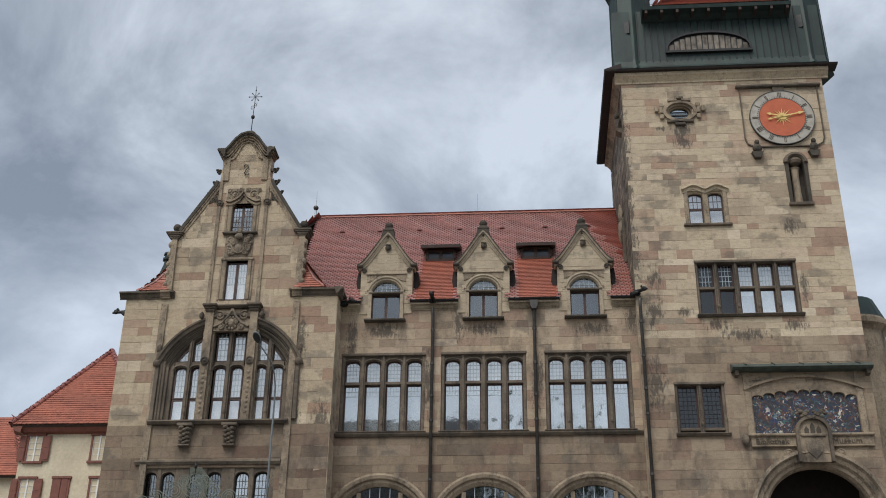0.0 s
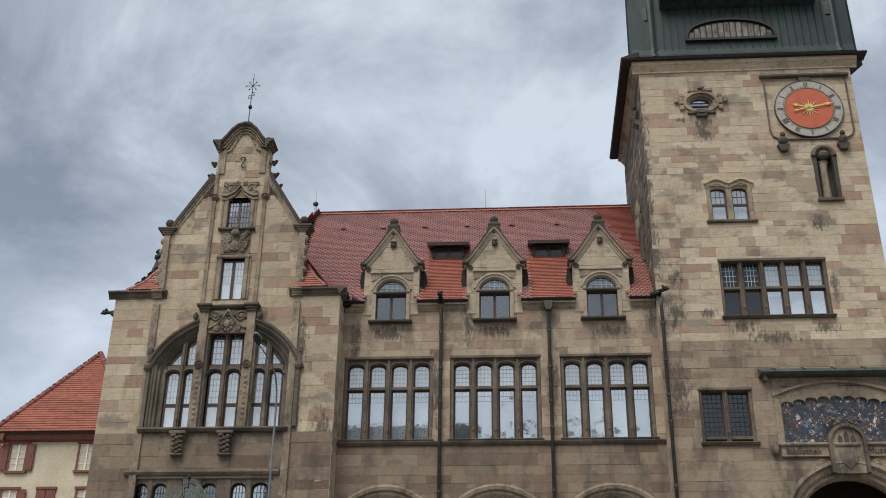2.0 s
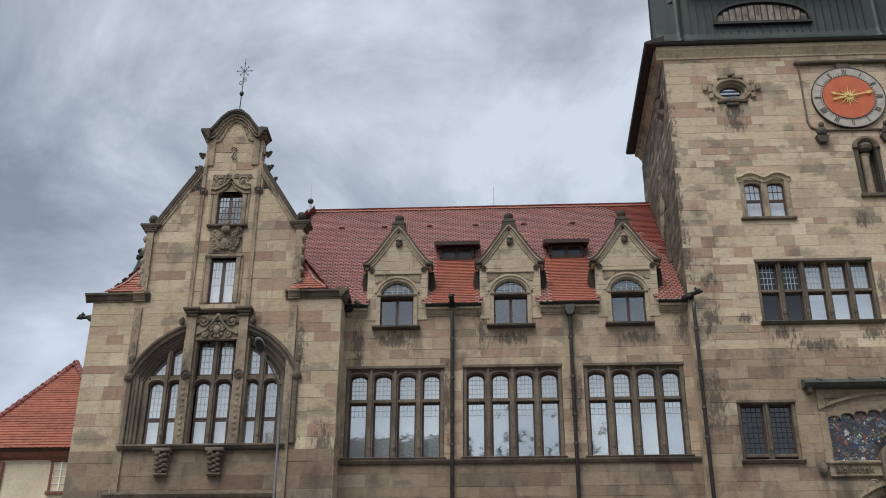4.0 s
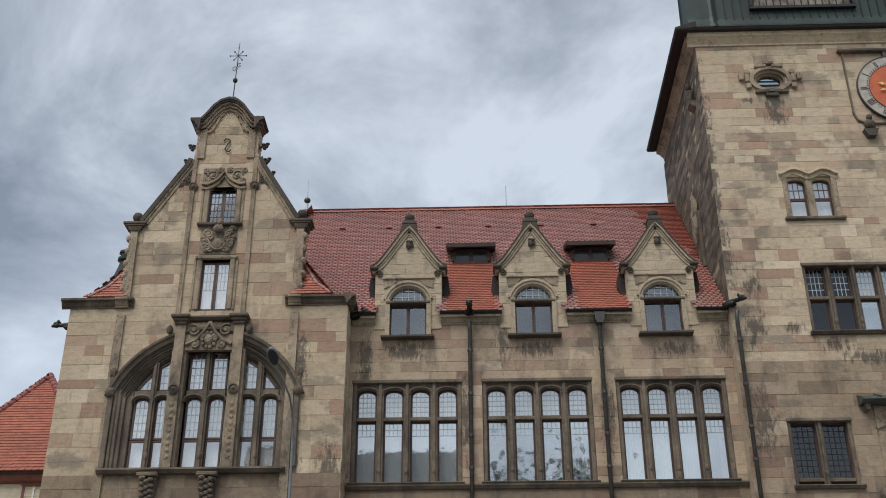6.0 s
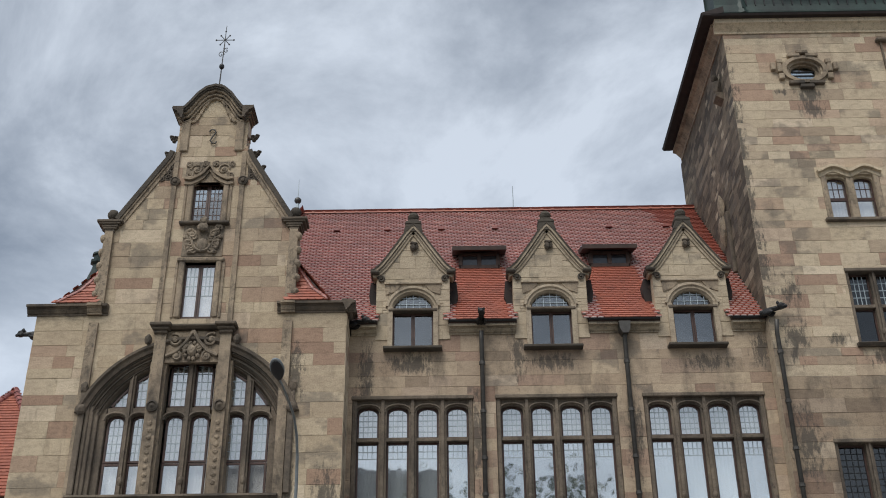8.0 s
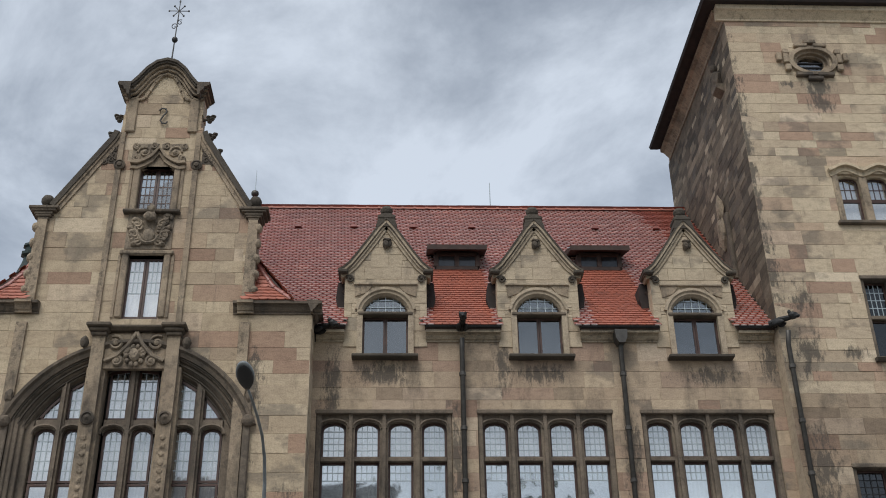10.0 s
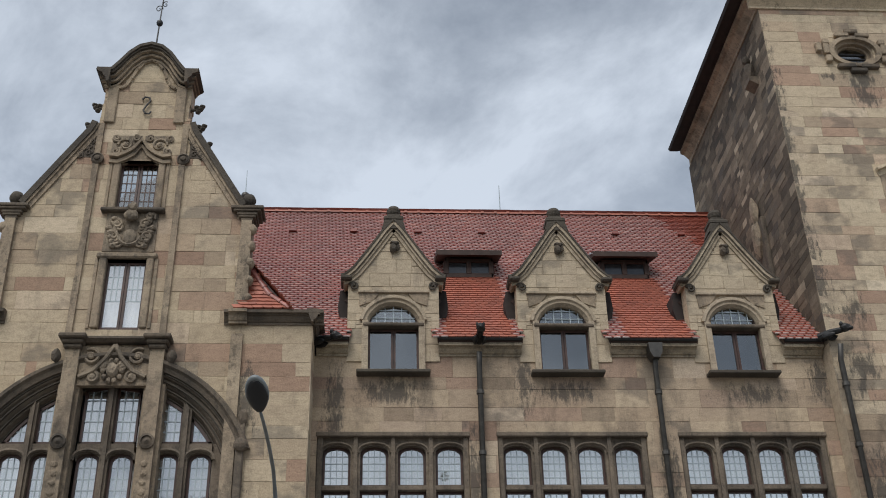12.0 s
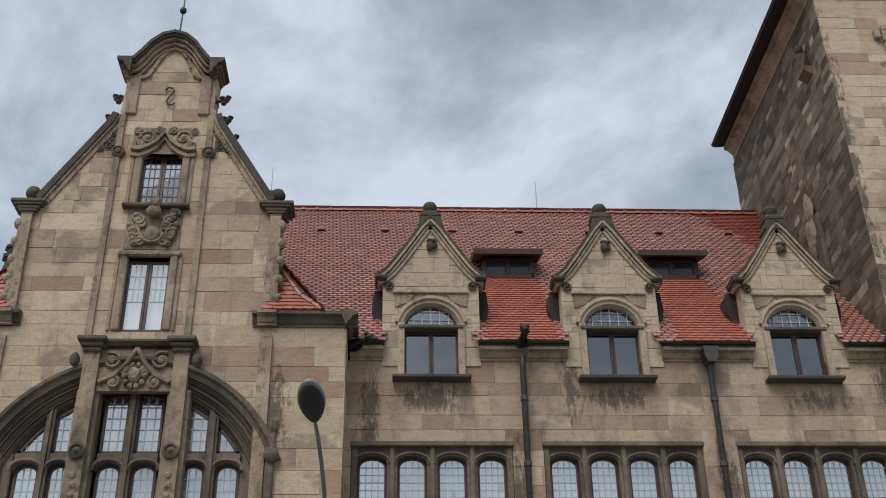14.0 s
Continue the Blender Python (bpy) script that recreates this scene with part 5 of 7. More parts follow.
M_DBLOCK = stone("dormer_block", [(0.0, (0.40, 0.335, 0.245)), (0.4, (0.46, 0.39, 0.29)), (0.75, (0.43, 0.36, 0.265)), (1.0, (0.49, 0.415, 0.31))], lo=0.6, hi=0.78)
M_DORM = stone("dormer_moulding", [(0.3, (0.34, 0.285, 0.21)), (0.7, (0.44, 0.37, 0.28))], plain=True, soot=0.6)
for x0, x1, z0, z1 in rects:
    o = new("stone_block", rnd.choice(shapes(M_DBLOCK)))
    o.parent = dormer
    o.location, o.scale = (x0 + 0.003, rnd.uniform(-0.004, 0.006), z0 + 0.003), (x1 - x0 - 0.006, 1, z1 - z0 - 0.006)
cop = [(1.12, 13.57), (1.02, 13.61), (0.86, 13.76), (0.66, 14.04), (0.42, 14.4), (0.2, 14.74), (0.0, 14.98)]
for s in (-1, 1):
    pts = [(s * x, z) for x, z in cop]
    if s < 0:
        pts = pts
    bm = bmesh.new()
    w = -1 if s > 0 else 1
    ribbon(bm, pts, 0.04 * w, -0.13, 0.4)
    part("coping", bm, M_IRONST, dormer, "blackened top edge of the coping")
    bm = bmesh.new()
    ribbon(bm, pts, -0.06 * w, -0.11, 0.3)
    ribbon(bm, pts, -0.12 * w, -0.07, 0.3)
    ribbon(bm, pts, -0.19 * w, -0.035, 0.3)
    part("coping_moulding", bm, M_DORM, dormer)
    # dark strip on the moulding, painted shade line instead of a cut
    bm = bmesh.new()
    ribbon(bm, [(x, z - 0.105) for x, z in pts], -0.022 * w, -0.085, 0.02)
    part("coping_groove", bm, M_DARKST, dormer)
    bm = bmesh.new()
    box(bm, s * 1.01 - 0.12, s * 1.01 + 0.12, -0.17, 0.38, 13.48, 13.58, 0.03)
    blob(bm, s * 0.88, -0.02, 13.42, 0.09, 0.04, 0.05, s, 0.3)
    tube(bm, spiral(s * 0.85, 13.36, 0.1, -0.04, 1.3, 1, s), 0.025, 5)
    part("kneeler", bm, M_IRONST, dormer)
    bm = bmesh.new()
    prism(bm, [(s * 0.93, 12.72), (s * 1.12, 12.7), (s * 1.19, 13.05), (s * 1.15, 13.45), (s * 0.93, 13.5)], 0.35, 1.9)
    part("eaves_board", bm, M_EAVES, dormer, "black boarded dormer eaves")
    bm = bmesh.new()
    box(bm, s * 0.53, s * 0.66, -0.05, 0.3, 11.4, 12.55) if s > 0 else box(bm, -0.66, -0.53, -0.05, 0.3, 11.4, 12.55)
    part("jamb", bm, M_DORM, dormer)
    bm = bmesh.new()
    prism(bm, [(s * 0.45, 13.0), (s * 0.72, 12.9), (s * 0.74, 13.2), (s * 0.3, 13.2)], -0.03, 0.02)
    part("spandrel", bm, M_DRESS, dormer)
bm = bmesh.new()
run_arc(bm, 0, 12.42, [(0.53, 0.3), (0.53, 0.06), (0.58, -0.02), (0.63, -0.02), (0.66, -0.06), (0.73, -0.05), (0.73, 0.3)], 12, 168, 20)
box(bm, -0.76, 0.76, -0.07, 0.02, 13.2, 13.26, 0.01)
part("arch_moulding", bm, M_DORM, dormer)
bm = bmesh.new()
blob(bm, 0, -0.06, 14.3, 0.085, 0.09, 0.12, 4, 0.25)
blob(bm, 0.02, -0.08, 14.4, 0.11, 0.08, 0.06, 6, 0.35)
blob(bm, 0.09, -0.06, 14.32, 0.05, 0.06, 0.1, 8, 0.35)
part("carved_boss", bm, M_DARKST, dormer)
bm = bmesh.new()
prism(bm, [(-0.26, 14.78), (0.26, 14.78), (0.2, 15.0), (-0.2, 15.0)], -0.1, 0.34)
box(bm, -0.22, 0.22, -0.1, 0.34, 15.0, 15.12, 0.03)
box(bm, -0.15, 0.15, -0.03, 0.27, 15.12, 15.2, 0.02)
lathe(bm, [(0.1, 15.2), (0.14, 15.26), (0.16, 15.34), (0.12, 15.42), (0.03, 15.45)], 0, 0.12, 12)
part("finial", bm, M_IRONST, dormer, "blackened stone finial")
bm = bmesh.new()
box(bm, -0.76, 0.76, -0.22, 0.3, 11.29, 11.365, 0.015)
part("sill", bm, M_IRONST, dormer, "dark projecting stone sill")
bm = bmesh.new()
box(bm, -0.64, 0.64, -0.08, 0.24, 12.41, 12.49, 0.02)
part("transom", bm, M_DARKST, dormer)
for s in (-1, 1):
    a, b = sorted((s * 0.004, s * 0.53))
    sash(dormer, a, b, 11.4, 12.4, 0.14, 0, 0, M_MID, M_WOOD)
bm = bmesh.new()
fan = [(0.53 * math.cos(math.pi * k / 16), 12.5 + 0.56 * math.sin(math.pi * k / 16)) for k in range(17)]
prism(bm, fan, 0.146, 0.154)
pn = part("pane", bm, M_DIM, dormer)
pn.visible_shadow = False
bm = bmesh.new()
ribbon(bm, fan, 0.045, 0.1, 0.18)
box(bm, -0.53, 0.53, 0.1, 0.18, 12.5, 12.54)
part("fanlight_frame", bm, M_WOOD, dormer)
bm = bmesh.new()
for k in range(1, 6):
    x = -0.53 + 1.06 * k / 6
    box(bm, x - 0.008, x + 0.008, 0.12, 0.146, 12.5, 12.5 + 0.56 * math.sqrt(1 - (x / 0.53) ** 2))
for z in (12.68, 12.86):
    hw = 0.53 * math.sqrt(1 - ((z - 12.5) / 0.56) ** 2)
    box(bm, -hw, hw, 0.124, 0.146, z - 0.008, z + 0.008)
part("lead_lattice", bm, M_LEAD, dormer)["kind"] = "stuff"
bm = bmesh.new()
for s in (-1, 1):
    box(bm, s * 0.9 - 0.04, s * 0.9 + 0.04, 0.33, 2.2, 11.7, 13.4)
part("cheek", bm, M_DRESS, dormer)
bm = bmesh.new()
prism(bm, [(-1.05, 13.2), (0, 14.55), (1.05, 13.2), (0.95, 13.1), (0, 14.4), (-0.95, 13.1)], 0.33, 2.9)
part("roof", bm, M_DWOOD, dormer, "dark dormer roof")
# added dark sheet behind the dormer panes, in place of room shade
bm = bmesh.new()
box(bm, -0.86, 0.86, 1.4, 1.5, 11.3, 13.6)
part("room_back", bm, M_ROOMSHADE, dormer)
for c in BAYS[1:]:
    copy_thing(dormer, pose(c, -0.03, 0))

# roof hatches between the dormers
for x in (-1.78, 1.98):
    hatch = thing("roof_hatch", "small dark wooden shed dormer with two panes on the tiles", "roof hatch", (x, 2.05, 14.75), group="roof hatches")
    bm = bmesh.new()
    box(bm, -0.58, 0.58, 0, 0.1, 0, 0.12, 0.01)
    box(bm, -0.58, 0.58, 0, 0.1, 0.42, 0.52, 0.01)
    for k in (-0.54, 0, 0.54):
        box(bm, k - 0.06, k + 0.06, -0.01, 0.1, 0.1, 0.44, 0.01)
    part("front_frame", bm, M_DWOOD, hatch)
    for k in (-0.27, 0.27):
        bm = bmesh.new()
        box(bm, k - 0.22, k + 0.22, 0.05, 0.06, 0.1, 0.44)
        part("pane", bm, simple_dark, hatch)
    for s in (-1, 1):
        bm = bmesh.new()
        a = [(0.0, 0.0), (0.9, 0.0), (0.9, 0.55), (0.0, 0.5)]
        vs = [[bm.verts.new((s * 0.56 + d, y, z)) for y, z in a] for d in (-0.02, 0.02)]
        bm.faces.new(vs[0])
        bm.faces.new(vs[1])
        for i in range(4):
            bm.faces.new((vs[0][i], vs[0][(i + 1) % 4], vs[1][(i + 1) % 4], vs[1][i]))
        part("cheek", bm, M_DWOOD, hatch)
    bm = bmesh.new()
    run_x(bm, [(-0.26, 0.47), (-0.27, 0.6), (-0.2, 0.64), (1.0, 1.06), (1.0, 0.9)], -0.78, 0.78)
    part("roof", bm, M_DWOOD, hatch, "dark brown sheet roof")
    bm = bmesh.new()
    for s in (-1, 1):
        tube(bm, [(s * 0.76, -0.2, 0.58), (s * 0.78, 0.15, 0.75)], 0.02, 5)
    part("flashing", bm, M_LEAD, hatch)
# vent tiles near the ridge, finial and aerial
for x in (-6.2, -4.6, -2.9, -1.2, 0.6, 2.4, 4.2):
    bm = bmesh.new()
    y = 4.35
    zz = EZ + (y - EY) * (RZ - EZ) / (RY - EY)
    prism(bm, [(x - 0.1, zz + 0.02), (x + 0.1, zz + 0.02), (x + 0.07, zz + 0.1), (x - 0.07, zz + 0.1)], y - 0.12, y + 0.1)
    tagged(part("vent_tile", bm, M_TILE), "small red ventilating tile on the roof", "vent tile", group="vent tiles")
fin = thing("roof_finial", "grey metal ridge finial with ball and spike", "finial", (-7.7, RY, RZ - 0.1))
bm = bmesh.new()
lathe(bm, [(0.13, 0), (0.06, 0.25), (0.045, 0.5), (0.03, 0.55)], 0, 0, 10)
part("base", bm, M_LEAD, fin, smooth=True)
bm = bmesh.new()
blob(bm, 0, 0, 0.64, 0.12, 0.12, 0.12, 1, 0.02)
part("ball", bm, M_ZINC, fin, smooth=True)
bm = bmesh.new()
tube(bm, [(0, 0, 0.7), (0, 0, 1.5)], 0.014, 6, 0.008)
part("spike", bm, M_LEAD, fin)
bm = bmesh.new()
tube(bm, [(0, 0, 0), (0, 0, 1.0)], 0.016, 6, 0.01)
tube(bm, [(0.02, 0, 0.1), (0.2, -0.1, 0.0)], 0.01, 5)
tagged(part("lightning_rod", bm, M_LEAD), "thin grey lightning rod on the roof ridge", "lightning rod").location = (-0.5, RY, RZ)

# ---- tower: cornice, belfry, clock ----
bm = bmesh.new()
run_x(bm, [(TY + 0.02, 21.1), (TY - 0.04, 21.1), (TY - 0.04, 21.16), (TY - 0.07, 21.2), (TY - 0.18, 21.32), (TY - 0.24, 21.36), (TY - 0.24, 21.5), (TY + 0.02, 21.5)], TX0 - 0.25, TX1 + 0.25)
tagged(part("trim_tower_cornice", bm, M_LIGHTST), "plain hollow-moulded cornice round the tower top", "trim", kind="structure")
M_BOARD = simple("mottled_weathered_board", (0.05, 0.04, 0.033), (0.3, 0.26, 0.21), 5, 0.9, 0, (1, 1, 0.5))
M_VERDI = simple("grey_green_copper", (0.03, 0.04, 0.033), (0.075, 0.092, 0.075), 4, 0.7)
belfry = thing("belfry", "green copper-clad belfry storey with corner turrets", "belfry", (0, 0, 21.5))
bm = bmesh.new()
run_x(bm, [(-0.8, 0.03), (-0.86, 0.1), (-0.78, 0.22), (-0.72, 0.5), (-0.68, 3.0), (0.3, 3.0), (0.3, 0.0)], TX0 - 0.2, TX1 + 0.2)
part("front", bm, M_COPPER, belfry)
bm = bmesh.new()
run_y(bm, [(TX0 - 0.05, 0.2), (TX0 + 0.05, 0.4), (TX0 + 0.1, 1.1), (TX0 + 0.3, 1.1), (TX0 + 0.3, 0.15)], -0.6, TB - 0.5)
part("side", bm, M_COPPER, belfry)
bm = bmesh.new()
run_y(bm, [(TX0 - 0.62, 0.02), (TX0 - 0.66, 0.1), (TX0 + 0.02, 0.34), (TX0 + 0.02, 0.1), (TX0 - 0.4, 0.02)], -0.86, TB - 0.25)
run_x(bm, [(-0.84, 0.0), (-0.87, 0.06), (-0.3, 0.08), (-0.3, 0.0)], TX0 - 0.62, TX1 + 0.6)
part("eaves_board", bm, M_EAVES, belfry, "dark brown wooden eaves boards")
bm = bmesh.new()
run_y(bm, [(TX0 + 0.02, -0.4), (TX0 - 0.04, -0.4), (TX0 - 0.05, -0.3), (TX0 - 0.2, -0.12), (TX0 - 0.3, -0.08), (TX0 - 0.3, 0.02), (TX0 + 0.02, 0.02)], TY, TB - 0.25)
part("side_cornice", bm, M_DRESS, belfry, "hollow-moulded sandstone cornice on the flank")
for k in range(24):
    x = TX0 + 0.75 + k * (TX1 - TX0 - 1.5) / 23
    bm = bmesh.new()
    box(bm, x - 0.016, x + 0.016, -0.752, -0.6, 0.45, 2.95)
    part("seam", bm, M_IRON, belfry, "dark standing seam")
for cx in (TX0 + 0.62, TX1 - 0.3):
    bm = bmesh.new()
    lathe(bm, [(1.0, 0.1), (0.9, 0.32), (0.86, 0.6), (0.82, 4.4), (1.05, 4.45), (1.05, 4.6), (0.1, 6.0)], cx, 0.1, 8)
    part("turret", bm, M_COPPER, belfry)
    for a in range(8):
        bm = bmesh.new()
        an = 6.2832 * a / 8
        tube(bm, [(cx + 0.9 * math.cos(an), 0.1 + 0.9 * math.sin(an), 0.32), (cx + 0.86 * math.cos(an), 0.1 + 0.86 * math.sin(an), 0.6), (cx + 0.82 * math.cos(an), 0.1 + 0.82 * math.sin(an), 4.4)], 0.025, 5)
        part("seam", bm, M_COPPER, belfry)
    bm = bmesh.new()
    an = radians(-112)
    q = pose(cx + 0.82 * math.cos(an), 0.1 + 0.82 * math.sin(an), 0, 0, 0, -22)
    box(bm, -0.16, 0.16, -0.05, 0.04, 1.9, 2.5)
    part("slot_window", bm, M_IRON, belfry).matrix_local = q
bm = bmesh.new()
run_x(bm, [(-0.7, 2.4), (-1.0, 2.53), (-1.3, 2.6), (-1.34, 2.74), (-0.6, 3.05), (-0.6, 2.4)], TX0 + 0.95, TX1 - 0.95)
part("upper_canopy", bm, M_COPPER, belfry)
for k in range(10):
    x = TX0 + 1.1 + k * (TX1 - TX0 - 2.2) / 9
    bm = bmesh.new()
    prism(bm, [(x - 0.05, 2.45), (x + 0.05, 2.45), (x + 0.05, 2.65), (x - 0.05, 2.65)], -1.28, -0.65)
    part("bracket", bm, M_DWOOD, belfry)
bm = bmesh.new()
arcpts = [(9.0 + 1.6 * math.cos(math.pi * k / 16), 0.92 + 0.8 * math.sin(math.pi * k / 16) ** 0.8) for k in range(17)]
prism(bm, [(7.4, 0.88), (10.6, 0.88)] + arcpts, -0.74, -0.6)
part("opening_panel", bm, M_IRON, belfry, "weathered boarded sound opening")
bm = bmesh.new()
ribbon(bm, arcpts, -0.09, -0.84, -0.66)
box(bm, 7.3, 10.7, -0.85, -0.66, 0.8, 0.9)
part("opening_frame", bm, M_IRON, belfry)
for k in range(14):
    bm = bmesh.new()
    x = 7.55 + k * 2.9 / 13
    h = 0.75 * math.sqrt(max(0.05, 1 - ((x - 9.0) / 1.6) ** 2))
    box(bm, x - 0.09, x + 0.09, -0.77, -0.7, 0.9, 0.9 + h, 0.01)
    part("board", bm, M_BOARD, belfry)
tiled("tower_roof", "red clay tile tower roof", ((TX0 + 1.4, -1.3, 24.3), (TX1 - 1.0, -1.3, 24.3), (9.6, 3.5, 28.5), (9.2, 3.5, 28.5)), M_TILES, M_TILE, width=0.2, expose=0.25)
tiled("tower_roof_left", "red clay tile tower roof", ((TX0 + 1.4, TB - 0.9, 24.3), (TX0 + 1.4, -1.3, 24.3), (9.2, 3.5, 28.5), (9.2, 3.52, 28.5)), M_TILES, M_TILE, width=0.4, expose=0.5)
tiled("tower_roof_right", "red clay tile tower roof", ((TX1 - 1.0, -1.3, 24.3), (TX1 - 1.0, TB - 0.9, 24.3), (9.6, 3.52, 28.5), (9.6, 3.5, 28.5)), M_TILES, M_TILE, width=0.4, expose=0.5)
tiled("tower_roof_back", "red clay tile tower roof", ((TX1 - 1.0, TB - 0.9, 24.3), (TX0 + 1.4, TB - 0.9, 24.3), (9.2, 3.5, 28.5), (9.6, 3.5, 28.5)), M_TILES, M_TILE, width=0.6, expose=0.7)

CX, CZ = 11.52, 19.3
clock = thing("tower_clock", "round orange clock dial with gilded sun and grey numeral ring", "clock", (CX, TY, CZ))
bm = bmesh.new()
ribbon(bm, [(-1.5, 1.4), (-1.5, -0.9), (-1.42, -1.15), (-1.2, -1.28), (-0.9, -1.3), (0.9, -1.3), (1.2, -1.28), (1.42, -1.15), (1.5, -0.9), (1.5, 1.4)], 0.045, -0.07, 0.02)
box(bm, -1.62, 1.62, -0.16, 0.02, 1.4, 1.52, 0.03)
box(bm, -0.22, 0.22, -0.1, 0.02, 1.22, 1.42)
part("frame", bm, M_DARKST, clock)


def disc(r, y0, y1, n=48):
    b = bmesh.new()
    prism(b, [(r * math.cos(6.2832 * k / n), r * math.sin(6.2832 * k / n)) for k in range(n)], y0, y1)
    return b


part("numeral_ring", disc(1.2, -0.09, -0.01), M_DIALRING, clock)
part("dial", disc(0.86, -0.11, -0.05), M_ORANGE, clock, "orange painted dial")
bm = bmesh.new()
run_arc(bm, 0, 0, [(1.2, -0.11), (1.225, -0.11), (1.225, 0.0), (1.2, 0.0)], 0, 360, 48)
run_arc(bm, 0, 0, [(0.86, -0.12), (0.872, -0.12), (0.872, -0.08), (0.86, -0.08)], 0, 360, 48)
part("rims", bm, M_ZINC, clock)
NUM = (3, 1, 2, 3, 3, 1, 2, 3, 4, 2, 1, 2)
for h in range(12):
    a = radians(90 - 30 * h)
    bm = bmesh.new()
    for k in range(NUM[h]):
        o = (k - (NUM[h] - 1) / 2) * 0.055
        box(bm, o - 0.011, o + 0.011, -0.105, -0.085, -0.1, 0.1)
    part("numeral_bars", bm, M_DARKST, clock).matrix_local = pose(1.03 * math.cos(a), 0, 1.03 * math.sin(a)) @ Matrix.Rotation(-(a - math.pi / 2), 4, "Y")
bm = bmesh.new()
for k in range(60):
    a = 6.2832 * k / 60
    r0 = 0.9 if k % 5 else 0.88
    prism(bm, [(r0 * math.cos(a - 0.008), r0 * math.sin(a - 0.008)), (0.94 * math.cos(a - 0.008), 0.94 * math.sin(a - 0.008)), (0.94 * math.cos(a + 0.008), 0.94 * math.sin(a + 0.008)), (r0 * math.cos(a + 0.008), r0 * math.sin(a + 0.008))], -0.105, -0.088)
part("minute_track", bm, M_IRON, clock)
bm = bmesh.new()
for k in range(16):
    a = 6.2832 * k / 16
    l = 0.42 if k % 2 == 0 else 0.3
    prism(bm, [(0.13 * math.cos(a - 0.18), 0.13 * math.sin(a - 0.18)), (0.13 * math.cos(a + 0.18), 0.13 * math.sin(a + 0.18)), (l * math.cos(a), l * math.sin(a))], -0.135, -0.12)
prism(bm, [(0.15 * math.cos(6.2832 * k / 20), 0.15 * math.sin(6.2832 * k / 20)) for k in range(20)], -0.15, -0.12)
part("sun", bm, M_GOLD, clock, "gilded sun with rays")
for name, a, l, w in (("hour_hand", 165, 0.62, 0.03), ("minute_hand", 12, 0.86, 0.03), ("counterweight", 192, 0.6, 0.022)):
    bm = bmesh.new()
    prism(bm, [(0, -w), (l * 0.7, -w * 0.7), (l * 0.75, -w * 2.2), (l, 0), (l * 0.75, w * 2.2), (l * 0.7, w * 0.7), (0, w)], -0.17, -0.155)
    part(name, bm, M_GOLD, clock).matrix_local = Matrix.Rotation(-radians(a), 4, "Y")
for s in (-1, 1):
    br = thing("figure_bracket", "small dark carved stone figure on a bracket under the clock", "bracket figure", (CX + s * 1.05 - 0.05, TY, CZ - 1.55), group="clock brackets")
    bm = bmesh.new()
    prism(bm, [(-0.12, -0.25), (0.12, -0.25), (0.22, 0.0), (-0.22, 0.0)], -0.2, 0.03)
    blob(bm, 0, -0.14, 0.16, 0.17, 0.14, 0.2, s, 0.25)
    blob(bm, 0, -0.18, 0.4, 0.1, 0.1, 0.11, s + 3, 0.15)
    part("stone", bm, M_IRONST, br)

# niche with canopy
niche = thing("niche", "narrow empty stone niche with a round canopy", "niche", (11.79, TY, 16.5))
for s in (-1, 1):
    bm = bmesh.new()
    prism(bm, [(s * 0.28, -0.95), (s * 0.4, -0.95), (s * 0.42, 0.8), (s * 0.28, 0.8)], -0.05, 0.4)
    part("jamb", bm, M_IRONST, niche, "dark niche jamb")
bm = bmesh.new()
box(bm, -0.45, 0.45, -0.12, 0.4, -1.05, -0.92, 0.02)
part("sill", bm, M_DARKST, niche)
# niche back in black: the shade of the recess is painted on
bm = bmesh.new()
box(bm, -0.3, 0.3, 0.32, 0.38, -0.95, 1.1)
part("back", bm, M_IRONST, niche)
bm = bmesh.new()
lathe(bm, [(0.17, -0.92), (0.14, -0.4), (0.13, 0.3), (0.15, 0.55), (0.2, 0.62)], -0.04, 0.16, 10)
part("shaft", bm, M_DRESS, niche)
bm = bmesh.new()
run_arc(bm, 0, 0.8, [(0.27, 0.3), (0.27, -0.06), (0.33, -0.14), (0.42, -0.12), (0.46, -0.02), (0.46, 0.3)], 0, 180, 14)
part("arched_hood", bm, M_DARKST, niche)
bm = bmesh.new()
lathe(bm, [(0.05, 0.74), (0.22, 0.8), (0.26, 0.9), (0.2, 1.02), (0.05, 1.06)], 0, 0.12, 14)
part("canopy", bm, M_DARKST, niche)

# oval window with raised blocks
ov = thing("window_oval", "oval moulded stone opening ringed by raised blocks", "window", (7.68, TY, 19.75), kind="structure")
bm = bmesh.new()
ring = lambda r, k: (r * 1.2 * math.cos(6.2832 * k / 28), r * 0.86 * math.sin(6.2832 * k / 28))
for r0, r1, y in ((0.36, 0.44, 0.02), (0.44, 0.55, -0.09), (0.3, 0.38, 0.12)):
    for k in range(28):
        prism(bm, [ring(r0, k), ring(r0, k + 1), ring(r1, k + 1), ring(r1, k)], y, 0.3)
part("moulding", bm, M_DRESS, ov)
bm = bmesh.new()
prism(bm, [ring(0.4, k) for k in range(28)], 0.2, 0.21)
part("pane", bm, M_DIM, ov)
bm = bmesh.new()
for z in (-0.2, -0.06, 0.08):
    box(bm, -0.42, 0.42, 0.17, 0.2, z - 0.02, z + 0.02)
part("bars", bm, M_IRON, ov)
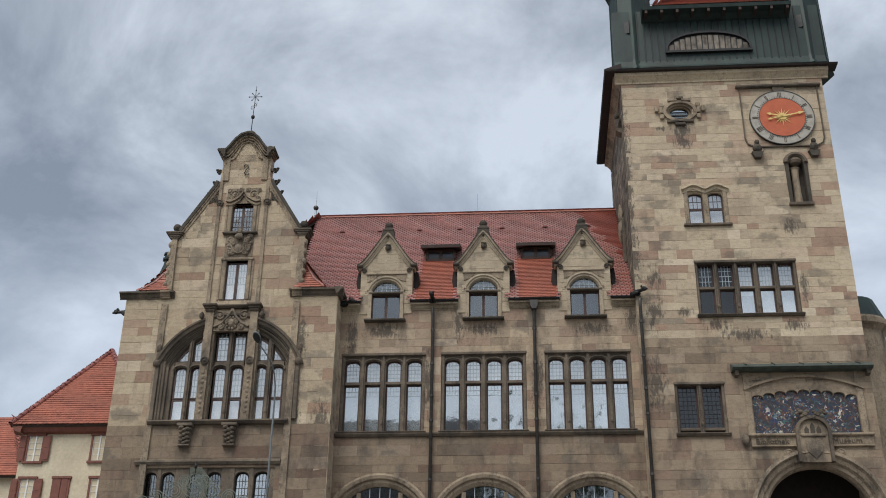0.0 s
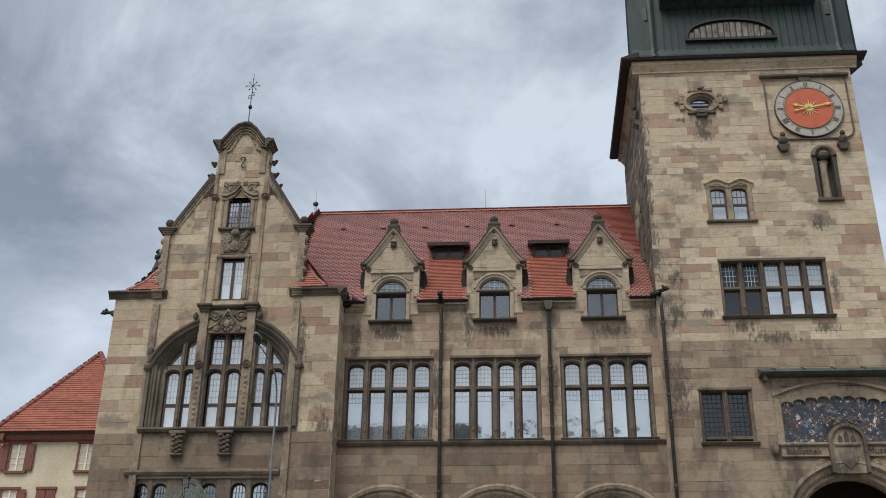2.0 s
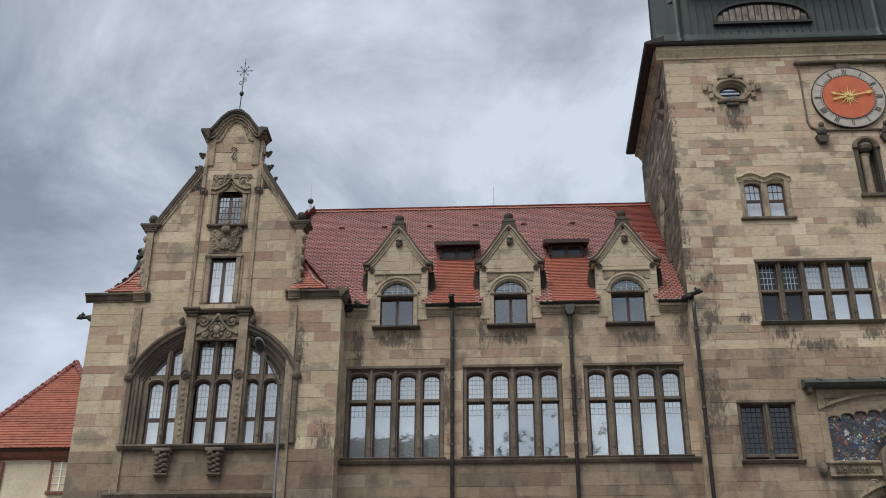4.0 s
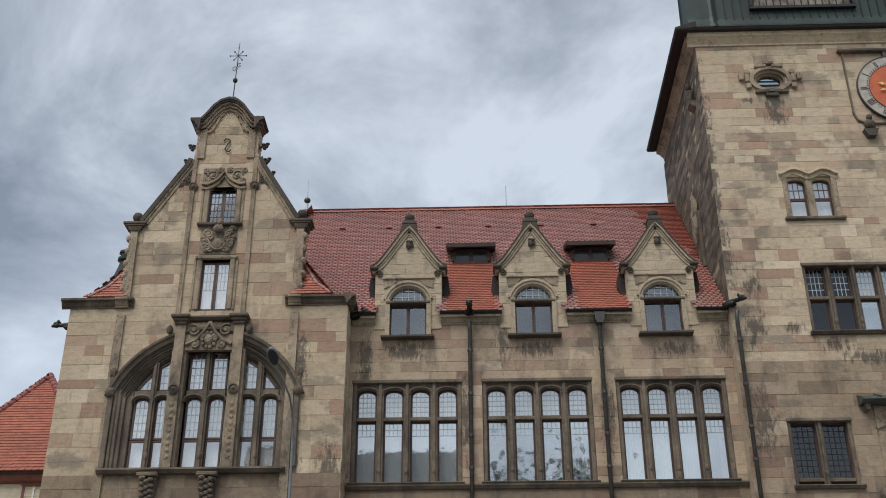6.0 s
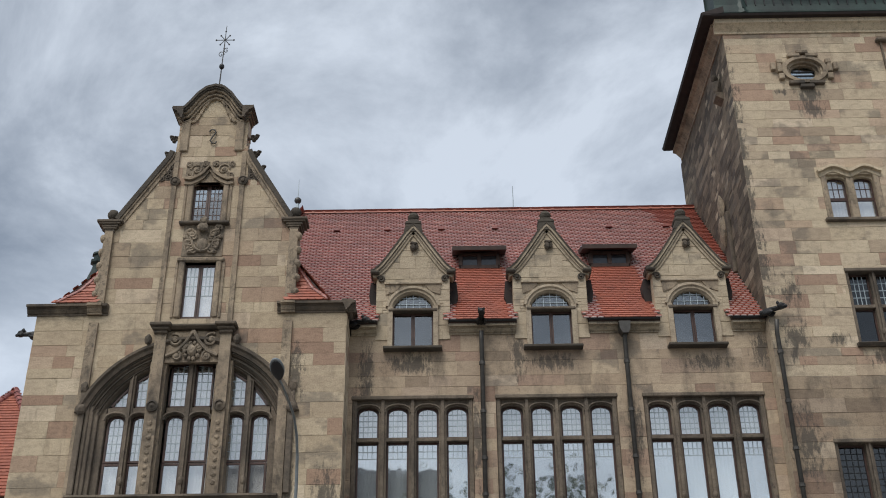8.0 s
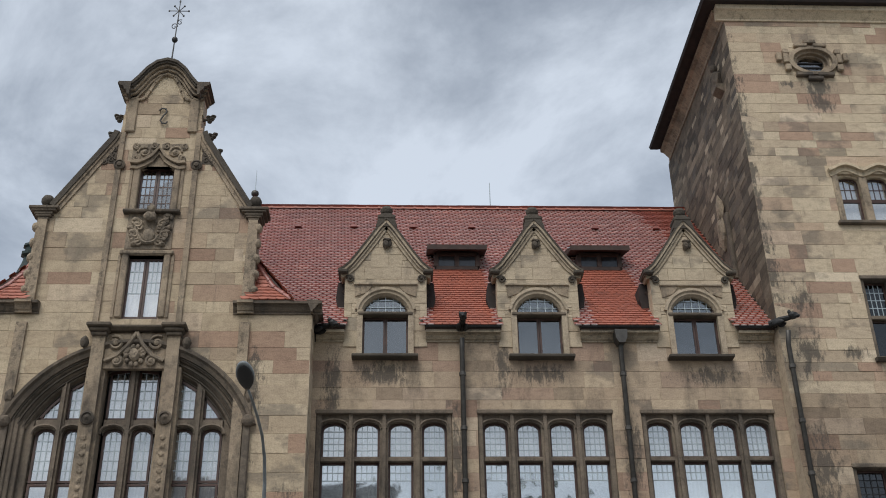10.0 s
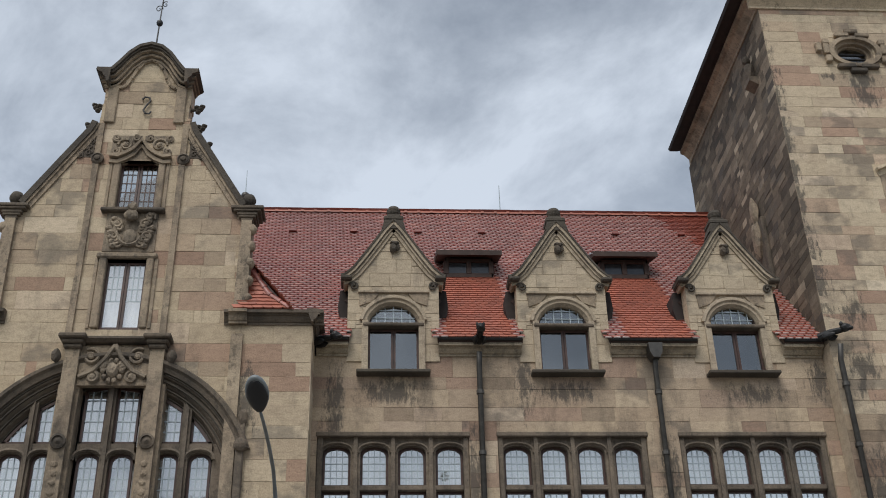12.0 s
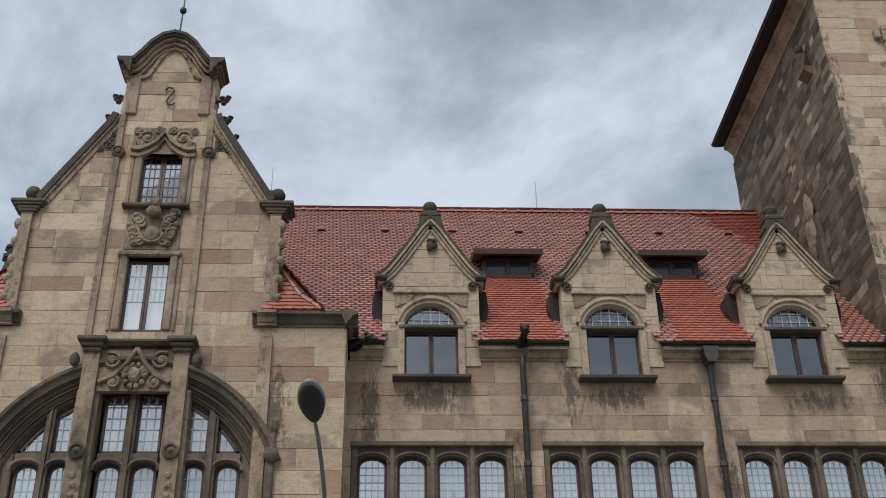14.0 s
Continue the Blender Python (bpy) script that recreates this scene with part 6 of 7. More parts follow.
for x, z, w, h, m in ((-0.26, 0.5, 0.18, 0.06, 0), (0.26, 0.5, 0.18, 0.06, 0), (0, 0.62, 0.17, 0.06, 0), (-0.02, -0.6, 0.2, 0.06, 1), (-0.3, -0.47, 0.22, 0.06, 1), (0.28, -0.47, 0.22, 0.06, 1),
                      (-0.72, 0.05, 0.07, 0.15, 0), (-0.7, -0.25, 0.08, 0.1, 0), (0.72, 0.05, 0.07, 0.15, 0), (0.7, -0.25, 0.08, 0.1, 0), (-0.9, 0.1, 0.07, 0.13, 0), (0.9, 0.1, 0.07, 0.13, 0), (0.7, 0.28, 0.08, 0.08, 0), (-0.7, 0.28, 0.08, 0.08, 0)):
    bm = bmesh.new()
    box(bm, x - w, x + w, -0.12, 0.02, z - h, z + h, 0.02)
    part("raised_block", bm, M_DARKST if m else M_DRESS, ov)

# ogee-headed pair of windows
win = thing("window_11", "pair of sash windows under rippling ogee stone heads", "window", (8.32, TY, 0), kind="structure")
for s in (-1, 1):
    a, b = sorted((s * 0.1, s * 0.64))
    sash(win, a, b, 15.5, 16.15, 0.2, 3, 2, M_LEADED, M_WOOD, 0.1, lead=M_WOOD)
    sash(win, a, b, 14.82, 15.5, 0.2, 0, 0, M_LEADED, M_WOOD)
    curtain(win, a, b, 14.82, 16.1, 0.34)
    bm = bmesh.new()
    arch_spandrel(bm, a, b, 16.0, 0.15, 16.3, 0.08, 0.34)
    part("arched_head", bm, M_LIGHTST, win)
    bm = bmesh.new()
    box(bm, *sorted((s * 0.64, s * 0.8)), -0.03, 0.34, 14.8, 16.2, 0.02)
    part("jamb", bm, M_DRESS, win)
bm = bmesh.new()
wave = [(-0.86 + 1.72 * k / 24, 16.22 + 0.17 * abs(math.sin(2 * math.pi * k / 24)) ** 1.5) for k in range(25)]
ribbon(bm, wave, 0.07, -0.14, 0.1)
ribbon(bm, wave, -0.12, -0.04, 0.1)
part("ogee_moulding", bm, M_LIGHTST, win)
bm = bmesh.new()
box(bm, -0.1, 0.1, 0.0, 0.34, 14.8, 16.25, 0.02)
part("mullion", bm, M_DRESS, win)
bm = bmesh.new()
box(bm, -0.88, 0.88, -0.12, 0.3, 14.7, 14.8, 0.02)
part("sill", bm, M_DARKST, win)

# mosaic, canopy, inscription and portal
m, nt, b = material("glass_mosaic", 0.35)
g = nt.nodes.new("ShaderNodeNewGeometry")
warp = node(nt, "ShaderNodeTexNoise", Scale=2.2, Detail=3.0)
nt.links.new(g.outputs["Position"], warp.inputs["Vector"])
at = nt.nodes.new("ShaderNodeVectorMath")
at.operation = "MULTIPLY_ADD"
at.inputs[1].default_value = (0.45, 0.0, 0.45)
nt.links.new(warp.outputs["Color"], at.inputs[0])
nt.links.new(g.outputs["Position"], at.inputs[2])
PAINT = [(0.0, (0.02, 0.03, 0.07)), (0.2, (0.14, 0.055, 0.035)), (0.34, (0.035, 0.05, 0.1)), (0.5, (0.07, 0.035, 0.028)), (0.6, (0.05, 0.12, 0.13)), (0.7, (0.25, 0.15, 0.09)), (0.78, (0.03, 0.035, 0.05)), (0.88, (0.6, 0.56, 0.5)), (0.94, (0.16, 0.22, 0.28))]
layers = []
for sc in (7.0, 19.0, 60.0):
    vor = node(nt, "ShaderNodeTexVoronoi", Scale=sc)
    nt.links.new(at.outputs[0], vor.inputs["Vector"])
    sp = nt.nodes.new("ShaderNodeSeparateColor")
    nt.links.new(vor.outputs["Color"], sp.inputs[0])
    layers.append((ramp(nt, sp.outputs[0], PAINT), sp.outputs[1], vor.outputs["Color"]))
for n in nt.nodes:
    if n.bl_idname == "ShaderNodeValToRGB":
        n.color_ramp.interpolation = "CONSTANT"
pick = ramp(nt, layers[1][1], [(0.45, (0, 0, 0)), (0.46, (1, 1, 1))])
c = mix(nt, mix(nt, layers[0][0], layers[1][0], pick), layers[2][2], 0.3, "OVERLAY")
c = mix(nt, c, (0.03, 0.025, 0.022), ramp(nt, noise_at(nt, 2.6, 5), [(0.4, (0.75, 0.75, 0.75)), (0.6, (0, 0, 0))]))
nt.links.new(c, b.inputs["Base Color"])
M_MOSAIC = m
mos = thing("mosaic", "coloured glass mosaic picture in a cusped stone frame", "mosaic", (10.93, TY, 7.52))
mos.scale = (1.02, 1, 1.06)
bm = bmesh.new()
box(bm, -1.8, 1.8, 0.1, 0.14, -0.82, 0.85)
part("picture", bm, M_MOSAIC, mos)
for s in (-1, 1):
    bm = bmesh.new()
    box(bm, *sorted((s * 1.72, s * 1.95)), -0.06, 0.2, -0.85, 0.7, 0.03)
    part("jamb", bm, M_DRESS, mos)
bm = bmesh.new()
n = 9
for k in range(n):
    xa, xb = -1.72 + 3.44 * k / n, -1.72 + 3.44 * (k + 1) / n
    low = 0.42 + 0.22 * (1 - (2 * (k + 0.5) / n - 1) ** 2)
    arch_spandrel(bm, xa, xb, low, 0.13, 1.1, 0.0, 0.16)
ribbon(bm, [(-1.95 + 3.9 * k / 16, 0.75 + 0.42 * (1 - (k / 8 - 1) ** 2)) for k in range(17)], 0.08, -0.1, 0.1)
prism(bm, [(-1.95, 0.7), (-1.72, 0.7), (-1.72, 1.36), (-1.95, 1.36)], -0.04, 0.14)
prism(bm, [(1.95, 0.7), (1.72, 0.7), (1.72, 1.36), (1.95, 1.36)], -0.04, 0.14)
prism(bm, [(-1.72, 1.08), (1.72, 1.08), (1.72, 1.36), (-1.72, 1.36)], 0.0, 0.14)
part("cusped_head", bm, M_DRESS, mos)
bm = bmesh.new()
run_x(bm, [(0.02, 1.36), (-0.32, 1.36), (-0.46, 1.42), (-0.44, 1.48), (0.02, 1.68)], -2.32, 2.3)
part("canopy_roof", bm, M_VERDI, mos, "green copper canopy roof")
for x in (-1.86, -0.93, 0.0, 0.93, 1.86):
    bm = bmesh.new()
    run_x(bm, [(0.0, 1.67), (-0.45, 1.47), (-0.47, 1.5), (0.0, 1.71)], x - 0.02, x + 0.02)
    part("canopy_seam", bm, M_VERDI, mos)
for s in (-1, 1):
    bm = bmesh.new()
    prism(bm, [(s * 2.1, 1.2), (s * 2.22, 1.2), (s * 2.22, 1.36), (s * 2.1, 1.36)], -0.3, 0.02)
    part("canopy_bracket", bm, M_DARKST, mos)
sign = thing("inscription_band", "carved stone inscription band under the mosaic", "inscription", (10.95, TY, 6.53))
bm = bmesh.new()
box(bm, -2.05, 2.1, -0.14, 0.02, 0.14, 0.24, 0.03)
box(bm, -1.95, 2.05, -0.05, 0.02, -0.18, 0.14)
box(bm, -1.95, 2.05, -0.1, 0.02, -0.22, -0.17, 0.02)
part("band", bm, M_DRESS, sign)
bm = bmesh.new()
blob(bm, -2.15, -0.12, 0.0, 0.14, 0.12, 0.2, 2, 0.3)
part("end_boss", bm, M_DARKST, sign)
bpy.context.view_layer.update()
for text, x in (("Bibliothek", -1.82), ("Museum", 0.68)):
    cu = bpy.data.curves.new("letters", "FONT")
    cu.body, cu.size, cu.extrude, cu.resolution_u = text, 0.27 if text == "Bibliothek" else 0.29, 0.02, 2
    tmp = bpy.data.objects.new("letters", cu)
    me = bpy.data.meshes.new_from_object(tmp)
    bpy.data.objects.remove(tmp)
    me.materials.append(M_DARKST)
    o = new("lettering", me)
    o.parent = sign
    o.matrix_local = pose(x, -0.06, -0.11, 90)
arms = thing("portal_shield", "carved round-topped stone shield panel over the portal", "stone carving", (11.03, TY, 6.27))
bm = bmesh.new()
prism(bm, [(-0.48, -0.5), (0.48, -0.5), (0.48, 0.55)] + [(0.48 * math.cos(math.pi * k / 12), 0.55 + 0.42 * math.sin(math.pi * k / 12)) for k in range(1, 12)] + [(-0.48, 0.55)], -0.12, 0.02)
part("slab", bm, M_DRESS, arms)
bm = bmesh.new()
ribbon(bm, [(-0.48, -0.5), (-0.48, 0.55)] + [(-0.48 * math.cos(math.pi * k / 12), 0.55 + 0.42 * math.sin(math.pi * k / 12)) for k in range(1, 12)] + [(0.48, 0.55), (0.48, -0.5)], 0.1, -0.24, 0.02)
box(bm, -0.4, 0.4, -0.17, -0.1, 0.36, 0.42, 0.01)
part("rim", bm, M_DARKST, arms)
bm = bmesh.new()
prism(bm, [(-0.26, 0.22), (0.26, 0.22), (0.26, -0.1), (0, -0.4), (-0.26, -0.1)], -0.15, -0.1)
part("shield", bm, M_CARVED, arms)
# no hollows are cut: black plates paint their shade on the slab
bm = bmesh.new()
for cx, z1 in ((-0.2, 0.74), (0.0, 0.86), (0.2, 0.74)):
    prism(bm, [(cx - 0.075, 0.46), (cx + 0.075, 0.46), (cx + 0.075, z1 - 0.12), (cx, z1), (cx - 0.075, z1 - 0.12)], -0.135, -0.115)
part("tracery_hollow", bm, M_IRONST, arms, "flat dark plates, painted shade of pointed tracery hollows")
for s in (-1, 1):
    bm = bmesh.new()
    for k, (x, z, r) in enumerate(((0.08, 1.02, 0.1), (0.2, 1.12, 0.11), (0.34, 1.2, 0.1), (0.46, 1.15, 0.08), (0.3, 1.05, 0.08), (0.12, 1.2, 0.08), (0.42, 1.28, 0.06))):
        blob(bm, s * x, -0.2, z, r, r * 0.7, r * 0.8, s * 3 + k, 0.5)
    part("leaf", bm, M_DARKST, arms)
    bm = bmesh.new()
    lathe(bm, [(0.15, 0), (0.15, 0.05), (0.11, 0.07), (0.11, 0.04), (0.05, 0.08), (0.01, 0.09)], 0, 0, 14)
    o = tagged(part("rosette", bm, M_DRESS), "round carved stone rosette beside the portal", "rosette", group="portal rosettes")
    o.matrix_world = pose(11.03 + s * 0.85, TY, 6.1, 90)
portal = thing("portal", "deep round-arched stone portal with dark recess", "doorway", (11.0, TY, 3.97), kind="structure")
portal.scale = (1.2, 1, 1.2)
bm = bmesh.new()
run_arc(bm, 0, 0, [(1.88, 0.0), (1.88, -0.1), (1.78, -0.14), (1.72, -0.04), (1.62, 0.0), (1.56, 0.1), (1.48, 0.12), (1.42, 0.25), (1.42, 0.45), (1.88, 0.45)], 0, 180, 32)
part("archivolt", bm, M_DRESS, portal)
for s in (-1, 1):
    bm = bmesh.new()
    prism(bm, [(s * 1.42, GROUND - 3.75), (s * 1.8, GROUND - 3.75), (s * 1.8, 0), (s * 1.42, 0)], -0.02, 0.45)
    part("jamb", bm, M_DRESS, portal)
# flat sheet closing the portal; the recess shade is its colour
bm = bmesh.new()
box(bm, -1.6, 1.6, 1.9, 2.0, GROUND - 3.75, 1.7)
part("recess_back", bm, M_EAVES, portal, "added back of the recess, deep shade in its black colour")
# round stair turret beyond the tower
tur = thing("stair_turret", "round sandstone stair turret with a moulded cap", "turret", (14.0, 3.2, 0))
bm = bmesh.new()
lathe(bm, [(1.1, GROUND), (1.1, 11.6), (1.2, 11.7), (1.35, 11.8), (1.35, 12.0), (1.1, 12.3)], 0, 0, 20)
part("shaft", bm, M_DRESS, tur)
bm = bmesh.new()
lathe(bm, [(1.3, 12.0), (0.9, 13.0), (0.02, 13.4)], 0, 0, 20)
part("roof", bm, M_COPPER, tur)

# ---- street lamp ----
LX, LY = -4.9, -10.6
lamp = thing("street_lamp", "grey street lamp post with an oval black-faced lantern", "street lamp", (LX, LY, 0))
bm = bmesh.new()
zb = ground_height(LY)
tube(bm, [(0.0, 0, zb), (0.0, 0, zb + 1.2)], 0.08, 12)
tube(bm, [(0.0, 0, zb + 1.2), (0, 0, 3.6), (0, 0, 4.6), (0, -0.06, 5.05), (0, -0.25, 5.32), (0, -0.6, 5.46), (0.01, -1.2, 5.46), (0.02, -1.85, 5.42), (0.02, -2.15, 5.4)], 0.028, 10, 0.013)
part("post", bm, M_POLE, lamp, smooth=True)
axis = Vector((-0.06, -0.55, 0.3)).normalized()
back = (Vector((0, 0.6, 0.8)) - axis * axis.dot(Vector((0, 0.6, 0.8)))).normalized()
frame_h = Matrix((axis.cross(back), axis, back)).transposed().to_4x4()
bm = bmesh.new()
bmesh.ops.create_uvsphere(bm, u_segments=20, v_segments=14, radius=1)
for v in bm.verts:
    k = 1 - 0.34 * max(-v.co.y, 0) ** 1.5
    v.co = Vector((v.co.x * 0.096 * k, v.co.y * 0.185, max(v.co.z, -0.3) * 0.075))
head = part("lantern", bm, M_POLE, lamp, "grey oval lantern housing", smooth=True)
head.matrix_local = Matrix.Translation(Vector((0.02, -2.15, 5.4)) + axis * 0.2) @ frame_h
bm = bmesh.new()
bmesh.ops.create_uvsphere(bm, u_segments=16, v_segments=8, radius=1)
for v in bm.verts:
    v.co = Vector((v.co.x * 0.09 * (1 - 0.34 * max(-v.co.y, 0) ** 1.5), v.co.y * 0.168 - 0.012, min(v.co.z, 0.0) * 0.035 - 0.02))
gl = part("lamp_glass", bm, M_DARKLENS, head, "black lamp face", smooth=True)

# ---- wrought iron gate top in front of the wing ----
gate = thing("iron_gate", "wrought iron gate with spiral scrollwork and a crest", "gate", (-9.05, -3.3, 0))
for k, (cx, cz, r) in enumerate(((0, 4.4, 0.42), (-0.62, 4.25, 0.3), (0.62, 4.25, 0.3), (-1.15, 4.05, 0.27), (1.15, 4.05, 0.27), (-1.6, 3.9, 0.22), (1.6, 3.9, 0.22), (-2.0, 3.8, 0.18), (2.0, 3.8, 0.18), (0.3, 4.55, 0.25), (-0.3, 4.55, 0.25))):
    bm = bmesh.new()
    tube(bm, spiral(cx, cz, r, 0, 3.2, k, 1 if cx >= 0 else -1, 60), 0.016, 5)
    part("scroll", bm, M_PATINA, gate)
bm = bmesh.new()
for k in range(-6, 7):
    tube(bm, [(0.06 * k, 0, 4.0), (0.06 * k + 0.25, 0, 4.5), (0.03 * k, 0, 5.0)], 0.01, 4)
for x in (-2.2, -1.1, 0, 1.1, 2.2):
    box(bm, x - 0.025, x + 0.025, -0.03, 0.03, ground_height(-3.3), 3.9)
for z in (-2.8, 1.5, 3.6):
    box(bm, -2.25, 2.25, -0.025, 0.025, z - 0.025, z + 0.025)
part("bars", bm, M_PATINA, gate)
bm = bmesh.new()
blob(bm, 0, 0, 5.05, 0.05, 0.05, 0.1, 1)
tube(bm, [(0, 0, 4.7), (0, 0, 5.2)], 0.02, 6)
part("crest", bm, M_IRON, gate)

# ---- neighbouring houses ----
HX0, HX1, HY, HE = -17.9, -13.0, 2.2, 8.15
house = thing("house", "cream rendered house with red shutters and hipped tile roof", "house", (0, HY, 0))
bm = bmesh.new()
box(bm, HX0 + 0.3, HX1, 0, 9.0, GROUND, HE)
part("wall", bm, M_CREAM, house)
bm = bmesh.new()
run_x(bm, [(0.02, HE - 0.28), (-0.2, HE - 0.22), (-0.32, HE - 0.05), (-0.36, HE + 0.05), (0.1, HE + 0.1)], HX0, HX1 + 0.3)
run_y(bm, [(HX0 + 0.32, HE - 0.28), (HX0 + 0.1, HE - 0.22), (HX0 - 0.02, HE - 0.05), (HX0 - 0.06, HE + 0.05), (HX0 + 0.4, HE + 0.1)], -0.36, 9.2)
part("eaves_cornice", bm, M_SHUTTER, house, "red-brown eaves cornice")
AXH = (-16.45, 4.4, 12.95)
for nm, q in (("roof_front", ((HX0 - 0.1, -0.4, HE), (HX1 + 0.2, -0.4, HE), (AXH[0] + 0.01, AXH[1], AXH[2]), AXH)), ("roof_left", ((HX0 - 0.1, 9.4, HE), (HX0 - 0.1, -0.4, HE), AXH, (AXH[0], 6.5, AXH[2]))),
              ("roof_right", ((HX1 + 0.2, -0.4, HE), (HX1 + 0.2, 9.4, HE), (AXH[0], 6.5, AXH[2]), AXH)), ("roof_back", ((HX1 + 0.2, 9.4, HE), (HX0 - 0.1, 9.4, HE), (AXH[0], 6.5, AXH[2]), (AXH[0] + 0.01, 6.5, AXH[2])))):
    tiled(nm, "", q, M_HTILE, M_HTILE, parent=house, width=0.2, expose=0.19, seed=5)
for a, b in (((HX0 - 0.1, HY - 0.4, HE + 0.05), (AXH[0], AXH[1] + HY, AXH[2] + 0.05)), ((HX1 + 0.2, HY - 0.4, HE + 0.05), (AXH[0], AXH[1] + HY, AXH[2] + 0.05))):
    ridge_tiles("trim_house_hip", "red half-round hip tiles on the house roof", a, b, 0.12, 0.34, M_TILE)


def house_window(x, z, shut=False, leaves=True):
    w = thing("house_window", "closed red-brown window shutters" if shut else "small white window with red-brown shutters" if leaves else "small white window in a red-brown surround", "window", (x, HY, z), group="house windows")
    w.scale = (0.62, 1, 0.68)
    bm = bmesh.new()
    for s in (-1, 1):
        box(bm, *sorted((s * 0.42, s * 0.55)), -0.05, 0.05, -0.7, 0.75)
    box(bm, -0.6, 0.6, -0.08, 0.05, 0.75, 0.88)
    box(bm, -0.62, 0.62, -0.1, 0.05, -0.82, -0.7)
    part("surround", bm, M_SHUTTER, w)
    if shut:
        for s in (-1, 1):
            bm = bmesh.new()
            box(bm, *sorted((s * 0.01, s * 0.42)), -0.06, -0.02, -0.7, 0.75, 0.01)
            part("shutter", bm, M_SHUTTER, w)
        return
    bm = bmesh.new()
    for s in (-1, 1):
        box(bm, *sorted((s * 0.385, s * 0.42)), -0.02, 0.02, -0.7, 0.75)
        for k in range(5):
            box(bm, *sorted((s * 0.03, s * 0.39)), -0.015, 0.015, -0.675 + k * 0.34, -0.65 + k * 0.34)
    box(bm, -0.04, 0.04, -0.03, 0.02, -0.7, 0.75)
    part("casement", bm, M_WHITE, w)
    bm = bmesh.new()
    box(bm, -0.42, 0.42, 0.012, 0.02, -0.7, 0.75)
    part("pane", bm, simple_dark, w)
    for s in (-1, 1) if leaves else ():
        bm = bmesh.new()
        box(bm, *sorted((s * 0.56, s * 0.98)), -0.09, -0.05, -0.7, 0.75, 0.01)
        for z2 in (-0.35, 0.35):
            box(bm, *sorted((s * 0.6, s * 0.94)), -0.1, -0.08, z2 - 0.28, z2 + 0.28, 0.01)
        part("shutter", bm, M_SHUTTER, w)


for x, z, shut, leaves in ((-17.05, 7.3, False, True), (-17.1, 5.65, False, True), (-15.8, 5.65, True, True), (-14.55, 7.3, False, False), (-14.4, 5.65, False, False), (-17.1, 3.9, False, True)):
    house_window(x, z, shut, leaves)
far = thing("far_house", "red tiled roof of a farther house", "house", (-26.2, 12, 0))
bm = bmesh.new()
box(bm, -4, 4.0, 0, 8, GROUND, 9.0)
part("wall", bm, M_CREAM, far)
tiled("roof_front", "", ((-4.3, -0.4, 8.9), (4.3, -0.4, 8.9), (1.5, 3.6, 13.0), (-4.3, 3.6, 13.0)), M_HTILE, M_HTILE, parent=far, width=0.24, expose=0.22)
tiled("roof_right", "", ((4.3, -0.4, 8.9), (4.3, 8, 8.9), (1.52, 3.6, 13.0), (1.5, 3.6, 13.0)), M_HTILE, M_HTILE, parent=far, width=0.3, expose=0.3)
# copper turret behind the wing
ct = thing("copper_turret", "small green copper ridge turret behind the gable", "turret", (-12.5, 1.2, 0))
bm = bmesh.new()
lathe(bm, [(0.5, 11.8), (0.42, 13.4), (0.34, 13.9), (0.2, 14.35), (0.16, 14.55), (0.24, 14.6), (0.24, 14.68), (0.17, 14.72), (0.17, 14.82), (0.22, 14.85), (0.2, 14.92), (0.02, 14.96)], 0, 0, 8)
part("roof", bm, M_COPPER, ct)

# carving on the tower flank
fl = thing("flank_figure", "small dark carved stone figure high on the tower flank", "stone carving", (TX0 - 0.02, 0.55, 19.9))
bm = bmesh.new()
blob(bm, -0.1, 0, 0.0, 0.14, 0.16, 0.3, 3, 0.3)
blob(bm, -0.14, 0, 0.36, 0.11, 0.11, 0.13, 5, 0.2)
prism(bm, [(-0.22, -0.4), (0.02, -0.55), (0.02, -0.28), (-0.22, -0.28)], -0.2, 0.2)
part("stone", bm, M_DARKST, fl)
fn = thing("carved_niche_relief", "tall narrow carved stone relief with a hood", "stone carving", (TX0 - 0.02, 1.9, 15.6))
bm = bmesh.new()
box(bm, -0.1, 0.02, -0.3, 0.3, -1.3, 0.7, 0.03)
part("slab", bm, M_DARKST, fn)
bm = bmesh.new()
blob(bm, -0.12, 0, 0.95, 0.1, 0.13, 0.4, 2, 0.4)
blob(bm, -0.14, 0.05, 0.2, 0.12, 0.22, 0.5, 7, 0.3)
part("hood", bm, M_DRESS, fn)

# ---- across the square: what the window panes mirror ----
opp = thing("opposite_house", "tall grey house with a steep slate roof across the square", "house", (-17, -58, 0))
zo = ground_height(-58)
M_SLATE = simple("grey_slate", (0.05, 0.055, 0.065), (0.1, 0.105, 0.12), 3, 0.6)
bm = bmesh.new()
box(bm, -4, 13.5, -12, 0, zo, 19.0)
part("wall", bm, M_CREAM, opp)
bm = bmesh.new()
run_x(bm, [(-12.4, 18.9), (-6, 28.5), (0.4, 18.9)], -4.3, 13.8)
part("roof", bm, M_SLATE, opp)
for fx in range(3, 7):
    for fz in range(6):
        bm = bmesh.new()
        box(bm, -11.5 + fx * 3.1, -10.3 + fx * 3.1, -0.05, 0.06, zo + 3 + fz * 3.6, zo + 5 + fz * 3.6)
        part("window", bm, simple_dark, opp)
tree = thing("plane_tree", "tall leafy plane tree across the square", "tree", (0.8, -50, ground_height(-50)))
bm = bmesh.new()
tube(bm, [(0, 0, 0), (0.2, 0, 6), (0, 0.3, 14), (0.4, 0, 24)], 0.6, 10, 0.15)
rt = random.Random(4)
tips = []
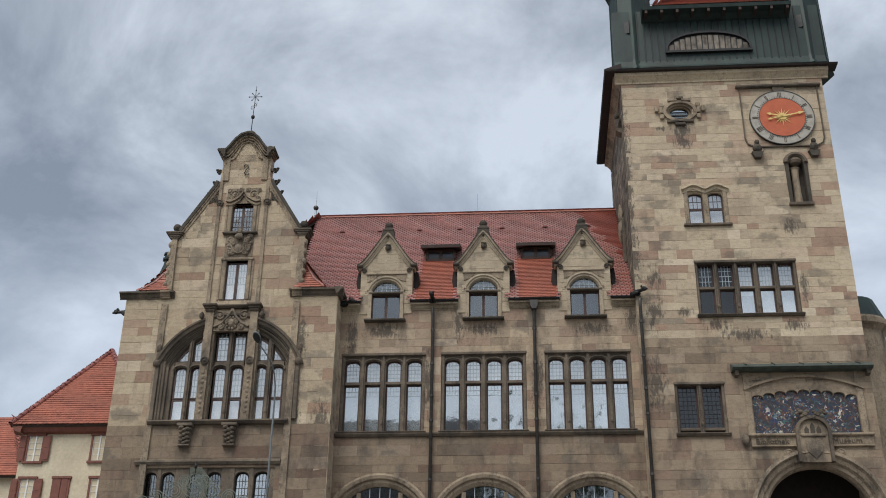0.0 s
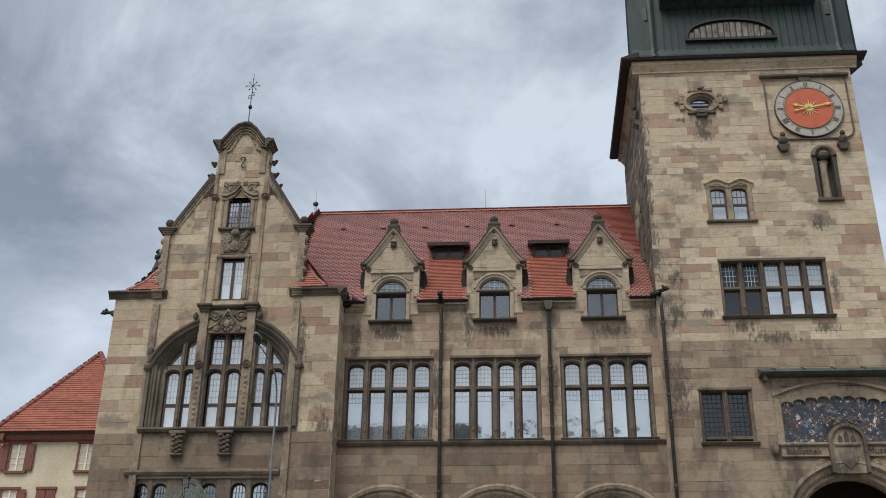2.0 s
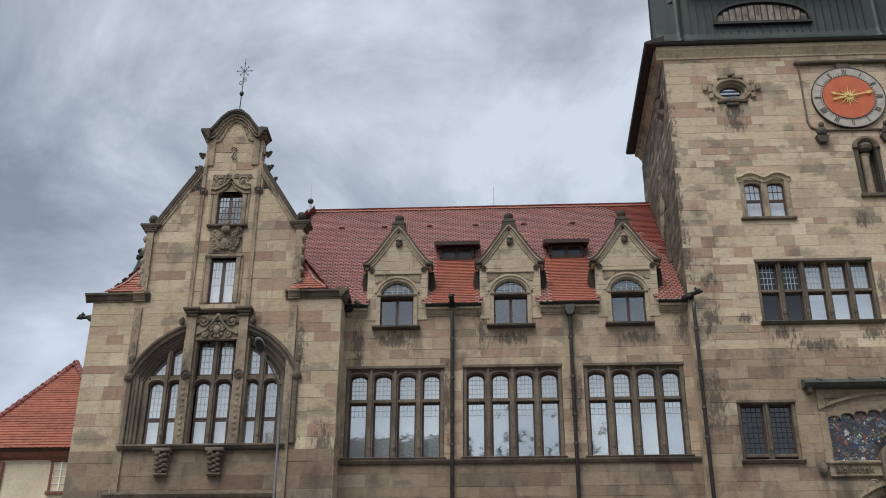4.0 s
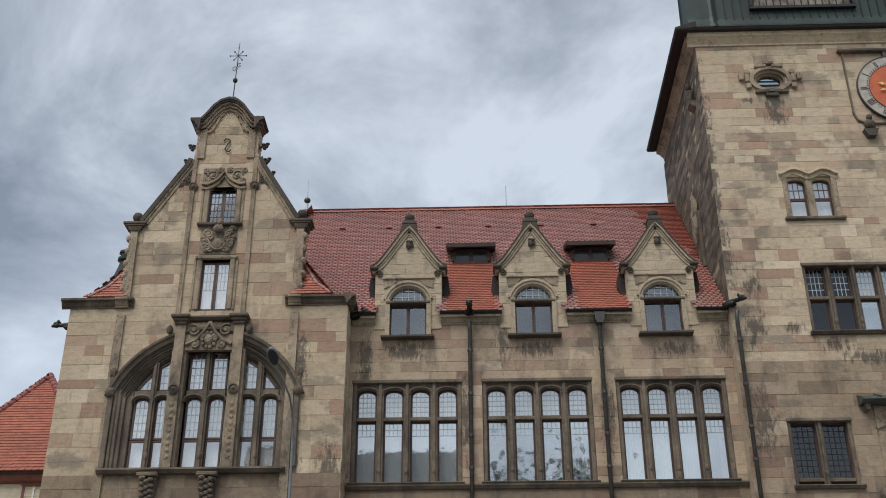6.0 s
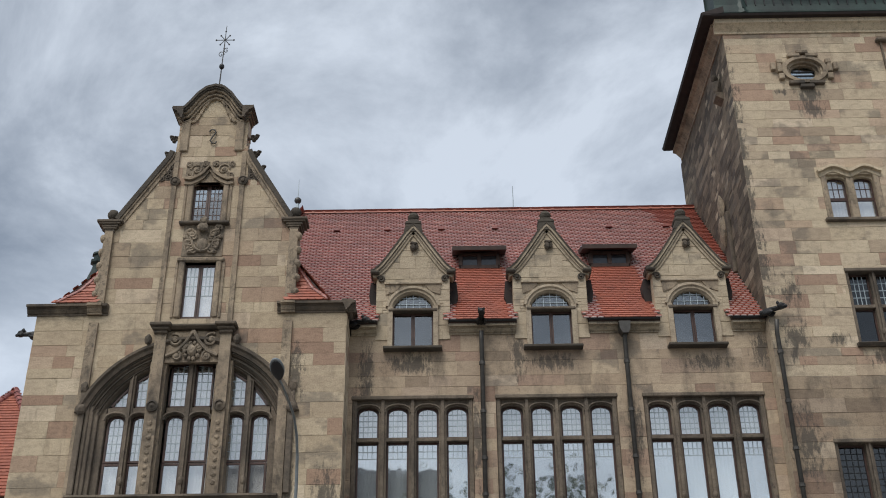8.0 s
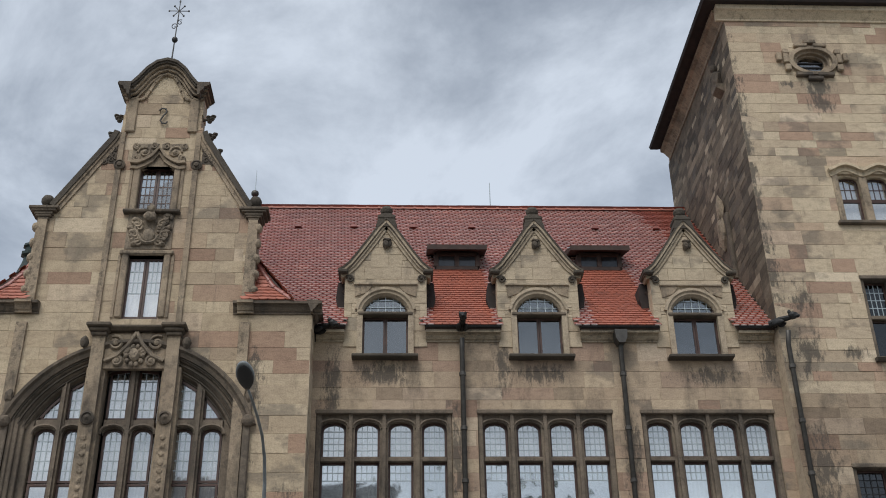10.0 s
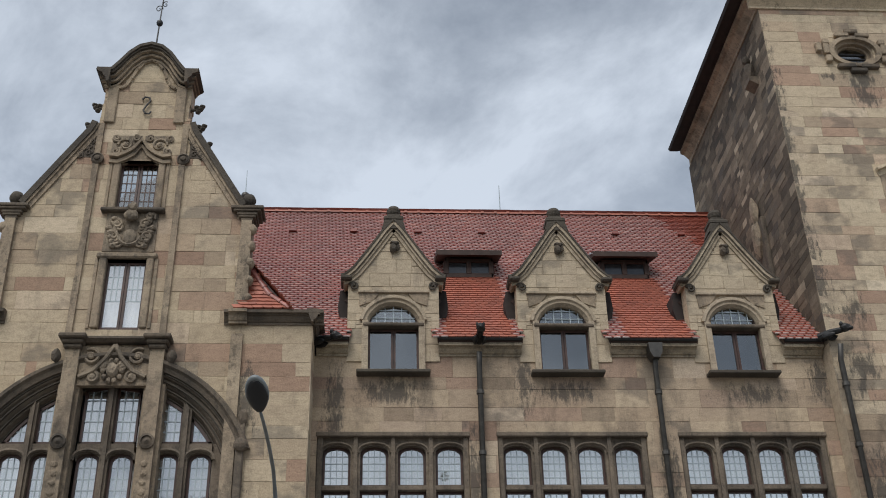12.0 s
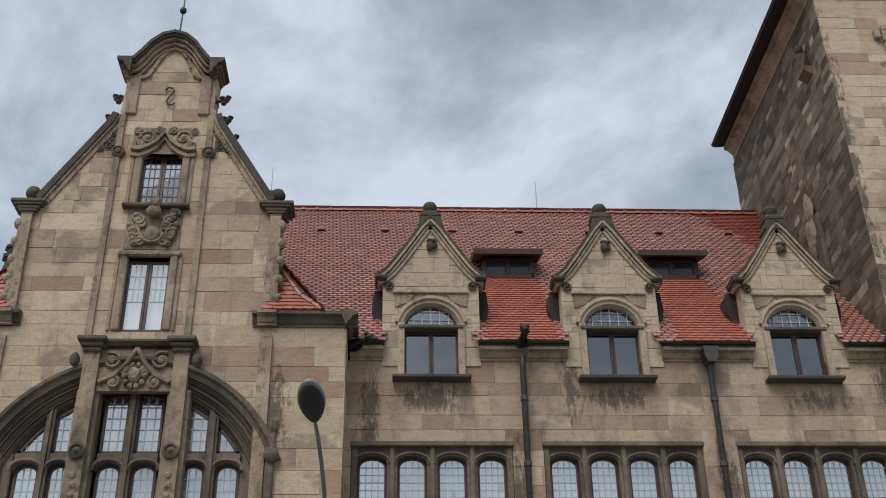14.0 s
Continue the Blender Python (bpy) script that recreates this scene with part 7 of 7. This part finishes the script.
for k in range(22):
    a, h = k * 2.4, 8 + k * 0.85
    r = 6.5 * math.sin(math.pi * (h - 4) / 29) + rt.uniform(-0.8, 0.8)
    tip = (r * math.cos(a), r * math.sin(a), h + 3.5)
    tips.append(tip)
    tube(bm, [(0.1, 0, h - 2), (0.45 * tip[0], 0.45 * tip[1], h + 0.4), tip], 0.16, 6, 0.04)
part("trunk", bm, M_DWOOD, tree)
M_LEAF = simple("plane_leaf", (0.03, 0.05, 0.018), (0.075, 0.11, 0.035), 1.2, 0.6)
vs, fs = [], []
for tip in tips:
    for k in range(170):
        c = Vector(tip) + Vector((rt.gauss(0, 1.5), rt.gauss(0, 1.5), rt.gauss(0, 1.3)))
        u = Vector((rt.gauss(0, 1), rt.gauss(0, 1), rt.gauss(0, 1))).normalized()
        v = u.orthogonal().normalized()
        w = rt.uniform(0.18, 0.34)
        o = len(vs)
        vs += [c - u * w, c + v * w * 0.7, c + u * w, c - v * w * 0.7]
        fs.append((o, o + 1, o + 2, o + 3))
me = bpy.data.meshes.new("crown")
me.from_pydata(vs, [], fs)
me.materials.append(M_LEAF)
o = new("crown", me)
o.parent = tree


# ---- stone blocks and single roof tiles ----
for wall, rects, (one, many), near, most, seed in WALLS:
    rnd = random.Random(seed + 100)
    rest, count = [], 0
    for x0, x1, z0, z1 in rects:
        d = rnd.uniform(-0.006, 0.004)
        g = 0.0013
        if z0 > near and count < most and x1 - x0 > 0.22 and z1 - z0 > 0.14:
            o = new("stone_block", rnd.choice(shapes(one)))
            o.parent = wall
            o.location, o.scale = (x0 + g, d, z0 + g), (x1 - x0 - 2 * g, 1, z1 - z0 - 2 * g)
            count += 1
        else:
            rest.append((x0 + g, x1 - g, z0 + g, z1 - g, d))
    if rest:
        boxes_mesh("stone_blocks", rest, 0.0, 0.05, many, wall)["kind"] = "stuff"

for roof, single, vs0, fs0, frame3, mat in SINGLES:
    kinds = []
    for first in (mat, M_NEWTILE):
        me = bpy.data.meshes.new("roof_tile")
        me.from_pydata(vs0, [], fs0)
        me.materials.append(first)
        me.materials.append(M_GLINT)
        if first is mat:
            # tail patch and middle lips take the glint colour
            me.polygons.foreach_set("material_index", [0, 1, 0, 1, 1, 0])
        kinds.append(me)
    for p, dz, tw in single:
        o = new("roof_tile", kinds[newer(p)])
        o.parent = roof
        o.matrix_basis = Matrix.Translation(p) @ frame3.to_4x4() @ Matrix.Rotation(tw * 4, 4, "Z")
